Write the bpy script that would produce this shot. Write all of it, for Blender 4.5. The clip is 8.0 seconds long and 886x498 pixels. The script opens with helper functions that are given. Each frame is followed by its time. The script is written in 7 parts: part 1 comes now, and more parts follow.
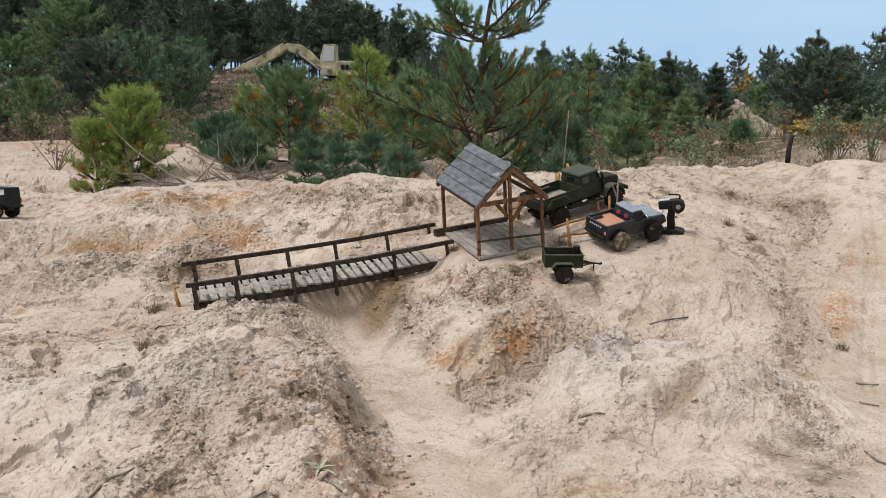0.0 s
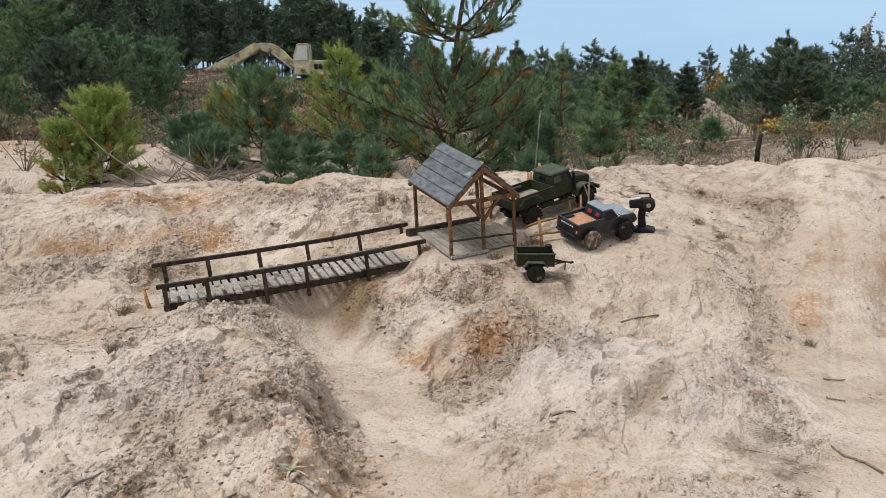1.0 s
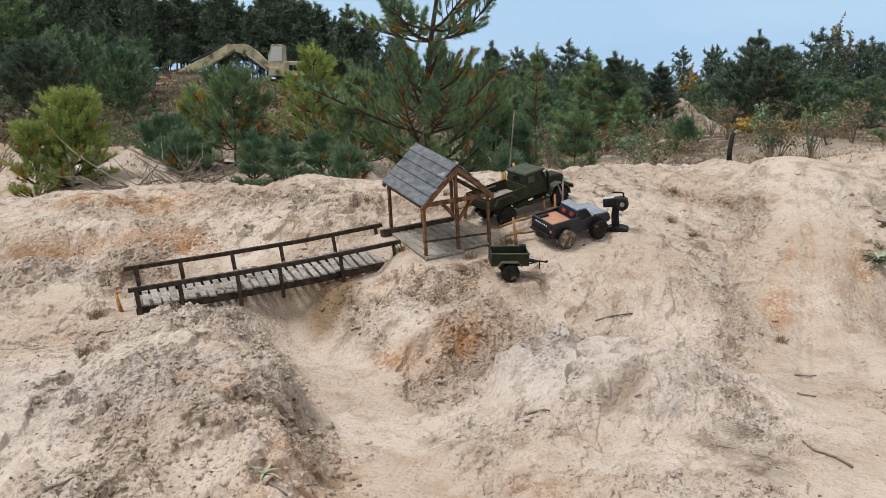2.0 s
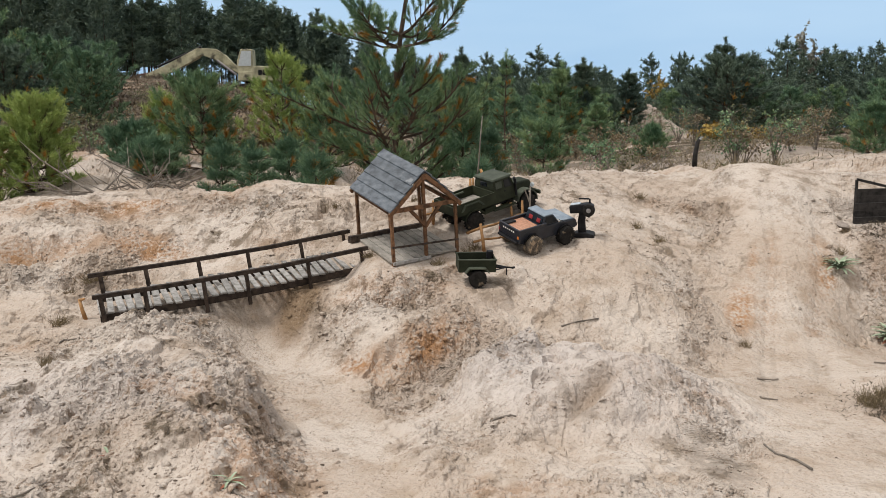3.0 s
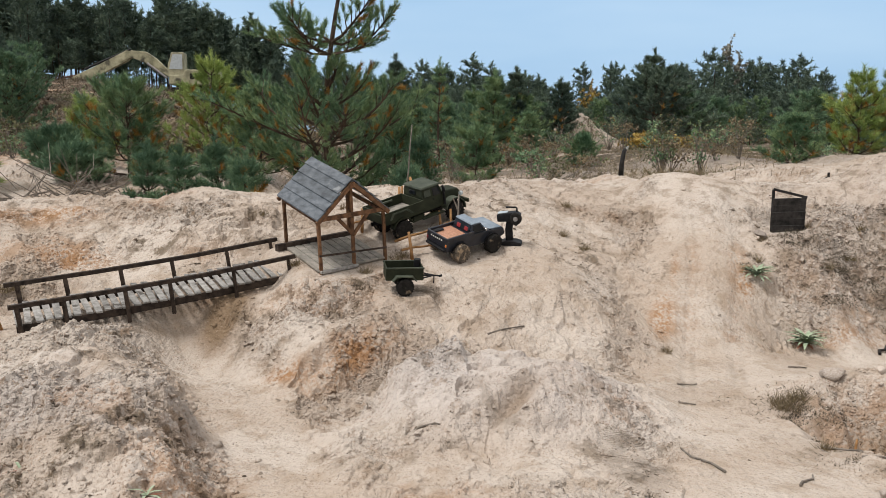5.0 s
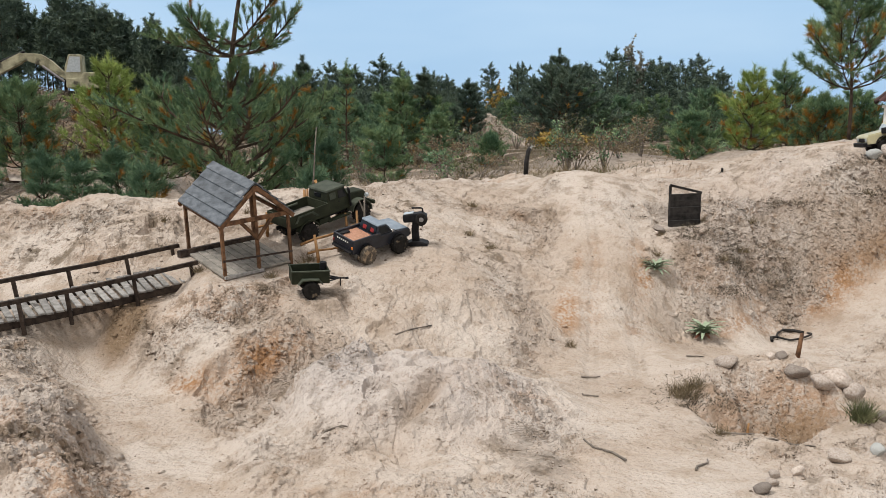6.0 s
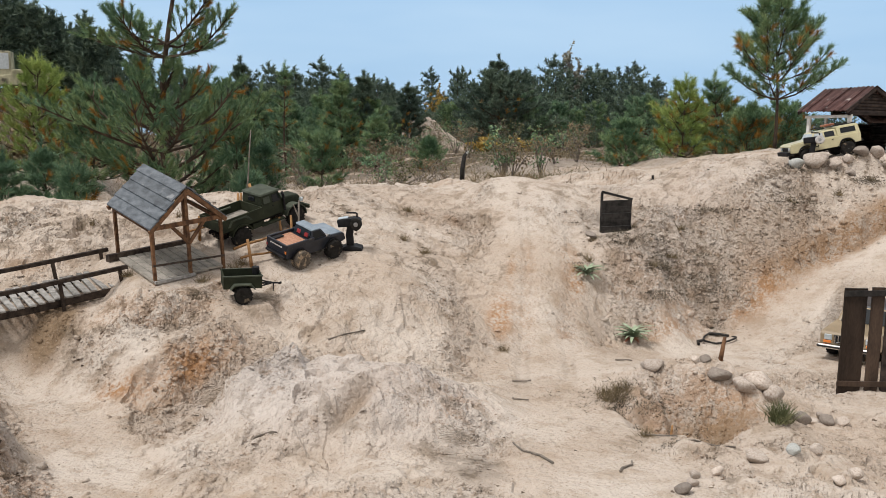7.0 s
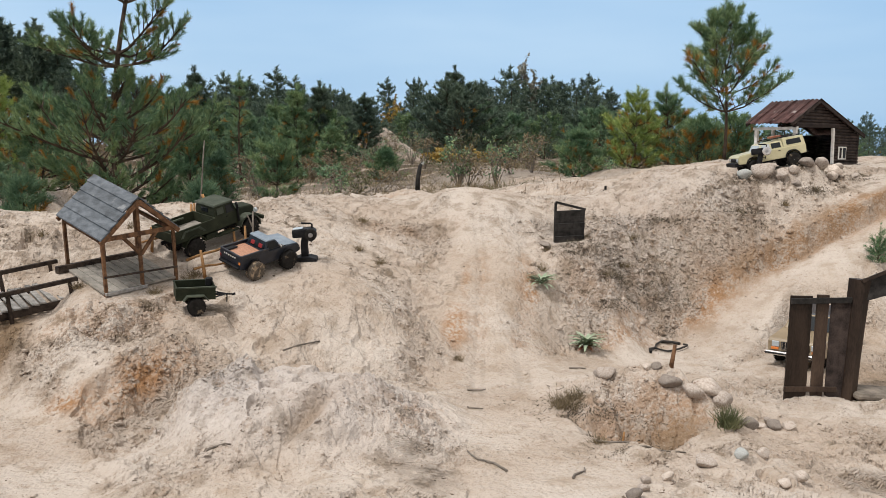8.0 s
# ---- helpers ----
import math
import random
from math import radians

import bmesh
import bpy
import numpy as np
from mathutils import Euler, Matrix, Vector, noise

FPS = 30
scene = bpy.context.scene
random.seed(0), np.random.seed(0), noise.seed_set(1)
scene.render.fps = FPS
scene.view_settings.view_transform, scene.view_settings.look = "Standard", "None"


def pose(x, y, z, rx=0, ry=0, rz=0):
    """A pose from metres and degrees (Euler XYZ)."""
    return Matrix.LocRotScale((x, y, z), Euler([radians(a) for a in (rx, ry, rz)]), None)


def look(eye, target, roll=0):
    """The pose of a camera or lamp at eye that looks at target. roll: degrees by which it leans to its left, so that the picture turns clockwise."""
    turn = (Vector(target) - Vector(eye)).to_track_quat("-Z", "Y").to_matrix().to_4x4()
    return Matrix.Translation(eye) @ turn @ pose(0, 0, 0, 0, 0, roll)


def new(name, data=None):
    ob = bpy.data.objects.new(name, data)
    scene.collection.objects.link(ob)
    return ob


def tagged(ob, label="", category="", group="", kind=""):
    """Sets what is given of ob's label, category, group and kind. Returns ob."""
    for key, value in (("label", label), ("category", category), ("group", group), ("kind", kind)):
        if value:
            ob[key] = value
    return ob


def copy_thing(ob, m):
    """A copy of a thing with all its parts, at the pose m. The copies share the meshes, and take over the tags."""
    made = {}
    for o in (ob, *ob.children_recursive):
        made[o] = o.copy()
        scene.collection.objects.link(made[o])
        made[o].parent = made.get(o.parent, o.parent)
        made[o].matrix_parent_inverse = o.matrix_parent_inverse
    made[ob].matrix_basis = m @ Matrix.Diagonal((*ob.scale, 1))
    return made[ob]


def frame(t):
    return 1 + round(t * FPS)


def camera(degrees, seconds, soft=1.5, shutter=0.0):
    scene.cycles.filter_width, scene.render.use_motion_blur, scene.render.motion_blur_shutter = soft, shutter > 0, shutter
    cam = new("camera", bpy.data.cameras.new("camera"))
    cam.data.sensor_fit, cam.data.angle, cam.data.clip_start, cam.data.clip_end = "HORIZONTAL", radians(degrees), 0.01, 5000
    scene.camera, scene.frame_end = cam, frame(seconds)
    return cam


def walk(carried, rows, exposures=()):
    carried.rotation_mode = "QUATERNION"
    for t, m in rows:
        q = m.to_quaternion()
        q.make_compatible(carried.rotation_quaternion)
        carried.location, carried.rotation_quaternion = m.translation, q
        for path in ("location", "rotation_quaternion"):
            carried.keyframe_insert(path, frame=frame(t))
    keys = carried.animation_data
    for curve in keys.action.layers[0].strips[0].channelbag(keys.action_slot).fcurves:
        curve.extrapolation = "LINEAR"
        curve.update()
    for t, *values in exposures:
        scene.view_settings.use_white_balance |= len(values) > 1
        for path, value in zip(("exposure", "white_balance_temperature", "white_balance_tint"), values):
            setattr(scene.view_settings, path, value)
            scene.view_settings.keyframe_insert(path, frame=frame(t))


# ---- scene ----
cam = camera(53.0, 8.0, 0.4)
PATH = [
    (0, (-0.038, -0.234, 1.473), (-0.014, 1.745, 1.188), 0.4),
    (0.5, (-0.032, -0.241, 1.474), (0.016, 1.739, 1.19), 0.3),
    (1, (-0.024, -0.238, 1.475), (0.056, 1.739, 1.189), 0.3),
    (1.5, (-0.017, -0.236, 1.473), (0.086, 1.741, 1.186), 0.1),
    (3, (0.004, -0.248, 1.48), (0.201, 1.723, 1.207), 0.2),
    (3.5, (0.011, -0.255, 1.484), (0.236, 1.714, 1.216), 0.3),
    (4, (0.014, -0.262, 1.483), (0.267, 1.705, 1.221), 0.6),
    (5.3, (0.055, -0.273, 1.494), (0.455, 1.669, 1.237), 0.4),
    (5.5, (0.062, -0.28, 1.494), (0.512, 1.652, 1.237), 0.1),
    (6, (0.077, -0.294, 1.496), (0.606, 1.618, 1.241), -0.0),
    (6.5, (0.092, -0.312, 1.504), (0.692, 1.579, 1.252), 0.3),
    (7, (0.1, -0.327, 1.509), (0.758, 1.546, 1.262), 0.7),
    (7.5, (0.098, -0.34, 1.509), (0.809, 1.515, 1.278), 0.7),
    (8, (0.104, -0.35, 1.509), (0.853, 1.492, 1.287), 0.8),
]
walk(cam, [(t, look(eye, target, roll)) for t, eye, target, roll in PATH])

# ---- light: a thin, even overcast ----
scene.view_settings.exposure = 0.06
world = bpy.data.worlds.new("sky")
scene.world = world
world.use_nodes = True
wn, wl = world.node_tree.nodes, world.node_tree.links
sky = wn.new("ShaderNodeTexSky")
sky.sky_type, sky.sun_disc, sky.sun_elevation, sky.sun_rotation = "NISHITA", False, radians(60), radians(-106)
sky.air_density, sky.dust_density, sky.ozone_density = 1.0, 3.0, 1.5
veil = wn.new("ShaderNodeMix")
veil.data_type = "RGBA"
veil.inputs["Factor"].default_value = 0.84
cloud_at = wn.new("ShaderNodeTexCoord")
cloud_map = wn.new("ShaderNodeMapping")
cloud_map.inputs["Scale"].default_value = (1.0, 1.0, 5.0)
cloud = wn.new("ShaderNodeTexNoise")
cloud.inputs["Scale"].default_value, cloud.inputs["Detail"].default_value = 1.6, 4.0
cloud_ramp = wn.new("ShaderNodeValToRGB")
cloud_ramp.color_ramp.elements[0].position, cloud_ramp.color_ramp.elements[0].color = 0.30, (3.1, 5.5, 8.5, 1)
cloud_ramp.color_ramp.elements[1].position, cloud_ramp.color_ramp.elements[1].color = 0.72, (5.2, 7.3, 9.6, 1)
wl.new(cloud_at.outputs["Generated"], cloud_map.inputs["Vector"])
wl.new(cloud_map.outputs["Vector"], cloud.inputs["Vector"])
wl.new(cloud.outputs["Fac"], cloud_ramp.inputs["Fac"])
wl.new(sky.outputs["Color"], veil.inputs["A"])
# the cloud is thicker and whiter overhead than near the horizon
split, rise, over = wn.new("ShaderNodeSeparateXYZ"), wn.new("ShaderNodeMapRange"), wn.new("ShaderNodeMix")
rise.interpolation_type = "SMOOTHSTEP"
rise.inputs["From Min"].default_value, rise.inputs["From Max"].default_value = 0.16, 0.62
over.data_type = "RGBA"
over.inputs["B"].default_value = (9.0, 8.7, 8.3, 1)
wl.new(cloud_at.outputs["Generated"], split.inputs["Vector"])
wl.new(split.outputs["Z"], rise.inputs["Value"])
# and behind the viewer
back, most = wn.new("ShaderNodeMapRange"), wn.new("ShaderNodeMath")
back.interpolation_type, most.operation = "SMOOTHSTEP", "MAXIMUM"
back.inputs["From Min"].default_value, back.inputs["From Max"].default_value = 0.0, -0.5
wl.new(split.outputs["Y"], back.inputs["Value"])
wl.new(rise.outputs["Result"], most.inputs[0])
wl.new(back.outputs["Result"], most.inputs[1])
wl.new(most.outputs[0], over.inputs["Factor"])
wl.new(cloud_ramp.outputs["Color"], over.inputs["A"])
wl.new(over.outputs["Result"], veil.inputs["B"])
wl.new(veil.outputs["Result"], wn["Background"].inputs["Color"])
wn["Background"].inputs["Strength"].default_value = 0.10
sun = new("sun", bpy.data.lights.new("sun", "SUN"))
sun.data.energy, sun.data.angle, sun.data.color = 2.6, radians(14), (1.0, 0.965, 0.92)
sun.matrix_world = look((-5.6, -1.6, 10), (0, 0, 0))


# ---- materials ----
def material(name, dark, light, rough=0.8, metal=0.0, size=0.05, bump=0.3, relief_size=0.006, stretch=(1, 1, 1), by_piece=0.0, wear=None, wear_amount=0.0, coat=0.0, spec=0.4):
    """Two colours mixed by noise at two scales, with fine relief; by_piece: how far pieces differ in brightness; wear: colour of worn patches."""
    m = bpy.data.materials.new(name)
    m.use_nodes = True
    n, l = m.node_tree.nodes, m.node_tree.links
    b = n["Principled BSDF"]
    b.inputs["Roughness"].default_value, b.inputs["Metallic"].default_value = rough, metal
    b.inputs["Coat Weight"].default_value, b.inputs["Specular IOR Level"].default_value = coat, spec
    at, mp = n.new("ShaderNodeTexCoord"), n.new("ShaderNodeMapping")
    mp.inputs["Scale"].default_value = stretch
    l.new(at.outputs["Object"], mp.inputs["Vector"])
    big, small = n.new("ShaderNodeTexNoise"), n.new("ShaderNodeTexNoise")
    big.inputs["Scale"].default_value, big.inputs["Detail"].default_value = 1 / size, 5
    small.inputs["Scale"].default_value, small.inputs["Detail"].default_value = 1 / relief_size, 3
    for t in (big, small):
        l.new(mp.outputs["Vector"], t.inputs["Vector"])
    add = n.new("ShaderNodeMath")
    add.operation = "MULTIPLY_ADD"
    add.inputs[1].default_value = 0.35
    l.new(small.outputs["Fac"], add.inputs[0])
    l.new(big.outputs["Fac"], add.inputs[2])
    ramp = n.new("ShaderNodeValToRGB")
    ramp.color_ramp.elements[0].position, ramp.color_ramp.elements[0].color = 0.48, (*dark, 1)
    ramp.color_ramp.elements[1].position, ramp.color_ramp.elements[1].color = 0.86, (*light, 1)
    l.new(add.outputs[0], ramp.inputs["Fac"])
    colour = ramp.outputs["Color"]
    if wear:
        patch, cut, mix = n.new("ShaderNodeTexNoise"), n.new("ShaderNodeValToRGB"), n.new("ShaderNodeMix")
        patch.inputs["Scale"].default_value, patch.inputs["Detail"].default_value = 0.6 / size, 6
        cut.color_ramp.elements[0].position = 0.68 - 0.3 * wear_amount
        cut.color_ramp.elements[1].position = 0.76 - 0.3 * wear_amount
        mix.data_type = "RGBA"
        mix.inputs["B"].default_value = (*wear, 1)
        l.new(at.outputs["Object"], patch.inputs["Vector"])
        l.new(patch.outputs["Fac"], cut.inputs["Fac"])
        l.new(cut.outputs["Color"], mix.inputs["Factor"])
        l.new(colour, mix.inputs["A"])
        colour = mix.outputs["Result"]
    if by_piece:
        info, rng, hsv = n.new("ShaderNodeObjectInfo"), n.new("ShaderNodeMapRange"), n.new("ShaderNodeHueSaturation")
        rng.inputs["To Min"].default_value, rng.inputs["To Max"].default_value = 1 - by_piece, 1 + by_piece
        l.new(info.outputs["Random"], rng.inputs["Value"])
        l.new(rng.outputs["Result"], hsv.inputs["Value"])
        l.new(colour, hsv.inputs["Color"])
        colour = hsv.outputs["Color"]
    l.new(colour, b.inputs["Base Color"])
    if bump:
        bm_node = n.new("ShaderNodeBump")
        bm_node.inputs["Strength"].default_value, bm_node.inputs["Distance"].default_value = bump, relief_size * 0.5
        l.new(add.outputs[0], bm_node.inputs["Height"])
        l.new(bm_node.outputs["Normal"], b.inputs["Normal"])
    return m


def foliage(name, dark, mid, light, size=0.35):
    m = bpy.data.materials.new(name)
    m.use_nodes = True
    n, l = m.node_tree.nodes, m.node_tree.links
    b = n["Principled BSDF"]
    b.inputs["Roughness"].default_value, b.inputs["Specular IOR Level"].default_value = 0.6, 0.25
    at, tex, geo, add, ramp = (n.new("ShaderNode" + k) for k in ("TexCoord", "TexNoise", "NewGeometry", "Math", "ValToRGB"))
    tex.inputs["Scale"].default_value, tex.inputs["Detail"].default_value = 1 / size, 3
    add.operation = "MULTIPLY_ADD"
    add.inputs[1].default_value = 0.34
    l.new(at.outputs["Object"], tex.inputs["Vector"])
    l.new(geo.outputs["Random Per Island"], add.inputs[0])
    l.new(tex.outputs["Fac"], add.inputs[2])
    e = ramp.color_ramp.elements
    e[0].position, e[0].color = 0.38, (*dark, 1)
    e[1].position, e[1].color = 0.92, (*light, 1)
    c = e.new(0.64)
    c.color = (*mid, 1)
    l.new(add.outputs[0], ramp.inputs["Fac"])
    l.new(ramp.outputs["Color"], b.inputs["Base Color"])
    return m


def sand_material():
    m = bpy.data.materials.new("sand")
    m.use_nodes = True
    n, l = m.node_tree.nodes, m.node_tree.links
    b = n["Principled BSDF"]
    b.inputs["Roughness"].default_value, b.inputs["Specular IOR Level"].default_value = 0.95, 0.15
    at = n.new("ShaderNodeTexCoord")

    def noise_at(scale, detail=5.0, rough=0.55):
        t = n.new("ShaderNodeTexNoise")
        t.inputs["Scale"].default_value, t.inputs["Detail"].default_value, t.inputs["Roughness"].default_value = scale, detail, rough
        l.new(at.outputs["Object"], t.inputs["Vector"])
        return t.outputs["Fac"]

    def steps(value, lo, hi):
        r = n.new("ShaderNodeMapRange")
        r.interpolation_type = "SMOOTHSTEP"
        r.inputs["From Min"].default_value, r.inputs["From Max"].default_value = lo, hi
        l.new(value, r.inputs["Value"])
        return r.outputs["Result"]

    def blend(a, c, f):
        x = n.new("ShaderNodeMix")
        x.data_type = "RGBA"
        for socket, value in (("A", a), ("B", c), ("Factor", f)):
            if isinstance(value, tuple):
                x.inputs[socket].default_value = (*value, 1)
            else:
                l.new(value, x.inputs[socket])
        return x.outputs["Result"]

    def calc(op, a, c):
        x = n.new("ShaderNodeMath")
        x.operation = op
        for i, value in enumerate((a, c)):
            if isinstance(value, (int, float)):
                x.inputs[i].default_value = value
            else:
                l.new(value, x.inputs[i])
        return x.outputs[0]

    def layer(name):
        a = n.new("ShaderNodeAttribute")
        a.attribute_name = name
        return a.outputs["Fac"]

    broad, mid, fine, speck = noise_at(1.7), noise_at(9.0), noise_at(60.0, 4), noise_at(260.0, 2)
    colour = blend((0.444, 0.366, 0.301), (0.533, 0.467, 0.409), steps(broad, 0.36, 0.66))
    colour = blend(colour, (0.352, 0.266, 0.188), calc("MULTIPLY", steps(mid, 0.46, 0.72), 0.5))
    colour = blend(colour, (0.525, 0.477, 0.448), calc("MULTIPLY", layer("pale"), calc("ADD", 0.55, calc("MULTIPLY", fine, 0.6))))
    colour = blend(colour, (0.345, 0.188, 0.092), calc("MULTIPLY", layer("rust"), steps(calc("ADD", calc("MULTIPLY", mid, 0.5), calc("MULTIPLY", fine, 0.5)), 0.40, 0.56)))
    # brown of damp sand, and shade painted into hollows and by the gate
    colour = blend(colour, (0.232, 0.164, 0.106), calc("MULTIPLY", layer("damp_shade"), 1.0))
    colour = blend(colour, (0.116, 0.092, 0.066), calc("MULTIPLY", layer("litter"), steps(calc("ADD", mid, calc("MULTIPLY", fine, 0.35)), 0.66, 0.82)))
    colour = blend(colour, (0.063, 0.049, 0.032), calc("MULTIPLY", layer("turf"), steps(calc("ADD", broad, calc("MULTIPLY", mid, 0.5)), 0.52, 0.78)))
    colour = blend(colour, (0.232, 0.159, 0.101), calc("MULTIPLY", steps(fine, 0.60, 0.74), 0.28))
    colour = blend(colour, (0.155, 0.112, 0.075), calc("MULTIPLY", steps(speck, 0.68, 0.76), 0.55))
    colour = blend(colour, (0.290, 0.204, 0.138), calc("MULTIPLY", steps(noise_at(20.0, 6, 0.72), 0.53, 0.63), calc("ADD", 0.24, calc("MULTIPLY", layer("rough"), 0.5))))
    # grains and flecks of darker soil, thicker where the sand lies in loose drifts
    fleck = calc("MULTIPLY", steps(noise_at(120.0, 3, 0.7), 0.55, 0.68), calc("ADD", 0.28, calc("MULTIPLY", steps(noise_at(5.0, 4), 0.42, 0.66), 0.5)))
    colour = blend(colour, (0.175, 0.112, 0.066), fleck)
    colour = blend(colour, (0.62, 0.56, 0.50), calc("MULTIPLY", steps(noise_at(90.0, 4, 0.7), 0.56, 0.72), 0.35))
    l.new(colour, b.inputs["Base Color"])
    # tyre lugs pressed into the driven strips
    wave = n.new("ShaderNodeTexWave")
    wave.wave_type, wave.bands_direction = "BANDS", "Y"
    wave.inputs["Scale"].default_value, wave.inputs["Distortion"].default_value = 42.0, 1.2
    wave.inputs["Detail"].default_value = 1.0
    l.new(at.outputs["Object"], wave.inputs["Vector"])
    lugs = calc("MULTIPLY", calc("MULTIPLY", wave.outputs["Fac"], layer("lugs")), steps(mid, 0.30, 0.50))
    h = calc("ADD", calc("MULTIPLY", fine, 0.9), calc("MULTIPLY", speck, 0.25))
    h = calc("ADD", h, calc("MULTIPLY", noise_at(24.0, 5, 0.65), 1.6))
    for scale, amount in ((40.0, 0.7), (85.0, 0.3)):
        crumb = n.new("ShaderNodeTexVoronoi")
        crumb.inputs["Scale"].default_value = scale
        l.new(at.outputs["Object"], crumb.inputs["Vector"])
        h = calc("SUBTRACT", h, calc("MULTIPLY", crumb.outputs["Distance"], amount))
    h = calc("ADD", calc("MULTIPLY", h, calc("ADD", 0.50, calc("MULTIPLY", layer("rough"), 0.55))), calc("MULTIPLY", lugs, 0.5))
    bump = n.new("ShaderNodeBump")
    bump.inputs["Strength"].default_value, bump.inputs["Distance"].default_value = 0.9, 0.016
    l.new(h, bump.inputs["Height"])
    l.new(bump.outputs["Normal"], b.inputs["Normal"])
    return m


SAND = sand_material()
BARK = material("pine_bark", (0.028, 0.021, 0.017), (0.095, 0.068, 0.048), 0.9, size=0.06, relief_size=0.012, bump=0.6, spec=0.16)
TWIG = material("dead_twig", (0.085, 0.072, 0.062), (0.25, 0.215, 0.18), 0.9, size=0.04)
NEEDLE = foliage("pine_needles", (0.048, 0.105, 0.060), (0.122, 0.212, 0.112), (0.290, 0.370, 0.165))
NEEDLE_BLUE = foliage("blue_green_needles", (0.050, 0.106, 0.068), (0.112, 0.200, 0.118), (0.240, 0.335, 0.180))
NEEDLE_LIME = foliage("young_lime_needles", (0.11, 0.175, 0.042), (0.240, 0.325, 0.090), (0.42, 0.49, 0.16))
NEEDLE_RUST = foliage("old_orange_needles", (0.17, 0.085, 0.02), (0.30, 0.15, 0.03), (0.42, 0.25, 0.06))
NEEDLE_FAR = foliage("distant_pine", (0.038, 0.064, 0.054), (0.078, 0.118, 0.088), (0.155, 0.205, 0.135), 0.9)
LEAF_YELLOW = foliage("autumn_leaves", (0.17, 0.11, 0.03), (0.33, 0.22, 0.05), (0.46, 0.34, 0.09))
LEAF_GREY = foliage("grey_birch_leaves", (0.12, 0.12, 0.09), (0.22, 0.215, 0.17), (0.34, 0.32, 0.26))
SCRUB = foliage("dry_scrub", (0.09, 0.065, 0.04), (0.17, 0.13, 0.075), (0.28, 0.22, 0.13), 0.2)
SCRUB_DARK = foliage("dark_dry_scrub", (0.035, 0.026, 0.018), (0.075, 0.055, 0.035), (0.15, 0.11, 0.07), 0.6)
GRASS = foliage("dull_grass", (0.05, 0.06, 0.028), (0.10, 0.11, 0.05), (0.19, 0.18, 0.09), 0.1)
WOOD_DARK = material("charred_brown_wood", (0.018, 0.013, 0.011), (0.075, 0.055, 0.043), 0.75, size=0.03, stretch=(1, 1, 1), bump=0.4, by_piece=0.25, spec=0.16)
WOOD_POST = material("brown_stained_wood", (0.058, 0.030, 0.017), (0.19, 0.100, 0.052), 0.7, size=0.03, bump=0.4, by_piece=0.3, spec=0.16)
WOOD_GREY = material("weathered_grey_board", (0.18, 0.17, 0.16), (0.37, 0.355, 0.335), 0.8, size=0.03, bump=0.35, by_piece=0.18, wear=(0.10, 0.09, 0.08), wear_amount=0.25, spec=0.16)
# bluish tone and pale patches paint in streaks of reflected sky
WOOD_ROOF = material("slate_grey_roof_board", (0.040, 0.048, 0.058), (0.125, 0.142, 0.162), 0.45, size=0.035, bump=0.35, stretch=(1.0, 0.6, 1.6), by_piece=0.2, wear=(0.22, 0.23, 0.24), wear_amount=0.15)
WOOD_FLOOR = material("dusty_floor_board", (0.19, 0.175, 0.155), (0.35, 0.32, 0.28), 0.85, size=0.04, bump=0.3, by_piece=0.15, spec=0.16)
WOOD_BLACK = material("black_tarred_board", (0.012, 0.0115, 0.011), (0.048, 0.044, 0.042), 0.65, size=0.04, bump=0.5, by_piece=0.3, spec=0.16)
STICK = material("peeled_branch", (0.20, 0.10, 0.04), (0.42, 0.24, 0.11), 0.75, size=0.03, bump=0.4, by_piece=0.2, spec=0.16)
OLIVE = material("olive_camouflage_paint", (0.016, 0.020, 0.012), (0.038, 0.043, 0.025), 0.65, size=0.08, bump=0.1, wear=(0.10, 0.085, 0.06), wear_amount=0.12, spec=0.16)
OLIVE_PALE = material("dusty_olive_paint", (0.036, 0.044, 0.032), (0.085, 0.096, 0.072), 0.55, size=0.06, bump=0.1, spec=0.16)
NAVY = material("dark_blue_car_paint", (0.006, 0.008, 0.014), (0.016, 0.020, 0.030), 0.42, size=0.05, bump=0.05, coat=0.12, wear=(0.16, 0.13, 0.10), wear_amount=0.10)
# paler blue than the body, for the pickup's roof and bonnet
STEEL_BLUE = material("pale_blue_roof_paint", (0.12, 0.16, 0.205), (0.24, 0.29, 0.345), 0.45, size=0.05, bump=0.05, coat=0.3)
CREAM = material("cream_car_paint", (0.46, 0.42, 0.25), (0.58, 0.53, 0.34), 0.4, size=0.1, bump=0.04, coat=0.4, wear=(0.35, 0.27, 0.17), wear_amount=0.08)
SANDY_PAINT = material("beige_car_paint", (0.22, 0.165, 0.10), (0.30, 0.23, 0.145), 0.4, size=0.1, bump=0.04, coat=0.4)
BLACK_PLASTIC = material("black_plastic", (0.006, 0.006, 0.007), (0.018, 0.018, 0.020), 0.55, size=0.03, bump=0.1, spec=0.16)
RUBBER = material("dusty_black_rubber", (0.009, 0.0085, 0.008), (0.026, 0.024, 0.022), 0.85, size=0.02, bump=0.4, wear=(0.20, 0.155, 0.11), wear_amount=0.22, spec=0.16)
RUBBER_SANDY = material("sand_caked_rubber", (0.05, 0.042, 0.034), (0.15, 0.12, 0.09), 0.9, size=0.02, bump=0.4, wear=(0.33, 0.25, 0.17), wear_amount=0.5)
GREY_METAL = material("grey_metal", (0.25, 0.25, 0.26), (0.45, 0.45, 0.46), 0.4, 0.8, size=0.03, bump=0.1)
WHITE_PAINT = material("white_paint", (0.60, 0.58, 0.54), (0.80, 0.78, 0.74), 0.6, size=0.05, bump=0.1, wear=(0.30, 0.27, 0.22), wear_amount=0.15)
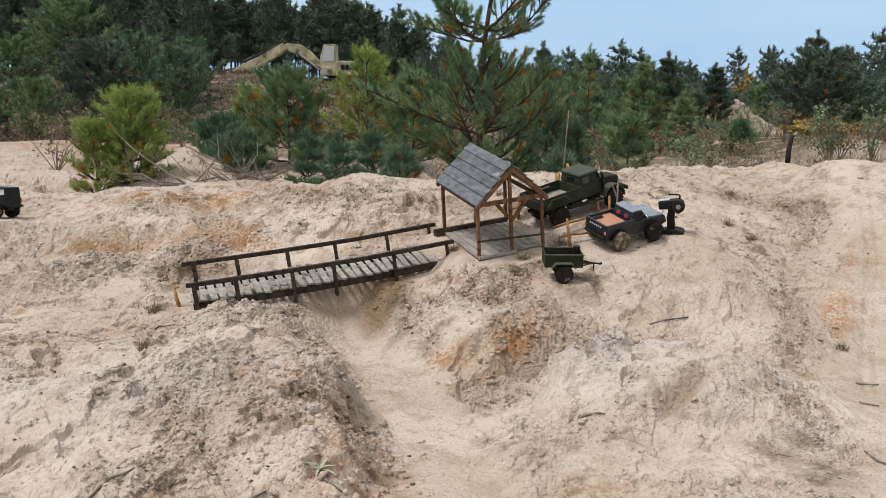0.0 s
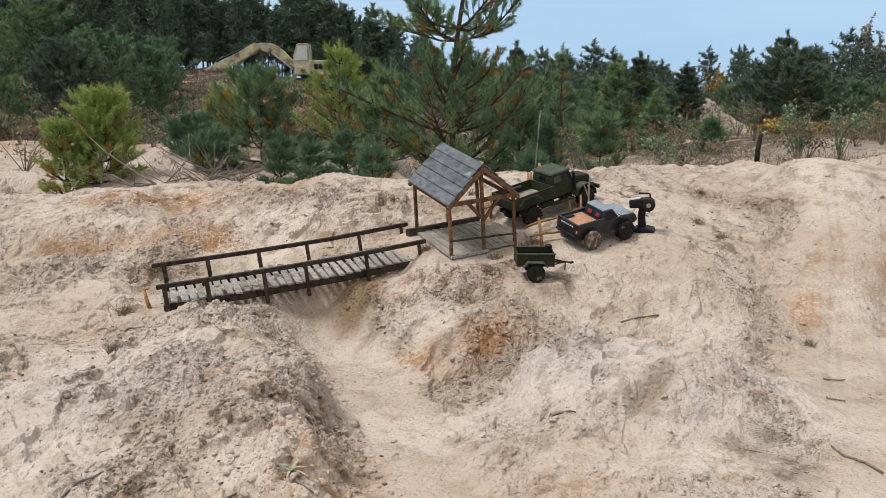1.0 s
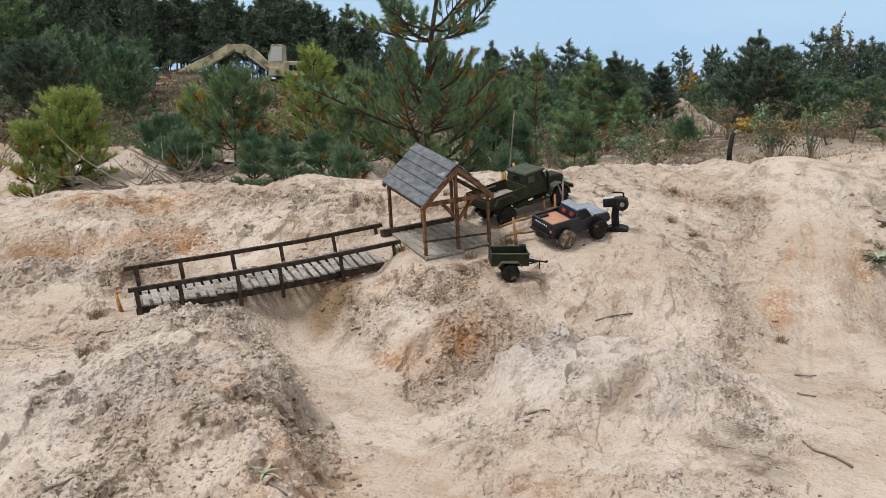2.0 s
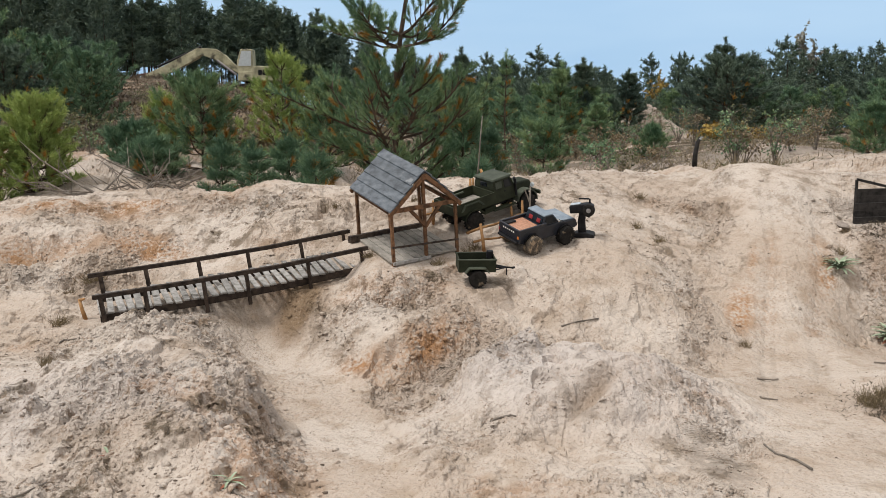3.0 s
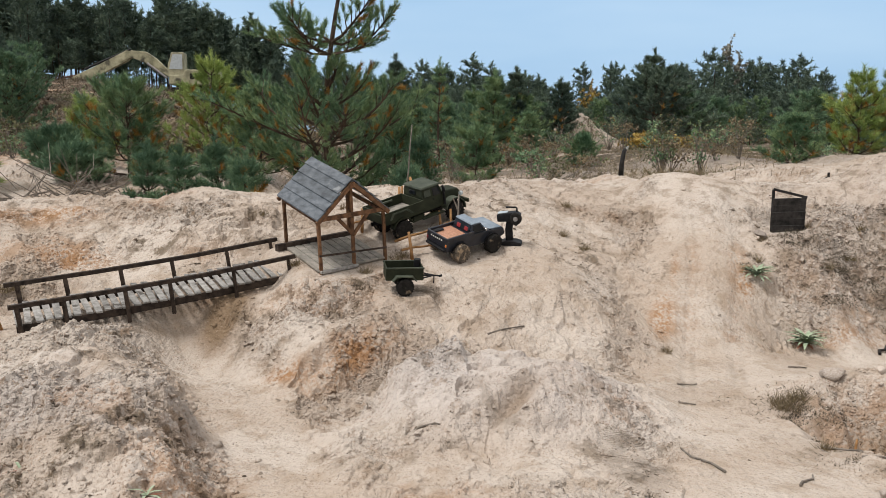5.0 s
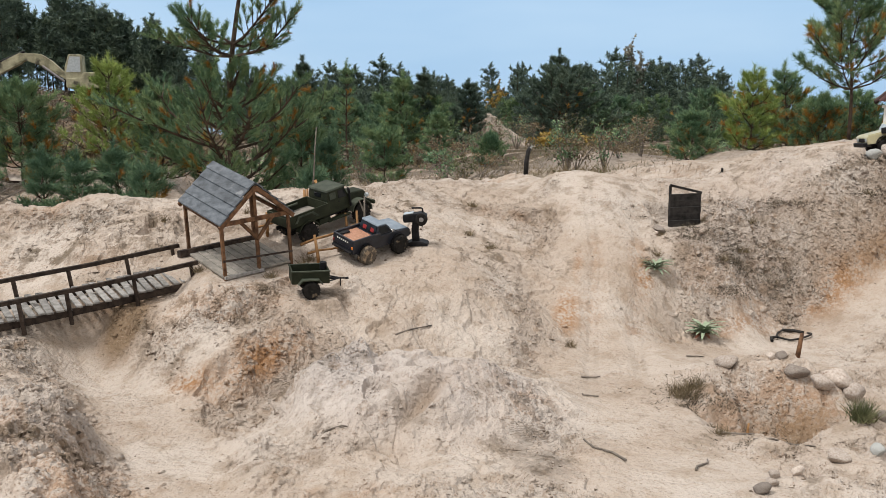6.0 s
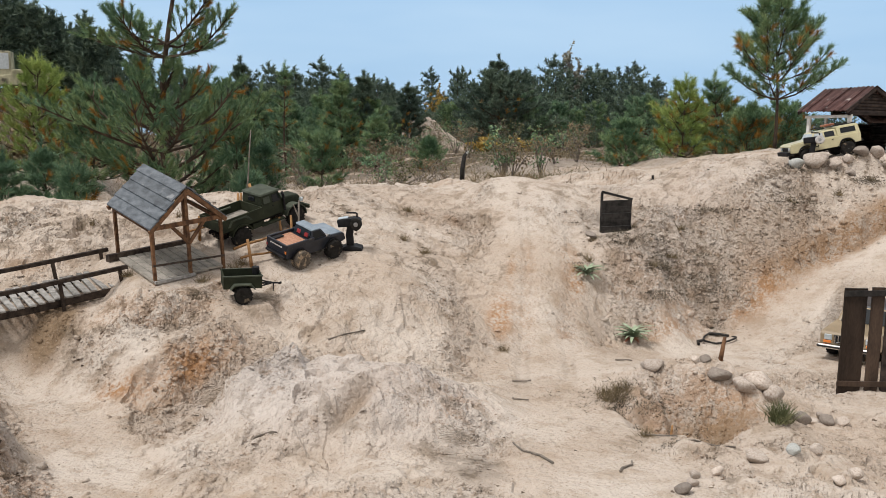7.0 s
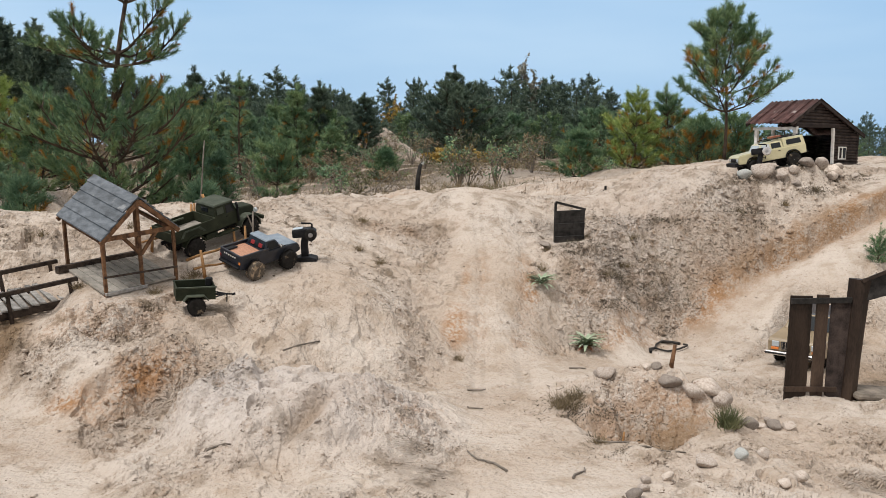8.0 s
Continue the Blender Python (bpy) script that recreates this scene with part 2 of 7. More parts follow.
DARK_GLASS = material("dark_window", (0.010, 0.012, 0.014), (0.02, 0.024, 0.028), 0.08, size=0.2, bump=0.0, spec=0.3)
RED_GLOSS = material("red_seat", (0.16, 0.012, 0.014), (0.30, 0.03, 0.03), 0.4, size=0.05, bump=0.0)
COPPER_PLATE = material("worn_copper_tread_plate", (0.36, 0.17, 0.10), (0.55, 0.30, 0.20), 0.45, 0.3, size=0.012, bump=0.8, relief_size=0.005)
CHROME = material("chrome_trim", (0.5, 0.5, 0.5), (0.7, 0.7, 0.7), 0.18, 1.0, size=0.05, bump=0.0)
AMBER = material("amber_lamp", (0.60, 0.16, 0.03), (0.75, 0.24, 0.05), 0.3, size=0.05, bump=0.0)
# handset display; also panes whose pale colour paints in a reflection
SCREEN = material("grey_display_and_glare", (0.36, 0.40, 0.42), (0.50, 0.54, 0.56), 0.2, size=0.05, bump=0.0)
RUSTY_IRON = material("rusty_corrugated_iron", (0.040, 0.016, 0.015), (0.125, 0.066, 0.060), 0.55, 0.2, size=0.08, bump=0.3, wear=(0.42, 0.37, 0.35), wear_amount=0.2, spec=0.16)
LOG_DARK = material("dark_log", (0.018, 0.014, 0.013), (0.065, 0.048, 0.042), 0.8, size=0.05, bump=0.5, by_piece=0.3, spec=0.16)
STONE = material("pinkish_field_stone", (0.30, 0.245, 0.205), (0.50, 0.44, 0.39), 0.85, size=0.06, bump=0.4, by_piece=0.5, wear=(0.22, 0.16, 0.13), wear_amount=0.25, spec=0.16)
SLAB = material("dusty_brown_slab", (0.10, 0.085, 0.07), (0.26, 0.22, 0.18), 0.85, size=0.06, bump=0.4, spec=0.16)
STONE_GREY = material("grey_granite", (0.20, 0.21, 0.20), (0.46, 0.46, 0.44), 0.8, size=0.015, bump=0.5, by_piece=0.2)
PLATE_BROWN = material("old_brown_board", (0.012, 0.008, 0.0065), (0.066, 0.044, 0.032), 0.5, size=0.09, bump=0.3, stretch=(1, 1, 0.25), by_piece=0.35, spec=0.16)
LEAF_SILVER = foliage("mullein_leaves", (0.169, 0.221, 0.143), (0.312, 0.377, 0.260), (0.494, 0.546, 0.416), 0.05)
LEAF_RED = foliage("dried_red_leaves", (0.16, 0.06, 0.04), (0.26, 0.10, 0.06), (0.34, 0.20, 0.12), 0.05)
EXCAVATOR_PAINT = material("faded_yellow_machine_paint", (0.20, 0.19, 0.12), (0.46, 0.43, 0.29), 0.7, size=0.3, relief_size=0.05, bump=0.1, wear=(0.07, 0.065, 0.045), wear_amount=0.38)


# ---- ground: one graded sheet, shaped by slopes, gullies, mounds and scarps ----
def ease(a, b, v):
    t = np.clip((v - a) / (b - a), 0.0, 1.0)
    return t * t * (3 - 2 * t)


def hill(x, y, cx, cy, rx, ry, turn=0.0, power=2.0):
    """A smooth heap of height 1 with half-widths rx, ry."""
    c, s = math.cos(radians(turn)), math.sin(radians(turn))
    u, v = ((x - cx) * c + (y - cy) * s) / rx, ((y - cy) * c - (x - cx) * s) / ry
    return np.exp(-((u * u + v * v) ** (power / 2)))


def beside(x, y, line):
    """Distance to a line of points, and how far along it (0 to 1)."""
    best, where = np.full(np.shape(x), 1e9), np.zeros(np.shape(x))
    n = len(line) - 1
    for i, ((ax, ay), (bx, by)) in enumerate(zip(line, line[1:])):
        dx, dy = bx - ax, by - ay
        t = np.clip(((x - ax) * dx + (y - ay) * dy) / (dx * dx + dy * dy), 0, 1)
        d = np.hypot(x - ax - t * dx, y - ay - t * dy)
        where = np.where(d < best, (i + t) / n, where)
        best = np.minimum(best, d)
    return best, where


def lattice(ix, iy, seed):
    h = (ix.astype(np.int64) * 374761393 + iy.astype(np.int64) * 668265263 + seed * 1442695041) & 0xFFFFFFFF
    h = ((h ^ (h >> 13)) * 1274126177) & 0xFFFFFFFF
    return ((h ^ (h >> 16)) & 0xFFFF) / 65535.0


def grain(x, y, size, seed=0):
    """Smooth value noise, -1 to 1."""
    u, v = np.asarray(x) / size, np.asarray(y) / size
    iu, iv = np.floor(u), np.floor(v)
    fu, fv = u - iu, v - iv
    fu, fv = fu * fu * (3 - 2 * fu), fv * fv * (3 - 2 * fv)
    a, b = lattice(iu, iv, seed), lattice(iu + 1, iv, seed)
    c, d = lattice(iu, iv + 1, seed), lattice(iu + 1, iv + 1, seed)
    return 2 * ((a * (1 - fu) + b * fu) * (1 - fv) + (c * (1 - fu) + d * fu) * fv) - 1


def layers(x, y, size, octaves=4, seed=0, fade=0.5):
    out, amp = 0.0, 1.0
    for k in range(octaves):
        a = 0.6 + k * 0.9
        xr, yr = x * math.cos(a) - y * math.sin(a), x * math.sin(a) + y * math.cos(a)
        out = out + amp * grain(xr, yr, size, seed + k)
        size, amp = size / 2.03, amp * fade
    return out


def crumbs(x, y, size, seed=0):
    """Flat-topped, angular lumps of uneven size in a loose scatter, 0 to 1 high."""
    u, v = np.asarray(x) / size, np.asarray(y) / size
    iu, iv = np.floor(u), np.floor(v)
    best = np.zeros(np.shape(u))
    for di in (-1, 0, 1):
        for dj in (-1, 0, 1):
            a, b = iu + di, iv + dj
            r1, r2, r3 = lattice(a, b, seed), lattice(a, b, seed + 7), lattice(a, b, seed + 13)
            p, q = u - a - 0.1 - 0.8 * r1, v - b - 0.1 - 0.8 * r2
            c, s = np.cos(6.28 * r3), np.sin(6.28 * r3)
            p, q = p * c + q * s, (q * c - p * s) * (1.0 + 0.7 * r1)
            p, q = np.abs(p), np.abs(q)
            r = 0.22 + 0.42 * r3 * r2 + 0.10 * r1
            d = np.maximum(np.maximum(p, q), 0.72 * (p + q)) / r
            best = np.maximum(best, (0.25 + 0.75 * r2 * r3) * np.clip((1 - d) * 2.6, 0, 1))
    return best


GULLY = [(0.05, 1.2), (0.02, 2.3), (-0.06, 2.9), (-0.17, 3.45), (-0.42, 3.92), (-0.58, 4.2), (-0.78, 4.6)]
RAMP = [(1.35, 1.2), (1.72, 2.6), (1.93, 3.4), (2.22, 4.0), (2.44, 4.45), (2.75, 5.2), (3.05, 6.2), (3.5, 7.4)]
TRACK_L = [(1.72, 3.2), (2.03, 3.88), (2.15, 4.12), (2.33, 4.48), (2.60, 5.2)]
TRACK_R = [(2.02, 3.3), (2.33, 3.97), (2.54, 4.33), (2.71, 4.70), (2.92, 5.2)]
ROAD = [(2.1, 3.5), (2.9, 3.8), (3.6, 4.05), (4.4, 4.2), (5.3, 4.4), (7.0, 4.8)]


SCARP = [(3.75, 4.36), (4.25, 4.43), (4.65, 4.45), (4.95, 4.47), (5.6, 4.42)]


# level places under things: x, y, z, azimuth, pitch, roll, half length, half width
PADS = [
    (0.30, 4.40, 0.848, 35.4, 4.6, 13.5, 0.26, 0.24),
    (0.793, 4.85, 0.957, 27.0, 14.6, 8.0, 0.30, 0.14),
    (0.985, 4.48, 0.862, 29.0, 10.0, 16.0, 0.20, 0.13),
    (0.585, 3.98, 0.730, 0.0, 0.0, 8.0, 0.12, 0.11),
    (1.262, 4.52, 0.885, -20.0, 0.0, 8.0, 0.09, 0.09),
    (4.965, 5.025, 1.392, 160.0, -11.5, 0.0, 0.30, 0.14),
    (6.00, 5.75, 1.430, 8.0, 0.0, 0.0, 0.55, 0.42),
    (4.11, 3.61, 0.332, 209.0, -3.0, 0.0, 0.42, 0.22),
    (-2.69, 5.05, 0.885, 175.0, 0.0, 3.0, 0.22, 0.13),
    (3.14, 4.87, 0.905, 0.0, 2.0, 14.0, 0.16, 0.10),
]


def levelled(x, y):
    """The pads' heights, and how far each place belongs to one (0 to 1)."""
    z, on = np.zeros(np.shape(x)), np.zeros(np.shape(x))
    for px, py, pz, az, pitch, roll, hl, hw in PADS:
        c, s = math.cos(radians(az)), math.sin(radians(az))
        u, v = (x - px) * c + (y - py) * s, (y - py) * c - (x - px) * s
        m = ease(1.5, 0.95, np.abs(u) / hl) * ease(1.6, 0.95, np.abs(v) / hw)
        uu, vv = np.clip(u, -1.2 * hl, 1.2 * hl), np.clip(v, -1.2 * hw, 1.2 * hw)
        plane = pz + uu * math.tan(radians(pitch)) + vv * math.tan(radians(roll))
        z = np.where(m > on, plane, z)
        on = np.maximum(on, m)
    return z, on


def forms(x, y):
    """The ground's large forms."""
    x, y = np.asarray(x, float), np.asarray(y, float)
    late = y - 0.36 * ease(1.3, 1.95, x)
    z = 0.40 + 0.42 * ease(3.3, 4.3, late) + 0.25 * ease(4.0, 5.6, late) + 0.05 * ease(0.1, 0.9, x) * ease(4.0, 5.6, late)
    z = z + 0.12 * ease(0.7, 2.4, x) * ease(4.7, 5.8, y)
    left = 0.37 + 0.20 * ease(1.9, 3.2, y) + 0.02 * ease(3.4, 4.2, y) + 0.37 * ease(3.95, 5.5, y)
    z = z + (left - z) * ease(-0.25, -0.85, x)
    # right-hand bank with its scarp, and the track below it
    low = 0.42 - 0.12 * ease(1.9, 3.1, x) + 0.42 * np.clip(x - 3.6, 0, 2.2) * ease(3.4, 4.2, y)
    toe = y - 0.28 * ease(3.1, 3.5, x)
    bank = low + 0.40 * ease(3.92, 4.60, toe) + 0.60 * ease(4.25, 5.6 - 0.15 * ease(3.1, 4.2, x), y)
    rag = 0.05 * layers(x, y, 0.28, 3, 141)
    over = y - 4.39 + 0.07 * ease(4.9, 5.6, x) + rag
    scarp = low + 0.16 * ease(0.0, 0.07, over) + (1.34 - low - 0.16) * (0.5 * np.clip(over / 0.58, 0, 1) + 0.5 * ease(0.0, 0.62, over)) + 0.08 * ease(4.9, 5.5, y)
    bank = bank + (scarp - bank) * ease(3.95, 4.75, x)
    z = z + (bank - z) * ease(2.2, 2.75, x + 0.05 * np.sin(7 * y))
    # heaps
    z = z + 0.16 * hill(x, y, -0.47, 2.62, 0.36, 0.52, 12, 2.6)
    d, s = beside(x, y, [(-1.02, 3.86), (-0.72, 3.38), (-0.42, 2.85)])
    z = z + 0.07 * np.exp(-((d / 0.17) ** 2))
    z = z + 0.10 * hill(x, y, 0.33, 3.64, 0.22, 0.10, 22, 3) - 0.05 * hill(x, y, 0.20, 3.57, 0.05, 0.03)
    z = z - 0.045 * hill(x, y, 0.00, 3.55, 0.08, 0.045, -20, 4)
    z = z + 0.19 * hill(x, y, 0.88, 3.02, 0.56, 0.36, -8, 4.0) + 0.03 * hill(x, y, 0.66, 3.14, 0.2, 0.16)
    z = z - 0.05 * hill(x, y, 0.834, 2.750, 0.13, 0.035, 34, 3) + 0.035 * hill(x, y, 1.02, 2.90, 0.24, 0.06, 16, 3)
    z = z - 0.035 * hill(x, y, 0.975, 2.662, 0.09, 0.03, 12, 3)
    d, s = beside(x, y, [(0.380, 2.920), (0.423, 2.700), (0.670, 2.592)])
    z = z - 0.018 * np.exp(-((d / 0.012) ** 2))
    z = z + 0.07 * hill(x, y, -1.35, 4.78, 0.3, 0.2) + 0.06 * hill(x, y, -1.85, 5.0, 0.38, 0.2, 10) + 0.05 * hill(x, y, -0.8, 4.85, 0.4, 0.18)
    z = z - 0.06 * hill(x, y, -1.84, 4.68, 0.34, 0.07, 4, 3) - 0.05 * hill(x, y, -1.08, 4.70, 0.24, 0.09, -10, 3) + 0.06 * hill(x, y, -1.6, 3.2, 0.3, 0.2)
    z = z + 0.055 * hill(x, y, -1.80, 4.86, 0.34, 0.11, 4, 5) + 0.04 * hill(x, y, -1.05, 4.90, 0.28, 0.12, -6, 5) + 0.07 * hill(x, y, -2.2, 4.2, 0.25, 0.12, 0, 5) + 0.05 * hill(x, y, -0.65, 4.75, 0.2, 0.1, 0, 4)
    z = z + 0.04 * hill(x, y, -1.25, 5.35, 0.14, 0.12) + 0.05 * hill(x, y, -1.75, 5.3, 0.25, 0.12)
    z = z - 0.03 * hill(x, y, 1.29, 3.83, 0.07, 0.06) - 0.07 * hill(x, y, 0.84, 4.30, 0.20, 0.12)
    # two heel marks in the pale mound, sharp at the top
    for hx, hy, k in ((0.684, 2.820, 1.0), (0.755, 2.966, 0.7)):
        u, v = (x - hx) / 0.047, (y - hy) / 0.085
        z = z - 0.034 * k * ease(1.05, 0.92, np.hypot(u, v)) * ease(-1.2, 0.9, v)
    # gully under the bridge
    d, s = beside(x, y, GULLY)
    wide = 0.36 + 0.10 * ease(0.5, 0.65, s)
    cut = 1 - ease(0.10 - 0.04 * ease(0.5, 0.65, s), wide, d + 0.04 * layers(x, y, 0.2, 2, 31))
    floor = 0.36 + 0.03 * s + 0.34 * ease(0.60, 0.98, s) + 0.10 * ease(0.5, 0.65, s) * np.clip(d / 0.4, 0, 1)
    z = z + (np.minimum(z, floor) - z) * cut
    side = ease(0.47, 0.36, x + 0.03 * layers(x, y, 0.15, 2, 33)) * ease(-0.2, -0.05, x) * ease(3.46, 3.24, y + 0.25 * (x - 0.2))
    z = z + (np.minimum(z, 0.385 + 0.02 * np.clip(x, 0, 0.5)) - z) * side
    # the ground lies just under the bridge's deck and the shelter's floor
    u, v = ((x + 1.153) * 1.204 + (y - 3.856) * 0.417) / 1.6235, ((x + 1.153) * -0.088 + (y - 3.856) * 0.255) / 0.0728
    deck = 0.575 + 0.150 * np.clip(u, -0.1, 1.1) + 0.052 * np.clip(v, -0.4, 1.4) - 0.02 * np.sin(np.pi * np.clip(u, 0, 1))
    on = ease(-0.20, -0.06, u) * ease(1.16, 1.04, u) * ease(-1.0, -0.1, v) * ease(2.2, 1.2, v)
    z = z + (np.minimum(z, deck) - z) * on
    # pit in front, with a raised rim of spoil behind it
    wob = 0.07 * layers(x, y, 0.22, 3, 333)
    z = z - 0.19 * hill(x + wob, y - wob, 2.25, 2.69, 0.25, 0.19, 10, 4.0) + 0.12 * hill(x - wob, y + wob, 2.48, 2.95, 0.34, 0.10, -22, 2.4)
    z = z + 0.05 * hill(x, y, 2.60, 2.55, 0.16, 0.14) + 0.10 * hill(x, y, 2.72, 3.05, 0.36, 0.2, -10)
    # the crest sinks into a broad saddle where the ramp goes over it
    z = z - (0.05 * ease(0.9, 1.8, x) + 0.13 * ease(1.8, 2.5, x)) * ease(4.95, 6.1, y) * ease(4.9, 4.0, x) - 0.13 * hill(x, y, 4.15, 6.1, 0.75, 0.75, 0, 2.6) - 0.06 * hill(x, y, 4.2, 5.3, 0.45, 0.35) - 0.20 * ease(6.0, 7.0, y) * ease(3.5, 4.2, x) * ease(6.3, 5.3, x)
    z = z + 0.09 * hill(x, y, -1.15, 5.65, 0.75, 0.30) + 0.28 * ease(8.0, 11.5, y) * ease(-1.8, -3.0, x)
    # behind the crest the land drops, then climbs to the wood on the left and lies flat on the right
    away = ease(5.8, 7.4, y - 0.5 * ease(1.0, 2.5, x))
    z = z - (0.20 - 0.12 * ease(2.0, 4.0, x)) * away - 0.22 * ease(7.2, 11.0, y) * ease(1.0, 4.0, x) + 0.06 * ease(9.0, 14.0, y) * ease(3.0, 0.5, x)
    z = z + 0.16 * hill(x, y, -3.9, 8.6, 1.6, 0.5, 4)
    z = z + 0.27 * ease(6.3, 8.2, y) * ease(0.25, -0.5, x) * ease(-3.6, -2.3, x) * ease(16, 11, y)
    hl = ease(17.0, 43.0, y) * ease(0.06, -0.20, x / np.maximum(y, 1.0))
    z = z + 2.2 * hl + 0.30 * ease(10, 30, y) * ease(4.0, 0.0, x) + (0.95 + 0.20 * layers(x, y, 0.9, 4, 15)) * ease(7.7, 8.15, x) * (0.55 * ease(10.6, 8.4, x) + 0.45 * ease(9.4, 8.3, x)) * np.exp(-(((y - 25.0) / 1.5) ** 4))
    z = z - 0.30 * ease(1.6, 0.4, y)
    flat, on = levelled(x, y)
    return z + (flat - z) * on


def smooth_ways(x, y):
    """How much a place has been driven and swept flat (0 to 1)."""
    g, _ = beside(x, y, GULLY)
    r, _ = beside(x, y, RAMP)
    o, _ = beside(x, y, ROAD)
    return np.maximum.reduce([1 - ease(0.10, 0.24, g), 1 - ease(0.18, 0.40, r), 1 - ease(0.16, 0.34, o)])


def clods(x, y):
    """How broken and cloddy a place is (0 to 1)."""
    m = 0.35 + 0.4 * layers(x, y, 0.7, 3, 50)
    m = m + 0.9 * hill(x, y, -0.24, 2.45, 0.18, 0.45) + 0.3 * hill(x, y, -1.4, 3.2, 0.8, 0.7) + 0.6 * hill(x, y, -1.5, 4.5, 0.8, 0.35)
    m = m + 0.8 * hill(x, y, 0.3, 3.5, 0.35, 0.2) + 1.2 * hill(x, y, 3.35, 4.6, 0.6, 0.4) + 1.2 * hill(x, y, 4.7, 4.7, 0.9, 0.22)
    m = m + 0.9 * hill(x, y, 0.35, 3.97, 0.5, 0.2) + 0.6 * hill(x, y, -0.22, 4.92, 0.35, 0.22) + 0.3 * hill(x, y, 0.8, 3.0, 0.6, 0.35)
    m = m + 0.15 * hill(x, y, 2.2, 2.72, 0.4, 0.34)
    return np.clip(m, 0.05, 1.7) * (1 - 0.85 * smooth_ways(x, y))


def relief(x, y):
    """Trodden sand: hollows, ridges and lumps."""
    m, near = clods(x, y), ease(16, 7, np.hypot(x, y)) * ease(1.1, 1.9, y)
    loose = 1 - 0.65 * smooth_ways(x, y)
    wx, wy = x + 0.06 * layers(x, y, 0.21, 3, 61), y + 0.06 * layers(x, y, 0.21, 3, 67)
    # ledges: a slow swell broken into steps with steep, ragged faces
    swell = 2.6 * layers(wx, wy, 0.42, 4, 21, 0.52)
    base = np.floor(swell)
    ledge = 0.35 * swell + 0.65 * (base + ease(0.36, 0.62, swell - base))
    # trodden hollows
    tread = layers(wx, wy, 0.17, 3, 77, 0.45)
    hollow = ease(0.30, 0.52, tread) + 0.5 * ease(0.36, 0.55, layers(wx, wy, 0.09, 2, 79))
    # crumbs lie in drifts
    drift = 0.25 + 0.75 * ease(-0.15, 0.55, layers(x, y, 0.33, 3, 85) + 0.5 * (m - 0.6))
    crumb = 0.026 * crumbs(wx, wy, 0.13, 201) + 0.018 * crumbs(wx, wy, 0.07, 211) + 0.010 * crumbs(x, y, 0.04, 221)
    crumb = crumb - 0.026 * ease(0.35, 0.7, crumbs(wx, wy, 0.12, 401)) - 0.014 * ease(0.4, 0.7, crumbs(wx, wy, 0.06, 411))
    crumb = crumb + 0.006 * crumbs(x, y, 0.028, 231) + 0.005 * layers(x, y, 0.05, 2, 241)
    soft = layers(x, y, 0.50, 3, 3)
    lump = np.abs(layers(wx, wy, 0.11, 3, 11, 0.6))
    fine = 0.018 * soft + loose * ((0.45 + 0.55 * m) * (0.018 * ledge - 0.031 * hollow + 0.014 * (lump - 0.4)) + drift * (0.35 + 0.8 * m) * crumb)
    crag = 0.45 * hill(x, y, 3.45, 4.60, 0.65, 0.36, 0, 3) + 0.6 * hill(x, y, 4.85, 4.70, 0.8, 0.28, 8, 3) + 0.2 * hill(x, y, 2.45, 2.84, 0.3, 0.13) + 0.15 * hill(x, y, -0.25, 2.45, 0.2, 0.4) + 0.5 * hill(x, y, 0.55, 4.02, 0.45, 0.12) + 0.6 * hill(x, y, -1.5, 4.45, 0.6, 0.15)
    fine = fine + crag * (0.06 * (np.abs(layers(wx, wy, 0.15, 3, 131, 0.5)) - 0.3) + 0.075 * crumbs(wx, wy, 0.17, 501) + 0.05 * crumbs(wx, wy, 0.10, 511) - 0.05 * crumbs(wx, wy, 0.13, 521))
    tl, _ = beside(x, y, TRACK_L)
    tr, _ = beside(x, y, TRACK_R)
    ruts = np.maximum(np.exp(-((tl / 0.05) ** 2)), np.exp(-((tr / 0.05) ** 2)))
    far = 0.12 * layers(x, y, 2.3, 3, 90) * ease(6.5, 12, np.hypot(x, y))
    _, on = levelled(x, y)
    u, v = ((x + 1.153) * 1.204 + (y - 3.856) * 0.417) / 1.6235, ((x + 1.153) * -0.088 + (y - 3.856) * 0.255) / 0.0728
    under = ease(-0.12, -0.02, u) * ease(1.10, 1.02, u) * ease(-0.6, 0.0, v) * ease(1.7, 1.1, v)
    fine = np.where(under > 0, np.minimum(fine, fine * (1 - under)), fine)
    return ((fine * (1 - 0.5 * smooth_ways(x, y)) - 0.012 * ruts) * near + far) * (1 - 0.9 * on)


def height(x, y):
    return forms(x, y) + relief(x, y)


def ground_z(x, y):
    return float(height(np.array([float(x)]), np.array([float(y)]))[0])
# ---- ground sheet ----
def spread(stops):
    """Grid lines between stops of (place, spacing), the spacing growing evenly."""
    out = [stops[0][0]]
    for (a, sa), (b, sb) in zip(stops, stops[1:]):
        n = max(2, round((b - a) / ((sa * sb) ** 0.5)))
        w = np.linspace(sa, sb, n)
        out += list(a + np.cumsum(w) * (b - a) / w.sum())
    return np.array(out)


def mesh_from(name, verts, faces, mat):
    """A mesh from arrays: faces all triangles or all quads."""
    me = bpy.data.meshes.new(name)
    verts, faces = np.asarray(verts, np.float32), np.asarray(faces, np.int32)
    k = faces.shape[1]
    me.vertices.add(len(verts))
    me.vertices.foreach_set("co", verts.ravel())
    me.loops.add(faces.size)
    me.loops.foreach_set("vertex_index", faces.ravel())
    me.polygons.add(len(faces))
    me.polygons.foreach_set("loop_start", np.arange(0, faces.size, k, dtype=np.int32))
    me.polygons.foreach_set("loop_total", np.full(len(faces), k, np.int32))
    me.materials.append(mat)
    me.update(calc_edges=True)
    return me


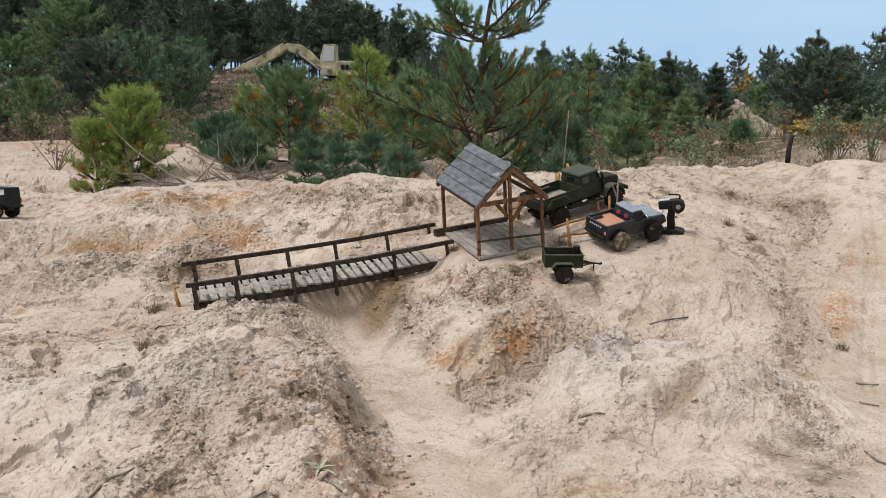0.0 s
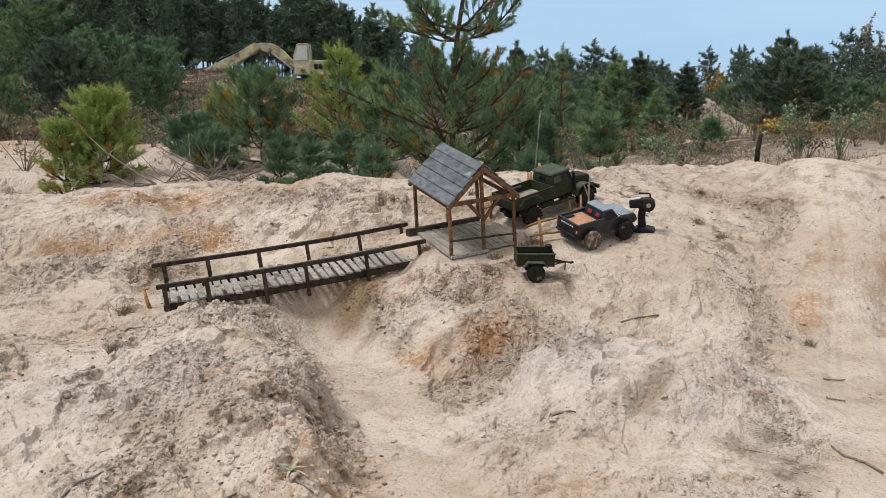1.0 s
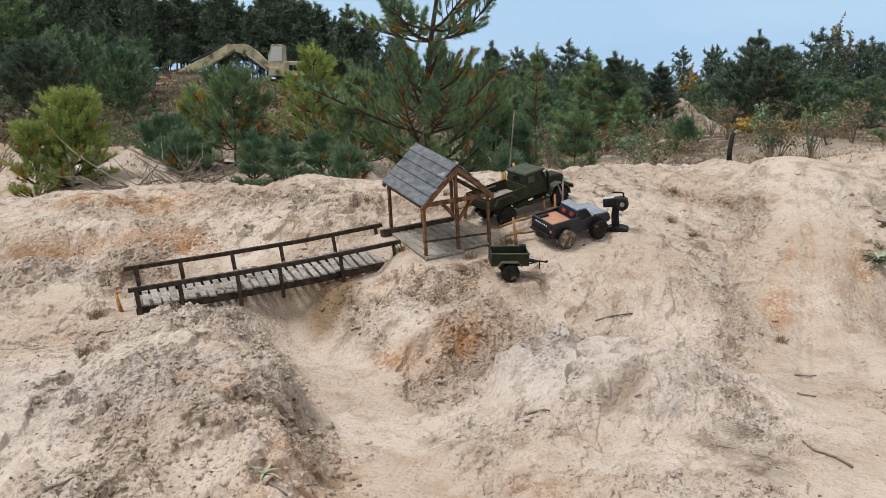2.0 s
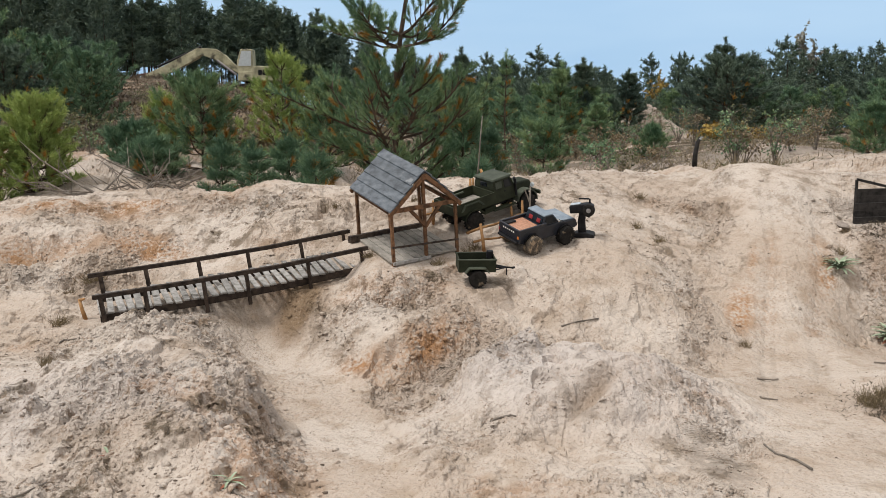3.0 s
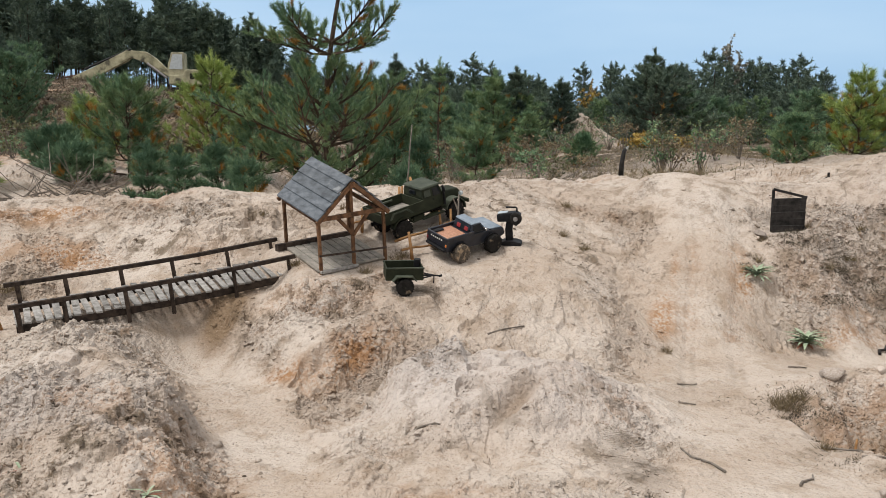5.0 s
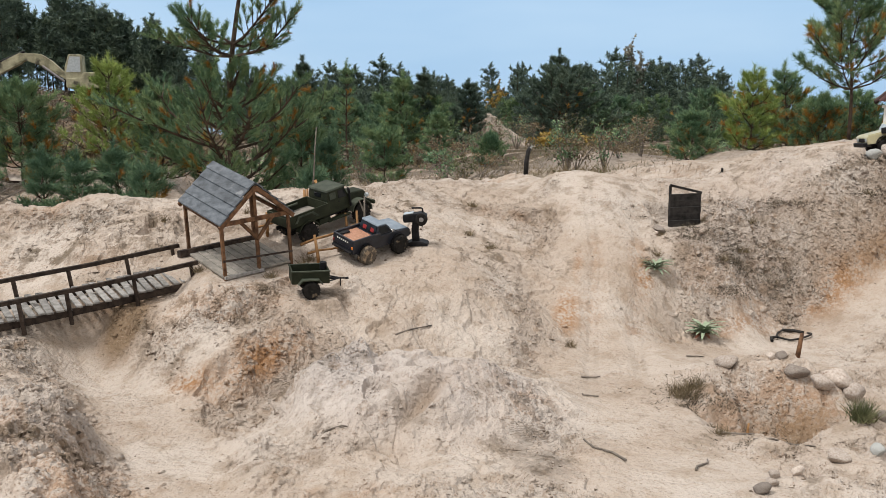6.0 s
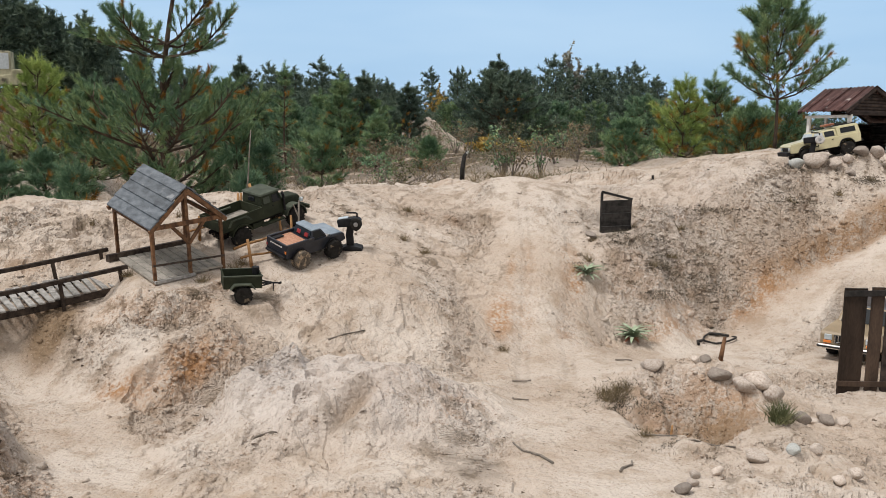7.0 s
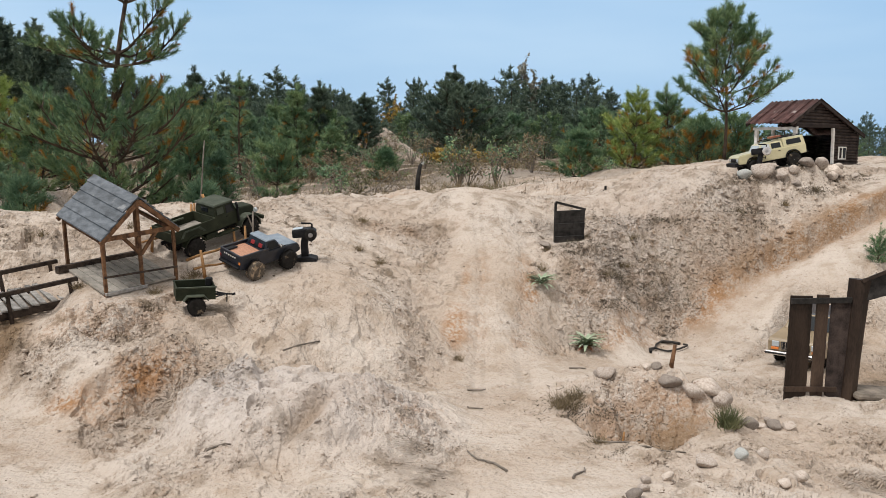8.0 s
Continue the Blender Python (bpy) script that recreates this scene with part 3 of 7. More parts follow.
def stained(x, y):
    """Scattered patches where brown soil and litter lie open in the sand."""
    return ease(0.22, 0.70, layers(x, y, 0.38, 4, 301, 0.6)) * ease(0.05, 0.6, 0.25 + 0.25 * layers(x, y, 1.3, 2, 305) + 0.8 * hill(x, y, -1.6, 3.5, 1.1, 1.2) + 0.35 * hill(x, y, 1.4, 4.6, 0.4, 0.7)) * (1 - smooth_ways(x, y))


def covers(me, x, y):
    """Marks where the sand is pale, rusty, damp or painted with shade, littered, turfed, driven or crumbled."""
    rag = 0.25 * layers(x, y, 0.3, 3, 8)
    tl, _ = beside(x, y, TRACK_L)
    tr, _ = beside(x, y, TRACK_R)
    pale = 0.95 * hill(x, y, 0.88, 2.98, 0.56, 0.36, -8, 4) + 0.6 * hill(x, y, -1.35, 2.75, 0.75, 0.4) + 0.25 * hill(x, y, -0.75, 3.1, 0.4, 0.3) + 0.4 * hill(x, y, 3.6, 5.1, 0.8, 0.25) + 0.35 * hill(x, y, -3, 8.6, 2.5, 0.6)
    rust = 0.9 * hill(x, y, 1.97, 4.06, 0.07, 0.20, -28, 3) + 0.8 * hill(x, y, 2.60, 4.36, 0.035, 0.14, -25, 3) + 0.7 * hill(x, y, 2.19, 4.41, 0.03, 0.14, -28, 3)
    rust = rust + 0.9 * hill(x, y, -1.84, 4.72, 0.36, 0.07, 4) + 0.75 * hill(x, y, -1.10, 4.74, 0.26, 0.09, -10) + 0.5 * hill(x, y, -0.45, 4.62, 0.25, 0.10) + 0.9 * hill(x, y, -1.3, 5.35, 0.2, 0.12) + 0.9 * hill(x, y, -1.8, 5.3, 0.3, 0.12)
    rust = rust + 0.6 * hill(x, y, -0.27, 2.35, 0.14, 0.35) + 0.9 * hill(x, y, 0.33, 3.57, 0.20, 0.07, 20) + 1.0 * hill(x, y, 0.0, 3.59, 0.09, 0.04, -20) + 0.5 * hill(x, y, 0.5, 4.18, 0.15, 0.07) + 0.6 * hill(x, y, 1.20, 2.74, 0.07, 0.04)
    rust = rust + 0.9 * hill(x, y, 2.36, 2.78, 0.28, 0.18, -15, 3) + 0.95 * np.exp(-((beside(x, y, SCARP)[0] / 0.085) ** 2)) * ease(-0.6, 0.2, layers(x, y, 0.3, 3, 351)) + 0.25 * hill(x, y, 3.4, 4.4, 0.6, 0.25) + 0.5 * hill(x, y, 3.1, 4.16, 0.3, 0.05, 15) + 0.5 * hill(x, y, -0.3, 4.22, 0.18, 0.10) + 0.4 * hill(x, y, 1.25, 2.85, 0.2, 0.06)
    rust = rust + 1.0 * ease(9, 14, y) * ease(0.1, -0.1, x / np.maximum(y, 1))
    # damp brown faces, plus shade painted in hollows, under bridge, beside gate
    damp_shade = 0.4 * hill(x, y, 2.38, 2.76, 0.22, 0.10, -18, 3) + 0.5 * np.exp(-(((beside(x, y, SCARP)[0] - 0.03) / 0.05) ** 2)) * ease(3.9, 4.3, x) + 0.5 * hill(x, y, 2.42, 2.70, 0.18, 0.10, -20) + 0.7 * hill(x, y, 0.844, 2.760, 0.12, 0.035, 34) + 0.7 * hill(x, y, 4.1, 3.05, 0.4, 0.35) + 0.25 * hill(x, y, -0.58, 4.15, 0.3, 0.2, 20) + 0.4 * hill(x, y, -1.8, 4.70, 0.3, 0.04) + 0.8 * hill(x, y, -0.24, 4.16, 0.10, 0.14)
    # litter; by the gate (4.1, 3.0) it also paints shadow among stones
    litter = 0.20 * hill(x, y, 3.3, 4.6, 0.6, 0.38) + 0.75 * hill(x, y, 5.4, 4.78, 0.55, 0.22) + 0.5 * hill(x, y, 4.7, 4.85, 0.8, 0.15) + 0.7 * hill(x, y, 4.1, 3.0, 0.45, 0.4) + 0.5 * hill(x, y, 1.82, 2.72, 0.08, 0.3) + 0.25 * hill(x, y, 2.05, 2.98, 0.2, 0.08) + 0.5 * hill(x, y, -0.7, 4.75, 0.35, 0.15)
    litter = litter + 0.5 * hill(x, y, 0.55, 3.95, 0.5, 0.12) + 0.15 * hill(x, y, -0.5, 2.4, 0.4, 0.4) + 0.8 * hill(x, y, 2.08, 4.46, 0.08, 0.15, -40) + 0.6 * hill(x, y, -1.9, 3.0, 0.3, 0.3) + 0.06
    litter = litter + 0.75 * stained(x, y) + 0.2 * hill(x, y, 9.2, 25, 1.5, 2.0) + 0.28 * ease(4.7, 5.2, y) * ease(6.6, 6.2, y)
    rust = rust + (0.45 - 0.25 * ease(0.4, 0.8, x)) * ease(0.3, 0.7, layers(x, y, 0.31, 3, 311)) * ease(0.0, 0.5, layers(x, y, 1.1, 2, 315)) * (1 - 0.7 * smooth_ways(x, y))
    rust = rust + 0.30 * np.maximum(np.exp(-((tl / 0.05) ** 2)), np.exp(-((tr / 0.05) ** 2))) * ease(3.7, 4.0, y) * ease(4.8, 4.5, y)
    rust = rust + 0.35 * hill(x, y, 0.32, 3.98, 0.42, 0.12, 0, 3)
    litter = litter + 0.55 * hill(x, y, 0.30, 3.97, 0.45, 0.14, 0, 3) + 0.6 * hill(x, y, -0.22, 4.92, 0.35, 0.22)
    # brown wedge face under the bridge's end
    damp_shade = damp_shade + 0.9 * hill(x, y, -0.27, 4.06, 0.13, 0.13, 0, 3)
    turf = ease(6.6, 8.2, y - 0.45 * np.maximum(x, 0) * ease(7, 2, x)) * (0.55 + 0.45 * ease(9, 16, y))
    turf = np.where((x > 6.5) & (y < 8), np.maximum(turf, 0.5 * ease(6.5, 9, x)), turf)
    turf = turf * (1 - 0.9 * hill(x, y, 9.0, 25, 1.4, 2.0, 0, 3)) * (1 - 0.35 * ease(15.0, 11.0, y)) + 0.7 * ease(14, 20, y) * ease(0.1, -0.1, x / np.maximum(y, 1))
    litter = litter + 0.8 * ease(12, 18, y) * ease(0.1, -0.1, x / np.maximum(y, 1))
    turf = turf * (1 - 0.75 * ease(-1.9, -2.8, x) * ease(14.5, 12.0, y)) * (1 - 0.75 * ease(1.4, 0.4, x) * ease(11.0, 9.0, y))
    lugs = 0.4 * np.maximum(np.exp(-(((tl - 0.025) / 0.016) ** 2)), np.exp(-(((tr - 0.025) / 0.016) ** 2))) + hill(x, y, 1.18, 2.45, 0.12, 0.28, -12, 4) * 0.9 + hill(x, y, 0.40, 3.46, 0.16, 0.07, 20, 4) + hill(x, y, 2.75, 1.95, 0.2, 0.1, 0, 4)
    rough = ease(-0.2, 0.6, layers(x, y, 0.33, 3, 85) + 0.5 * (clods(x, y) - 0.6)) * (0.3 + 0.7 * clods(x, y))
    for key, value in (("pale", pale + rag * (pale > 0.1)), ("rust", rust + rag * (rust > 0.12)), ("damp_shade", damp_shade), ("litter", litter), ("turf", turf), ("lugs", lugs), ("rough", rough)):
        a = me.attributes.new(key, "FLOAT", "POINT")
        a.data.foreach_set("value", np.clip(value, 0, 1).astype(np.float32).ravel())


def ground_sheet():
    # columns fan out with the distance, so that far ground is no finer than near ground
    gu = spread([(-60, 12), (-4, 0.3), (-0.56, 0.0017), (0.3, 0.0016), (1.2, 0.0017), (4, 0.3), (60, 12)])
    gy = spread([(-600, 200), (-20, 2.5), (1.2, 0.06), (2.0, 0.0060), (3.2, 0.0078), (5.0, 0.0105), (6.2, 0.016), (8.5, 0.10), (16, 0.35), (60, 2), (2500, 500)])
    fan = np.clip(gy + 0.35, 1.5, 40)
    # loosen the grid so that its facets lie at random, like crumbs
    rng = np.random.default_rng(2)
    u, y = np.meshgrid(gu, gy)
    u = u + 0.36 * np.gradient(gu)[None, :] * rng.uniform(-1, 1, u.shape)
    y = y + 0.36 * np.gradient(gy)[:, None] * rng.uniform(-1, 1, y.shape)
    x = u * fan[:, None]
    z = height(x, y)
    nx, ny = len(gu), len(gy)
    i = (np.arange(ny - 1)[:, None] * nx + np.arange(nx - 1)[None, :]).ravel()
    me = mesh_from("ground", np.stack([x, y, z], -1).reshape(-1, 3), np.stack([i, i + 1, i + nx + 1, i + nx], -1), SAND)
    me.polygons.foreach_set("use_smooth", np.zeros(len(me.polygons), bool))
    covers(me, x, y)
    return tagged(new("ground", me), "pale sandy ground of a sand pit, with mounds and tyre tracks", "ground", kind="structure")


ground_sheet()


# ---- helpers for things ----
def thing(name, label, category, at=(0, 0, 0), group="", kind=""):
    """An empty at a thing's base; its parts carry places of the world less this base."""
    ob = new(name)
    ob.empty_display_size = 0.05
    ob.location = at
    return tagged(ob, label, category, group, kind)


def part(name, bm, mat, parent, label="", smooth=False):
    me = bpy.data.meshes.new(name)
    bm.normal_update()
    bm.to_mesh(me)
    bm.free()
    me.materials.append(mat)
    if smooth:
        me.polygons.foreach_set("use_smooth", np.ones(len(me.polygons), bool))
    ob = new(name, me)
    ob.parent = parent
    return tagged(ob, label)


def sheet(name, verts, faces, mat, parent, label="", smooth=False):
    me = mesh_from(name, verts, faces, mat)
    if smooth:
        me.polygons.foreach_set("use_smooth", np.ones(len(me.polygons), bool))
    ob = new(name, me)
    ob.parent = parent
    return tagged(ob, label)


def block(bm, size, m=Matrix(), bevel=0.0, taper=1.0):
    """A box of that size about the origin of m; taper: width of the top."""
    out = bmesh.ops.create_cube(bm, size=1.0)
    vs = out["verts"]
    for v in vs:
        k = taper if v.co.z > 0 else 1.0
        v.co = Vector((v.co.x * size[0] * k, v.co.y * size[1] * k, v.co.z * size[2]))
    if bevel:
        es = list({e for v in vs for e in v.link_edges})
        r = bmesh.ops.bevel(bm, geom=es, offset=bevel, segments=1, affect="EDGES", profile=0.5)
        vs = list({v for f in r["faces"] for v in f.verts} | {v for v in vs if v.is_valid})
    bmesh.ops.transform(bm, matrix=m, verts=vs)
    return bm


def B():
    return bmesh.new()


def between(a, b, up=(0, 0, 1)):
    """A pose midway from a to b, z along the line, and the length."""
    a, b = Vector(a), Vector(b)
    d = b - a
    q = d.to_track_quat("Z", "Y")
    return Matrix.Translation((a + b) / 2) @ q.to_matrix().to_4x4(), d.length


def beam(bm, a, b, w, h, up=(0, 0, 1), bevel=0.0015):
    """A squared timber from a to b, w wide and h high."""
    a, b, up = Vector(a), Vector(b), Vector(up)
    d = (b - a).normalized()
    side = d.cross(up).normalized()
    top = side.cross(d)
    m = Matrix((side, d, top)).transposed().to_4x4()
    m.translation = (a + b) / 2
    return block(bm, (w, (b - a).length, h), m, bevel)


def tube(bm, pts, radii, sides=6, cap=True):
    """A round limb along points."""
    pts = [Vector(p) for p in pts]
    rings = []
    for i, p in enumerate(pts):
        d = (pts[min(i + 1, len(pts) - 1)] - pts[max(i - 1, 0)]).normalized()
        u = d.orthogonal().normalized() if i == 0 else (u - d * u.dot(d)).normalized()
        v = d.cross(u)
        r = float(radii[i] if isinstance(radii, (list, tuple)) else radii)
        rings.append([bm.verts.new(p + r * (math.cos(2 * math.pi * k / sides) * u + math.sin(2 * math.pi * k / sides) * v)) for k in range(sides)])
    for a, b in zip(rings, rings[1:]):
        for k in range(sides):
            bm.faces.new((a[k], a[(k + 1) % sides], b[(k + 1) % sides], b[k]))
    if cap:
        bm.faces.new(rings[0][::-1])
        bm.faces.new(rings[-1])
    return bm


def disc(bm, m, profile, sides=24):
    """A turned shape about the x axis of m, from (x, radius) steps."""
    rings = []
    for px, r in profile:
        rings.append([bm.verts.new(m @ Vector((px, r * math.cos(2 * math.pi * k / sides), r * math.sin(2 * math.pi * k / sides)))) for k in range(sides)])
    for a, b in zip(rings, rings[1:]):
        for k in range(sides):
            bm.faces.new((a[k], a[(k + 1) % sides], b[(k + 1) % sides], b[k]))
    bm.faces.new(rings[0][::-1])
    bm.faces.new(rings[-1])
    return bm


def slab(bm, outline, width, m=Matrix(), bevel=0.0, pinch=None):
    """A side outline of (x, z), extruded across y; pinch: how much narrower each corner is."""
    left = [bm.verts.new((x, (width / 2) * (pinch[i] if pinch else 1), z)) for i, (x, z) in enumerate(outline)]
    right = [bm.verts.new((x, -(width / 2) * (pinch[i] if pinch else 1), z)) for i, (x, z) in enumerate(outline)]
    n = len(outline)
    fs = [bm.faces.new(left), bm.faces.new(right[::-1])]
    for k in range(n):
        fs.append(bm.faces.new((left[(k + 1) % n], left[k], right[k], right[(k + 1) % n])))
    vs = left + right
    bmesh.ops.recalc_face_normals(bm, faces=fs)
    if bevel:
        r = bmesh.ops.bevel(bm, geom=list({e for f in fs for e in f.edges}), offset=bevel, segments=2, affect="EDGES", profile=0.6)
        vs = list({v for f in r["faces"] for v in f.verts} | {v for v in vs if v.is_valid})
    bmesh.ops.transform(bm, matrix=m, verts=vs)
    return bm


def rock_mesh(name, mat, seed, sub=3):
    """A worn stone about 1 across."""
    bm = B()
    bmesh.ops.create_icosphere(bm, subdivisions=sub, radius=0.5)
    for v in bm.verts:
        p = v.co * 1.7 + Vector((seed * 7.3, seed * 3.1, 0))
        k = 1 + 0.26 * noise.noise(p) + 0.10 * noise.noise(p * 2.7)
        v.co = v.co * k
    cuts = random.Random(seed + 40)
    for _ in range(9):
        n = Vector((cuts.gauss(0, 1), cuts.gauss(0, 1), cuts.gauss(0, 0.8))).normalized()
        d = cuts.uniform(0.27, 0.41)
        for v in bm.verts:
            over = v.co.dot(n) - d
            if over > 0:
                v.co -= n * over * 0.92
    for v in bm.verts:
        v.co.z *= 0.78
    me = bpy.data.meshes.new(name)
    bm.to_mesh(me)
    bm.free()
    me.polygons.foreach_set("use_smooth", np.ones(len(me.polygons), bool))
    me.materials.append(mat)
    return me


# ---- footbridge ----
def footbridge():
    o, ex, ey, ez = Vector((-1.153, 3.856, 0.588)), Vector((1.204, 0.417, 0.150)), Vector((-0.088, 0.255, 0.052)), Vector((0, -0.04, 1))
    at = lambda u, v, w: ex * u + ey * v + ez * w + Vector((0, 0, -0.012 * math.sin(math.pi * min(max(u, 0), 1))))
    root = thing("footbridge", "narrow dark wooden footbridge of grey planks with handrails", "bridge", o)
    rnd = random.Random(4)
    for v in (0.06, 0.94):
        bm = B()
        for a, b in ((0.0, 0.34), (0.34, 0.67), (0.67, 1.0)):
            beam(bm, at(a, v, 0.012), at(b, v, 0.012), 0.018, 0.034)
        part("beam", bm, WOOD_DARK, root, "long charred bearer beam")
    n = 31
    for k in range(n):
        u = 0.008 + k / (n - 1) * 0.984
        v0, v1 = -0.01 + rnd.uniform(-0.02, 0.03), 1.0 + rnd.uniform(-0.06, 0.03)
        skew = rnd.uniform(-0.006, 0.006)
        w = 0.030 + rnd.uniform(-0.004, 0.004)
        part("plank", beam(B(), at(u - skew, v0, 0.036 + rnd.uniform(-0.002, 0.003)), at(u + skew, v1, 0.036 + rnd.uniform(-0.002, 0.003)), w, 0.009, ez), WOOD_GREY, root)
    for v, posts, w0 in ((-0.03, (0.004, 0.155, 0.365, 0.525, 0.765, 0.985), -0.012), (1.03, (0.02, 0.185, 0.385, 0.58, 0.80, 0.985), 0.0)):
        for k, u in enumerate(posts):
            deep = -0.035 if v < 0 and 0.3 < u < 0.9 else w0
            part("post", beam(B(), at(u + 0.012, v, deep), at(u - 0.002, v, 0.122), 0.021, 0.017, (1, 0, 0)), WOOD_DARK, root)
        bm = B()
        stops = (-0.025, 0.33, 0.66, 1.012)
        for a, b in zip(stops, stops[1:]):
            beam(bm, at(a, v, 0.126 + 0.003 * math.sin(9 * a)), at(b, v, 0.126 + 0.003 * math.sin(9 * b)), 0.025, 0.020)
        part("handrail", bm, WOOD_DARK, root)
    return root


# ---- shelter over the track ----
def shelter():
    o, ex, ey, ez = Vector((0.196, 4.129, 0.800)), Vector((0.345, 0.245, 0.034)), Vector((-0.168, 0.322, 0.085)), Vector((-0.055, -0.02, 1))
    at = lambda u, v, w: ex * u + ey * v + ez * w
    root = thing("timber_shelter", "small open timber shelter with a grey boarded pitched roof", "shelter", o)
    eave, apex = 0.262, 0.425
    for v in (0.0, 1.0):
        for u in (0.0, 1.0):
            part("post", beam(B(), at(u, v, -0.02), at(u, v, eave), 0.0155, 0.0155, ey), WOOD_POST, root)
        part("king_post", beam(B(), at(0.5, v, -0.02), at(0.5, v, apex - 0.015), 0.017, 0.015, ey), WOOD_POST, root)
        part("tie_beam", beam(B(), at(-0.02, v - 0.035, eave + 0.004), at(1.02, v - 0.035, eave + 0.004), 0.016, 0.022), WOOD_POST, root)
        for s in (-1, 1):
            part("rafter", beam(B(), at(0.5 + s * 0.555, v - 0.06 + 0.12 * v, eave - 0.012), at(0.5, v - 0.06 + 0.12 * v, apex), 0.015, 0.022), WOOD_POST, root)
            part("brace", beam(B(), at(0.5, v - 0.03, eave - 0.10), at(0.5 + s * 0.24, v - 0.03, eave), 0.014, 0.016), WOOD_POST, root)
    for v in (0.0, 1.0):
        part("wall_plate", beam(B(), at(0, 0, eave - 0.01).lerp(at(1, 0, eave - 0.01), v), at(0, 1, eave - 0.01).lerp(at(1, 1, eave - 0.01), v), 0.016, 0.018), WOOD_POST, root)
    part("ridge_beam", beam(B(), at(0.5, -0.08, apex - 0.012), at(0.5, 1.08, apex - 0.012), 0.016, 0.02), WOOD_POST, root)
    # overlapping roof boards, lowest first
    rnd = random.Random(8)
    for s in (-1, 1):
        n = 5
        for k in range(n):
            f0, f1 = k / n, (k + 1) / n + 0.05
            p = lambda f, v, up: at(0.5 + s * 0.555 * (1 - f), v, (eave - 0.018) + (apex + 0.004 - eave + 0.018) * f + up)
            v0, v1 = -0.075 + rnd.uniform(-0.012, 0.012), 1.075 + rnd.uniform(-0.012, 0.012)
            bm = B()
            low, high = 0.026 if k else 0.022, 0.016
            vs = [bm.verts.new(p(f, v, up)) for up_add in (0, 0.007) for f, v, up in ((f0, v0, low + up_add), (f0, v1, low + up_add), (min(f1, 1.0), v1, high + up_add), (min(f1, 1.0), v0, high + up_add))]
            fs = [bm.faces.new([vs[i] for i in q]) for q in ((3, 2, 1, 0), (4, 5, 6, 7), (0, 1, 5, 4), (1, 2, 6, 5), (2, 3, 7, 6), (3, 0, 4, 7))]
            bmesh.ops.recalc_face_normals(bm, faces=fs)
            part("roof_board", bm, WOOD_ROOF, root)
    # floor boards lie across the track
    n = 9
    for k in range(n):
        u = -0.03 + 1.03 * (k + 0.5) / n
        part("floor_board", beam(B(), at(u, 0.0 + rnd.uniform(-0.015, 0.015), 0.004), at(u, 1.0, 0.004), 0.43 * 1.03 / n * 0.90, 0.012), WOOD_FLOOR, root)
    part("threshold", beam(B(), at(-0.16, 0.98, 0.012), at(0.98, 0.98, 0.012), 0.03, 0.036), WOOD_DARK, root)
    part("low_rail", beam(B(), at(-0.02, -0.02, 0.085), at(1.02, -0.02, 0.06), 0.008, 0.010), WOOD_DARK, root)
    part("sill", beam(B(), at(-0.02, -0.03, 0.004), at(0.55, -0.03, 0.0), 0.014, 0.016), WOOD_GREY, root)
    return root


footbridge()
shelter()


# ---- trees ----
def needle_cloud(bases, ways, lengths, per, long, wide, rng, open_angle=0.75):
    """Needles set round shoots: arrays of corners and triangles."""
    n = len(bases)
    b, d = np.repeat(bases, per, 0), np.repeat(ways, per, 0)
    s = rng.random((n * per, 1)) ** 0.8
    r = rng.normal(size=(n * per, 3))
    r -= (r * d).sum(1, keepdims=True) * d
    r /= np.linalg.norm(r, axis=1, keepdims=True) + 1e-9
    a = open_angle * (0.55 + 0.7 * rng.random((n * per, 1)))
    out = d * np.cos(a) + r * np.sin(a)
    root = b + d * s * np.repeat(lengths, per)[:, None]
    side = np.cross(out, rng.normal(size=out.shape))
    side /= np.linalg.norm(side, axis=1, keepdims=True) + 1e-9
    size = long * (0.7 + 0.5 * rng.random((n * per, 1)))
    tip = root + out * size
    v = np.stack([root - side * wide / 2, root + side * wide / 2, tip], 1).reshape(-1, 3)
    return v, np.arange(len(v)).reshape(-1, 3)


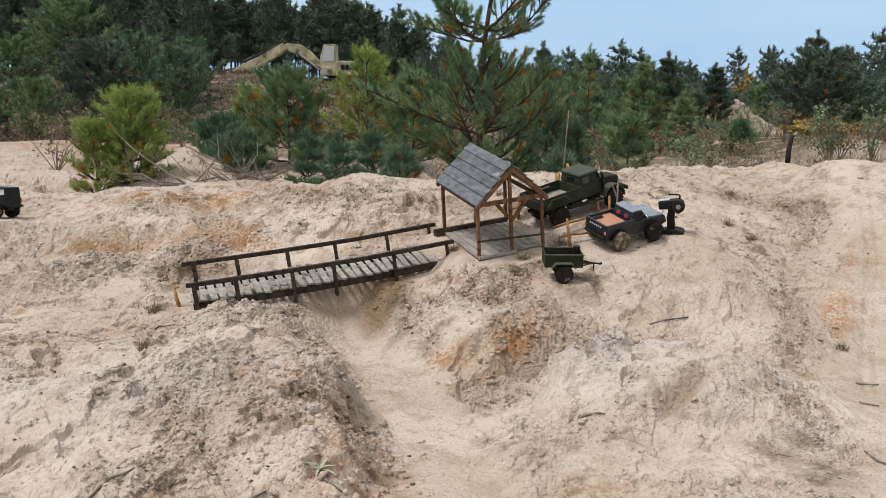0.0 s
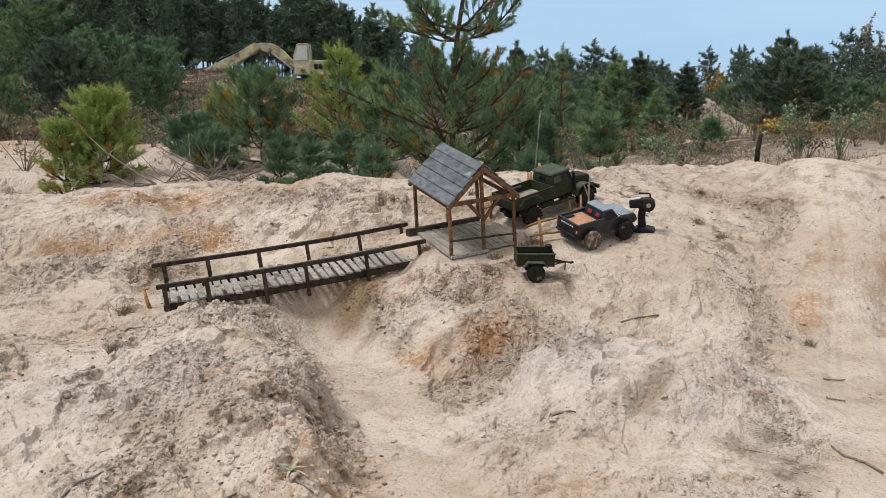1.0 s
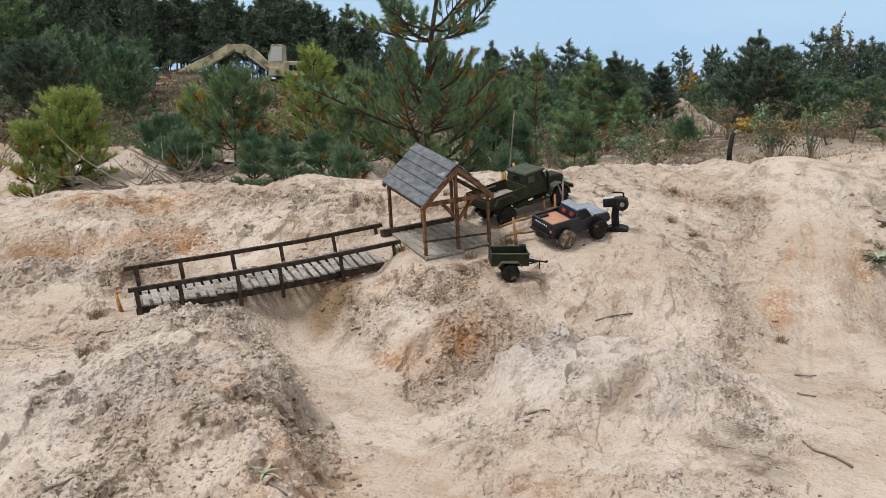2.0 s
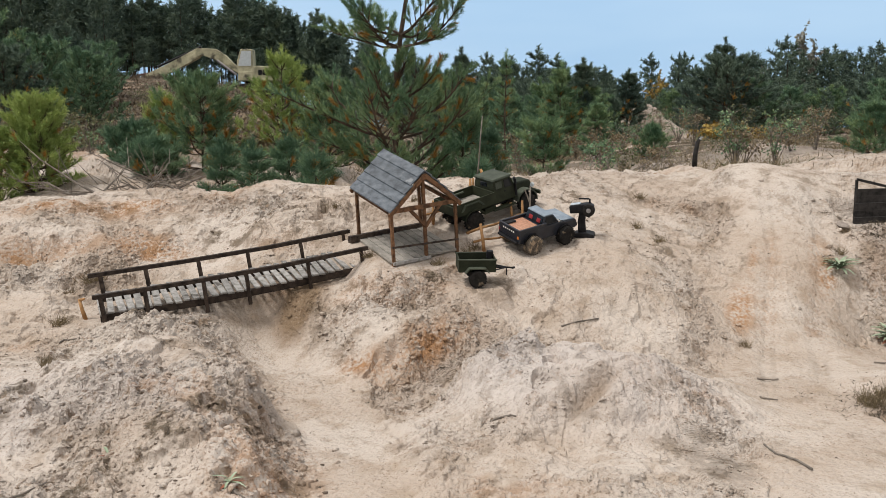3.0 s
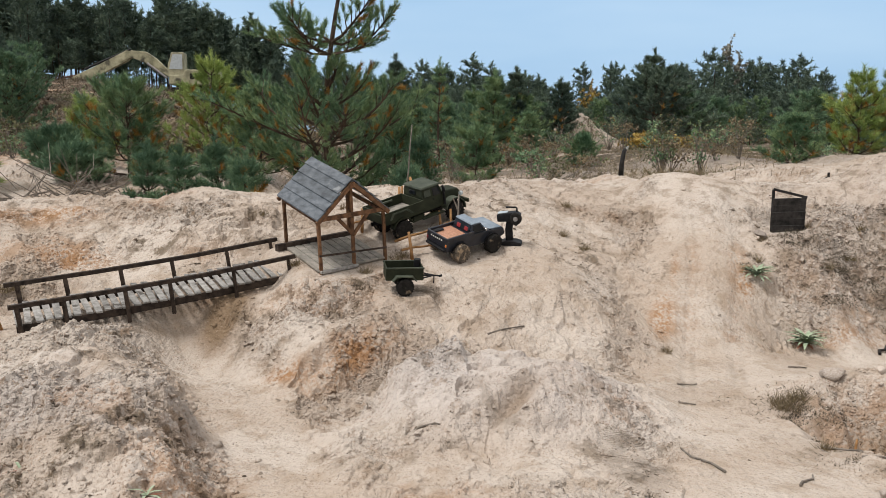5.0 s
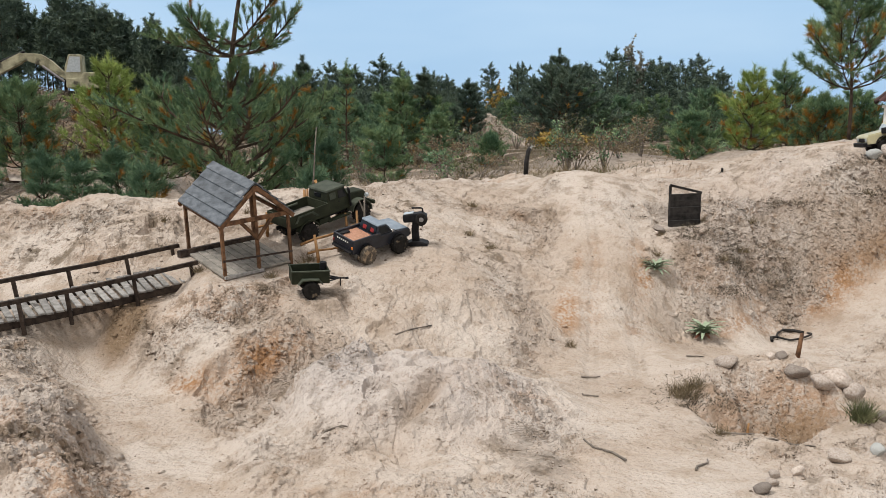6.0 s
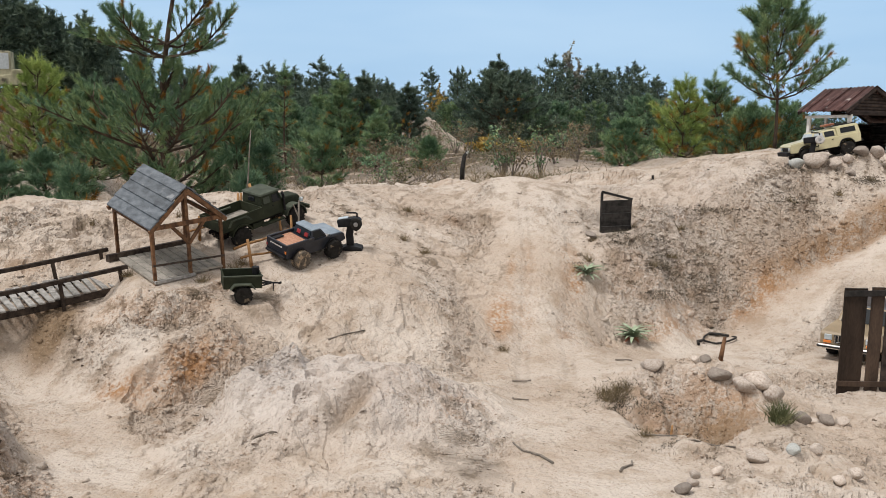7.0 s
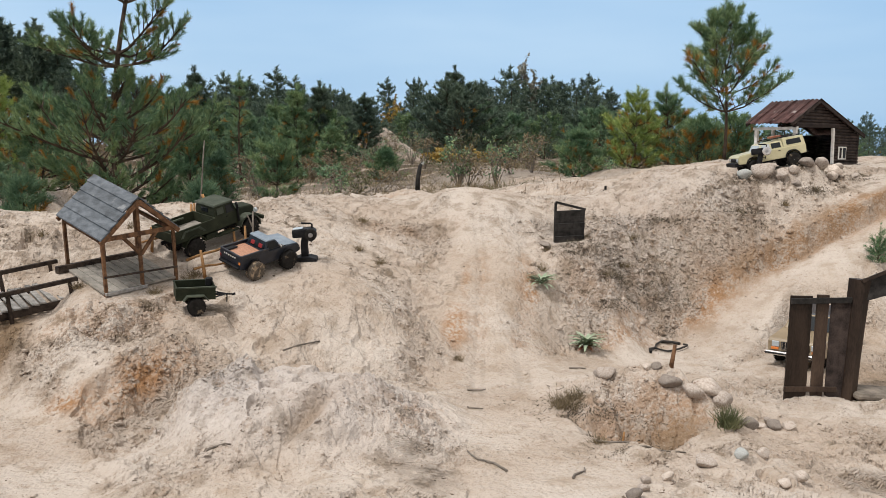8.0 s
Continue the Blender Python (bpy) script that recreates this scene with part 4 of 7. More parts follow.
def shoots(h, spread_to, rng, whorls, limbs, low, bushy, lean=(0, 0), taper=0.72, plan=None):
    """Trunk points, limb lines, and the needle shoots (base, way, length) of a pine of height h."""
    wob = rng.normal(size=(2, 3)) * 0.012 * h
    def trunk_at(f):
        return np.array([lean[0] * f + wob[0] @ [math.sin(2.1 * f), math.sin(5 * f), f * f], lean[1] * f + wob[1] @ [math.sin(2.1 * f), math.sin(5 * f), f * f], f * h])
    lines, base, way, size = [], [], [], []
    def shoot(p, d, s):
        base.append(p), way.append(d / np.linalg.norm(d)), size.append(s)
    unit = max(0.07, 0.06 * h ** 0.5)
    for i in range(len(plan) if plan else whorls):
        f = low + (0.97 - low) * (i / whorls) ** 0.92 + rng.uniform(-0.015, 0.015)
        reach = spread_to * (1 - f) ** taper * (0.75 + 0.25 * min(1, (f - low) * 6 + 0.4))
        steep = 0.35 * f
        if plan:
            f, reach, limbs, steep = plan[i][0] / h, plan[i][1], plan[i][2], plan[i][3]
        turn = rng.uniform(0, 6.28)
        for k in range(limbs):
            az = turn + 6.28 * k / limbs + rng.uniform(-0.35, 0.35)
            ln = reach * rng.uniform(0.6, 1.12)
            flat = np.array([math.cos(az), math.sin(az), 0.0])
            rise0, rise1 = rng.uniform(-0.05, 0.35) + steep, rng.uniform(0.35, 0.9) + steep
            pts = [trunk_at(f)]
            for s in range(4):
                r = rise0 + (rise1 - rise0) * s / 3
                pts.append(pts[-1] + (flat * math.cos(r) + np.array([0, 0, math.sin(r)])) * ln / 4 + rng.normal(size=3) * 0.02 * ln)
            lines.append((pts, 0.010 * h ** 0.6 * (0.35 + 0.65 * (1 - f))))
            d = pts[-1] - pts[-2]
            shoot(pts[-1], d, unit * 1.3)
            for s in np.arange(0.28, 1.0, 0.72 / bushy):
                j = min(3, int(s * 4))
                p = pts[j] + (pts[j + 1] - pts[j]) * (s * 4 - j)
                ahead = (pts[j + 1] - pts[j]) / np.linalg.norm(pts[j + 1] - pts[j])
                across = np.cross(ahead, [0, 0, 1])
                for sgn in (-1, 1):
                    w = ahead * 0.7 + sgn * across * rng.uniform(0.4, 0.9) + np.array([0, 0, rng.uniform(0.0, 0.5)])
                    w /= np.linalg.norm(w)
                    tl = 0.30 * ln * (1.15 - 0.6 * s) * rng.uniform(0.5, 1.1)
                    q = p + w * tl
                    lines.append(([p, (p + q) / 2 + np.array([0, 0, -0.01 * ln]), q], 0.0035 * h ** 0.6))
                    shoot(q, w + [0, 0, 0.35], unit)
                    if tl > unit * 0.8:
                        shoot(p + w * tl * 0.5, w + rng.normal(size=3) * 0.3, unit * 0.8)
    for k in range(5):
        shoot(trunk_at(0.92 + 0.02 * k), np.array([rng.normal() * 0.4, rng.normal() * 0.4, 1.0]), unit * 1.2)
    shoot(trunk_at(0.98), np.array([0.02, 0.02, 1.0]), unit * 1.8)
    return trunk_at, lines, np.array(base), np.array(way), np.array(size)


def pine(x, y, top, spread_to, seed, label, needles=None, whorls=9, limbs=5, low=0.06, bushy=4, per=44, long=0.062, wide=0.0042, rust=0.10, lean=(0, 0), name="pine_tree", taper=0.72, plan=None):
    needles = needles or NEEDLE
    z = ground_z(x, y) - 0.03
    h = top - z
    h = h - 0.07 * h ** 0.5
    rng = np.random.default_rng(seed)
    root = thing(name, label, "tree", (x, y, z))
    trunk_at, lines, base, way, size = shoots(h, spread_to, rng, whorls, limbs, low, bushy, lean, taper, plan)
    steps = np.linspace(0, 1, 12)
    part("trunk", tube(B(), [trunk_at(f) for f in steps], [(0.0085 * h + 0.006) * (1 - 0.85 * f) for f in steps], 8), BARK, root, smooth=True)
    bm = B()
    for pts, r in lines:
        n = len(pts) - 1
        tube(bm, pts, [r * (1 - 0.75 * k / n) for k in range(n + 1)], 4, cap=False)
    tagged(part("branchwork", bm, BARK, root), kind="stuff")
    old = rng.random(len(base)) < rust * (base[:, 2] < 0.75 * h)
    v, f = needle_cloud(base[~old], way[~old], size[~old], per, long, wide, rng)
    sheet("crown", v, f, needles, root)
    if old.any():
        v, f = needle_cloud(base[old], way[old], size[old], per, long, wide, rng)
        sheet("old_needles", v, f, NEEDLE_RUST, root, "orange dying needles")
    return root


TALL_WHORLS = [(0.10, 0.45, 4, 0.0), (0.24, 0.80, 5, 0.0), (0.38, 0.95, 5, 0.02), (0.54, 0.98, 5, 0.08), (0.70, 0.80, 5, 0.15), (0.86, 0.50, 4, 0.35), (1.00, 0.26, 3, 0.5), (1.30, 0.84, 5, -0.02), (1.40, 0.74, 4, 0.05), (1.80, 0.66, 5, 0.15), (2.20, 0.48, 5, 0.3), (2.55, 0.32, 5, 0.4), (2.80, 0.18, 4, 0.5)]
pine(0.40, 7.3, 3.95, 1.10, 3, "young pine with a tall dark trunk and some orange needles", bushy=7, per=105, long=0.045, wide=0.0044, rust=0.06, plan=TALL_WHORLS)
pine(-2.66, 7.6, 1.72, 0.36, 5, "bushy lime green young pine on the sand ridge", NEEDLE_LIME, 9, 8, 0.04, 5, 56, 0.045, 0.004, rust=0.04, taper=0.28)
pine(-2.98, 7.55, 1.48, 0.26, 6, "small lime green pine beside a larger one", NEEDLE_LIME, 6, 6, 0.04, 4, 50, 0.045, 0.004, rust=0.22, taper=0.35)
pine(-1.39, 8.2, 1.95, 0.60, 7, "slender young pine with sparse green limbs", NEEDLE, 8, 5, 0.08, 5, 50, rust=0.10, taper=0.5)
pine(-2.10, 8.6, 1.50, 0.40, 8, "low spreading blue-green pine", NEEDLE_BLUE, 6, 6, 0.04, 4, 50, rust=0.05)
pine(-1.90, 9.0, 1.80, 0.40, 9, "yellow-green young pine behind the scrub", NEEDLE_LIME, 7, 5, 0.1, 3, 44, rust=0.16)
pine(-1.78, 7.9, 1.34, 0.36, 19, "low dark green pine among dead branches", NEEDLE_BLUE, 5, 6, 0.04, 4, 50, rust=0.03)
for k, (px, py, pt) in enumerate(((-0.82, 7.2, 1.34), (-0.55, 7.4, 1.40), (-0.30, 7.0, 1.24), (-1.09, 7.3, 1.36), (0.98, 7.0, 1.20))):
    pine(px, py, pt, 0.22, 20 + k, "knee-high blue-green pine seedling on the sand", NEEDLE_BLUE, 4, 6, 0.05, 3, 46, rust=0.02, name="pine_seedling")
pine(-0.75, 9.5, 2.30, 0.75, 31, "leaning young pine with long pale shoots", NEEDLE_LIME, 8, 5, 0.08, 4, 48, rust=0.15)
pine(-0.25, 9.0, 2.00, 0.60, 32, "young pine with dense green limbs", NEEDLE, 8, 6, 0.05, 4, 48, rust=0.08)
pine(1.06, 8.4, 1.82, 0.41, 33, "young green pine beside a taller one", NEEDLE, 7, 6, 0.05, 4, 44, rust=0.05)
pine(1.24, 7.9, 1.44, 0.21, 34, "low blue-green pine on the sand", NEEDLE_BLUE, 5, 6, 0.04, 3, 44, rust=0.05)
pine(2.41, 11.0, 1.62, 0.40, 38, "low yellow-green pine bush", NEEDLE, 4, 8, 0.05, 4, 44, 0.07, 0.0055, rust=0.05, taper=0.25)
pine(4.27, 18.0, 2.80, 0.74, 35, "dense green young pine", NEEDLE, 9, 6, 0.05, 4, 44, 0.10, 0.008, rust=0.05)
pine(4.23, 20.0, 2.57, 0.73, 39, "green young pine among scrub", NEEDLE, 8, 6, 0.05, 4, 44, 0.10, 0.009, rust=0.05)
pine(6.01, 23.0, 3.26, 0.73, 36, "dense dark green young pine", NEEDLE_FAR, 9, 6, 0.05, 4, 44, 0.11, 0.010, rust=0.05)
pine(4.20, 15.0, 1.95, 0.33, 37, "small bright green pine", NEEDLE, 6, 6, 0.05, 3, 44, 0.08, 0.007, rust=0.0, taper=0.5)
pine(7.23, 23.0, 2.98, 0.77, 66, "dark green pine at the foot of the spoil heap", NEEDLE_FAR, 8, 6, 0.05, 4, 44, 0.11, 0.010, rust=0.05)
pine(4.70, 13.5, 1.51, 0.39, 67, "low straggling pine on dry ground", NEEDLE, 5, 5, 0.05, 3, 44, 0.075, 0.006, rust=0.05)
pine(2.71, 15.5, 2.81, 0.32, 40, "thin tall pine with a bare leader", NEEDLE, 6, 4, 0.45, 2, 44, 0.07, 0.006, rust=0.12, taper=0.5)
pine(2.87, 24.0, 3.57, 0.88, 68, "round-topped dark pine above the scrub", NEEDLE_FAR, 9, 6, 0.05, 4, 44, 0.12, 0.011, rust=0.05)
pine(13.15, 31.0, 4.67, 1.43, 69, "tall dark pine at the wood's edge", NEEDLE_FAR, 9, 6, 0.03, 4, 44, 0.14, 0.014, rust=0.05)
pine(6.66, 7.6, 3.14, 0.98, 41, "open green pine with orange inner needles beside the shed", NEEDLE, 7, 5, 0.34, 5, 64, 0.075, 0.0048, rust=0.18)
pine(6.45, 9.0, 2.28, 0.55, 42, "yellow-green young pine on the ridge", NEEDLE_LIME, 7, 5, 0.06, 4, 44, 0.07, 0.005, rust=0.10)
pine(7.35, 9.6, 2.40, 0.55, 43, "young pine with autumn-tinted limbs", NEEDLE, 7, 5, 0.06, 4, 44, 0.07, 0.005, rust=0.30)
pine(7.0, 8.5, 1.92, 0.60, 44, "low green pine with rusty limbs", NEEDLE, 6, 6, 0.04, 4, 44, 0.07, 0.005, rust=0.35)
pine(7.7, 8.7, 2.00, 0.60, 45, "low dense green pine behind the shed", NEEDLE, 6, 6, 0.04, 4, 44, 0.07, 0.005, rust=0.15)
pine(5.9, 9.4, 1.78, 0.50, 46, "small green pine on the ridge", NEEDLE, 5, 6, 0.04, 4, 44, 0.07, 0.005, rust=0.06)

# middle distance: four pines, copied
MIDDLE = []
for k, mats in enumerate((NEEDLE_BLUE, NEEDLE, NEEDLE_FAR, NEEDLE_BLUE)):
    MIDDLE.append(pine(-13.6 + 1.9 * k, 24.0 + k, 3.5 + 0.1 * k, 1.35 + 0.15 * (k % 2), 60 + k, "dense dark green pine on the slope", mats, 9, 6, 0.03, 4, 34, 0.105, 0.0125, rust=0.02, taper=0.55))
    tagged(MIDDLE[-1], group="pines on the slope")
rnd = random.Random(12)
# azimuth in degrees to the right, distance, scale
for az, far_off, k, s in ((-27, 20, 0, 0.85), (-24, 18, 1, 0.6), (-20.5, 21, 2, 1.0), (-18.5, 24, 3, 1.15), (-16, 22, 0, 1.0), (-17.2, 26, 2, 1.15), (-22, 30, 1, 1.5), (-15.3, 30, 3, 0.95), (-3.6, 26, 2, 0.5),
                          (23.2, 30, 2, 1.45), (25.0, 31, 3, 1.1), (20.3, 34, 1, 1.0), (27, 33, 0, 0.95), (29, 35, 1, 0.95), (31, 34, 2, 0.9), (32.5, 30, 3, 1.0), (12.3, 20, 0, 0.75), (15, 24, 1, 0.8), (10, 22, 3, 0.9), (7.6, 24, 1, 1.0), (35, 24, 0, 0.8), (37, 26, 1, 0.9),
                          (13.5, 30, 2, 1.2), (5.5, 28, 0, 1.25), (9, 32, 2, 1.3), (41, 22, 2, 0.5), (47, 30, 1, 0.55), (50, 28, 3, 0.5), (44, 34, 0, 0.6)):
    px, py = far_off * math.sin(radians(az)), far_off * math.cos(radians(az))
    ob = copy_thing(MIDDLE[k], pose(px, py, ground_z(px, py) - 0.05, 0, 0, rnd.uniform(0, 360)))
    ob.scale = (s * rnd.uniform(0.85, 1.1), s * rnd.uniform(0.85, 1.1), s)


def broadleaf(x, y, top, wide_to, seed, label, leaves, count=900, leaf=0.05, name="shrub"):
    """A twiggy shrub or small tree with loose leaves."""
    z = ground_z(x, y) - 0.02
    h = top - z
    rng = np.random.default_rng(seed)
    root = thing(name, label, "shrub" if name == "shrub" else "tree", (x, y, z))
    bm, tips = B(), []
    for k in range(9):
        az, up = rng.uniform(0, 6.28), rng.uniform(0.7, 1.0)
        end = np.array([math.cos(az) * wide_to * rng.uniform(0.3, 0.9), math.sin(az) * wide_to * rng.uniform(0.3, 0.9), h * up])
        mid = end * [0.35, 0.35, 0.55] + rng.normal(size=3) * 0.05 * h
        tube(bm, [(0, 0, 0), mid, end], [0.012 * h, 0.007 * h, 0.002 * h], 4, cap=False)
        for s in range(7):
            f = rng.uniform(0.3, 1.0)
            p = mid * (1 - f) + end * f if f > 0.5 else mid * f * 2
            q = p + rng.normal(size=3) * [0.22 * wide_to, 0.22 * wide_to, 0.10 * h]
            q[2] = max(q[2], 0.03)
            tube(bm, [p, q], [0.003 * h, 0.001 * h], 3, cap=False)
            tips.append((p, q))
    tagged(part("branchwork", bm, TWIG, root), kind="stuff")
    tips = np.array(tips)
    pick = rng.integers(0, len(tips), count)
    f = rng.random((count, 1))
    c = tips[pick, 0] * (1 - f) + tips[pick, 1] * f + rng.normal(size=(count, 3)) * 0.04 * wide_to
    c[:, 2] = np.maximum(c[:, 2], 0.02)
    a, b = rng.normal(size=(count, 3)), rng.normal(size=(count, 3))
    a /= np.linalg.norm(a, axis=1, keepdims=True)
    b = np.cross(a, b)
    b /= np.linalg.norm(b, axis=1, keepdims=True)
    v = np.stack([c - a * leaf, c + b * leaf * 0.45, c + a * leaf, c - b * leaf * 0.45], 1).reshape(-1, 3)
    sheet("foliage", v, np.arange(len(v)).reshape(-1, 4), leaves, root)
    return root


for k, (sx, sy, st, sw) in enumerate(((9.3, 22, 1.60, 0.5), (10.0, 22, 1.56, 0.45), (8.5, 21, 1.40, 0.5), (8.9, 21, 1.45, 0.6), (10.6, 22.5, 1.5, 0.4))):
    broadleaf(sx, sy, st, sw, 80 + k, "yellow autumn bush on open ground", LEAF_YELLOW, 700, 0.05)
broadleaf(23.7, 45, 6.6, 1.1, 90, "grey half-bare birch above the pines", LEAF_GREY, 1500, 0.10, "birch_tree")
broadleaf(19.3, 45, 4.9, 1.2, 91, "orange autumn tree at the wood's edge", LEAF_YELLOW, 1200, 0.12, "autumn_tree")
broadleaf(11.9, 35, 3.5, 0.6, 92, "pale yellow birch at the wood's edge", LEAF_YELLOW, 700, 0.07, "birch_tree")
broadleaf(21.0, 46, 4.9, 1.0, 93, "pale leafless tree behind the pines", LEAF_GREY, 500, 0.08, "bare_tree")
for k in range(84):
    az, far_off = radians(rnd.uniform(-24, 34)), rnd.uniform(9.5, 18)
    if k > 45:
        az, far_off = radians(rnd.uniform(-22, 32)), rnd.uniform(13, 34)
    sx, sy = far_off * math.sin(az), far_off * math.cos(az)
    gz = ground_z(sx, sy)
    broadleaf(sx, sy, gz + rnd.uniform(0.22, 0.55) * (1 + far_off / 40), rnd.uniform(0.25, 0.5) * (1 + far_off / 40), 100 + k, "low brown heather-like bush in dry turf", (SCRUB, GRASS, SCRUB, NEEDLE)[k % 4], 420, 0.022)


def wood(name, label, places, seed, low, taper, wide_to):
    """A far wood: many pines in one piece of scenery."""
    rng = np.random.default_rng(seed)
    kinds = []
    for k in range(5):
        tr, lines, base, way, size = shoots(1.0, wide_to * (1 + 0.18 * (k % 3)), rng, 8, 5, low * (1 + 0.25 * (k % 2)), 2, (0, 0), taper)
        kinds.append(needle_cloud(base, way, size * 0.6, 13, 0.050, 0.012, rng, 1.0))
    vs, fs, tv, tf, n, tn = [], [], [], [], 0, 0
    for x, y, h in places:
        v, f = kinds[rng.integers(0, 5)]
        a = rng.uniform(0, 6.28)
        w = h * rng.uniform(0.75, 1.15)
        z = ground_z(x, y) - 0.1
        c, s = math.cos(a) * w, math.sin(a) * w
        vs.append(np.stack([v[:, 0] * c - v[:, 1] * s + x, v[:, 0] * s + v[:, 1] * c + y, v[:, 2] * h + z], 1))
        fs.append(f + n)
        n += len(v)
        r = 0.011 * h
        ring = np.array([(math.cos(t), math.sin(t)) for t in (0.3, 2.4, 4.5)])
        tv.append(np.concatenate([np.c_[ring * r + [x, y], np.full(3, z)], np.c_[ring * r * 0.3 + [x, y], np.full(3, z + 0.95 * h)]]))
        tf.append(np.array([(0, 1, 4, 3), (1, 2, 5, 4), (2, 0, 3, 5)]) + tn)
        tn += 6
    root = thing(name, label, "forest", kind="stuff")
    sheet("crowns", np.concatenate(vs), np.concatenate(fs), NEEDLE_FAR, root)
    sheet("trunks", np.concatenate(tv), np.concatenate(tf), BARK, root)


def far_places(a0, a1, d0, d1, h0, h1, count, seed):
    r = random.Random(seed)
    for _ in range(count):
        az, d = radians(r.uniform(a0, a1)), r.uniform(d0, d1)
        yield d * math.sin(az), d * math.cos(az), r.uniform(h0, h1)


wood("pine_wood", "tall dark pine wood on the rise", list(far_places(-36, -14, 52, 72, 5.2, 7.4, 105, 1)) + list(far_places(-14, -0.5, 54, 72, 4.4, 6.2, 62, 7)) + list(far_places(-8, 0.8, 54, 66, 5.0, 6.3, 30, 11)) + list(far_places(-36, -14, 46, 52, 3.5, 5.0, 20, 5)) + list(far_places(-36, 0, 50, 60, 1.8, 3.0, 95, 8)), 71, 0.34, 0.38, 0.20)
wood("distant_wood", "even line of distant pines", list(far_places(-1.5, 33, 46, 78, 3.3, 4.5, 165, 2)) + list(far_places(33, 54, 46, 78, 1.6, 2.6, 60, 6)) + list(far_places(2, 30, 30, 44, 1.3, 2.2, 100, 3)) + list(far_places(34, 54, 30, 44, 1.0, 1.8, 34, 4)), 72, 0.12, 0.5, 0.30)


def blades(places, per, long, wide, rng, lean=0.6):
    """Grass blades as thin triangles about places (x, y, z, size)."""
    p = np.repeat(places, per, 0)
    n = len(p)
    c = p[:, :3] + np.c_[rng.normal(size=(n, 2)) * 0.25 * p[:, 3:4], np.full(n, -0.008)]
    d = np.c_[rng.normal(size=(n, 2)) * lean, np.ones(n)]
    d /= np.linalg.norm(d, axis=1, keepdims=True)
    side = np.cross(d, rng.normal(size=(n, 3)))
    side /= np.linalg.norm(side, axis=1, keepdims=True)
    ln = long * p[:, 3:4] * (0.5 + rng.random((n, 1)))
    v = np.stack([c - side * wide / 2, c + side * wide / 2, c + d * ln], 1).reshape(-1, 3)
    return v, np.arange(len(v)).reshape(-1, 3)


def scattered(name, label, mat, spots, per, long, wide, seed, lean=0.6):
    rng = np.random.default_rng(seed)
    v, f = blades(spots, per, long, wide, rng, lean)
    me = mesh_from(name, v, f, mat)
    tagged(new(name, me), label, "grass", kind="stuff")


rng = np.random.default_rng(36)
az, dist = np.radians(rng.uniform(-34, 2, 5200)), 15 + 30 * rng.random(5200)
hx, hy = dist * np.sin(az), dist * np.cos(az)
scattered("slope_scrub", "dark brown scrub and litter on the slope", SCRUB_DARK, np.c_[hx, hy, height(hx, hy), rng.uniform(0.8, 2.2, len(hx))], 7, 0.13, 0.03, 37, 1.2)
rng = np.random.default_rng(33)
az, dist = np.radians(rng.uniform(-32, 52, 9000)), 6.8 + 24 * rng.random(9000) ** 1.6
gx, gy = dist * np.sin(az), dist * np.cos(az)
ok = (gy > 6.7 + 0.35 * np.clip(gx, 0, 4)) & (layers(gx, gy, 1.1, 2, 17) > -0.15) & ((gx > -0.24 * gy) | (gy > 14.5)) & ((gx > 0.6) | (gy > 9.5))
gx, gy = gx[ok], gy[ok]
scattered("dry_turf", "dry brown grass and heather behind the sand", SCRUB, np.c_[gx, gy, height(gx, gy), rng.uniform(0.6, 1.6, len(gx))], 10, 0.11, 0.008, 34, 0.9)
pick = rng.random(len(gx)) < 0.3
scattered("green_turf", "patches of dull green grass", GRASS, np.c_[gx, gy, height(gx, gy), rng.uniform(0.6, 1.4, len(gx))][pick], 9, 0.09, 0.006, 35, 0.8)


# ---- model vehicles, trailer and handsets ----
def stand(x, y, az, base, track, sink=0.0):
    """The pose of a wheeled thing that rests on the ground at (x, y), its nose towards az degrees."""
    c, s = math.cos(radians(az)), math.sin(radians(az))
    spot = lambda u, v: Vector((x + u * c - v * s, y + u * s + v * c, float(forms(x + u * c - v * s, y + u * s + v * c)) + ground_lift(x + u * c - v * s, y + u * s + v * c)))
    fl, fr, rl, rr = spot(base / 2, track / 2), spot(base / 2, -track / 2), spot(-base / 2, track / 2), spot(-base / 2, -track / 2)
    ahead = ((fl + fr) - (rl + rr)).normalized()
    left = ((fl + rl) - (fr + rr)).normalized()
    up = ahead.cross(left).normalized()
    left = up.cross(ahead)
    m = Matrix((ahead, left, up)).transposed().to_4x4()
    m.translation = (fl + fr + rl + rr) / 4 - up * sink
    return m


def ground_lift(x, y):
    around = [(0, 0), (0.03, 0), (-0.03, 0), (0, 0.03), (0, -0.03)]
    return float(np.mean([relief(np.array([x + a]), np.array([y + b]))[0] for a, b in around]))


def placed(name, label, category, m, group=""):
    ob = thing(name, label, category, (0, 0, 0), group)
    ob.matrix_world = m
    return ob


def box_part(name, size, at, mat, parent, label="", bevel=0.003, turn=(0, 0, 0), taper=1.0):
    return part(name, block(B(), size, pose(*at, *turn), bevel, taper), mat, parent, label)


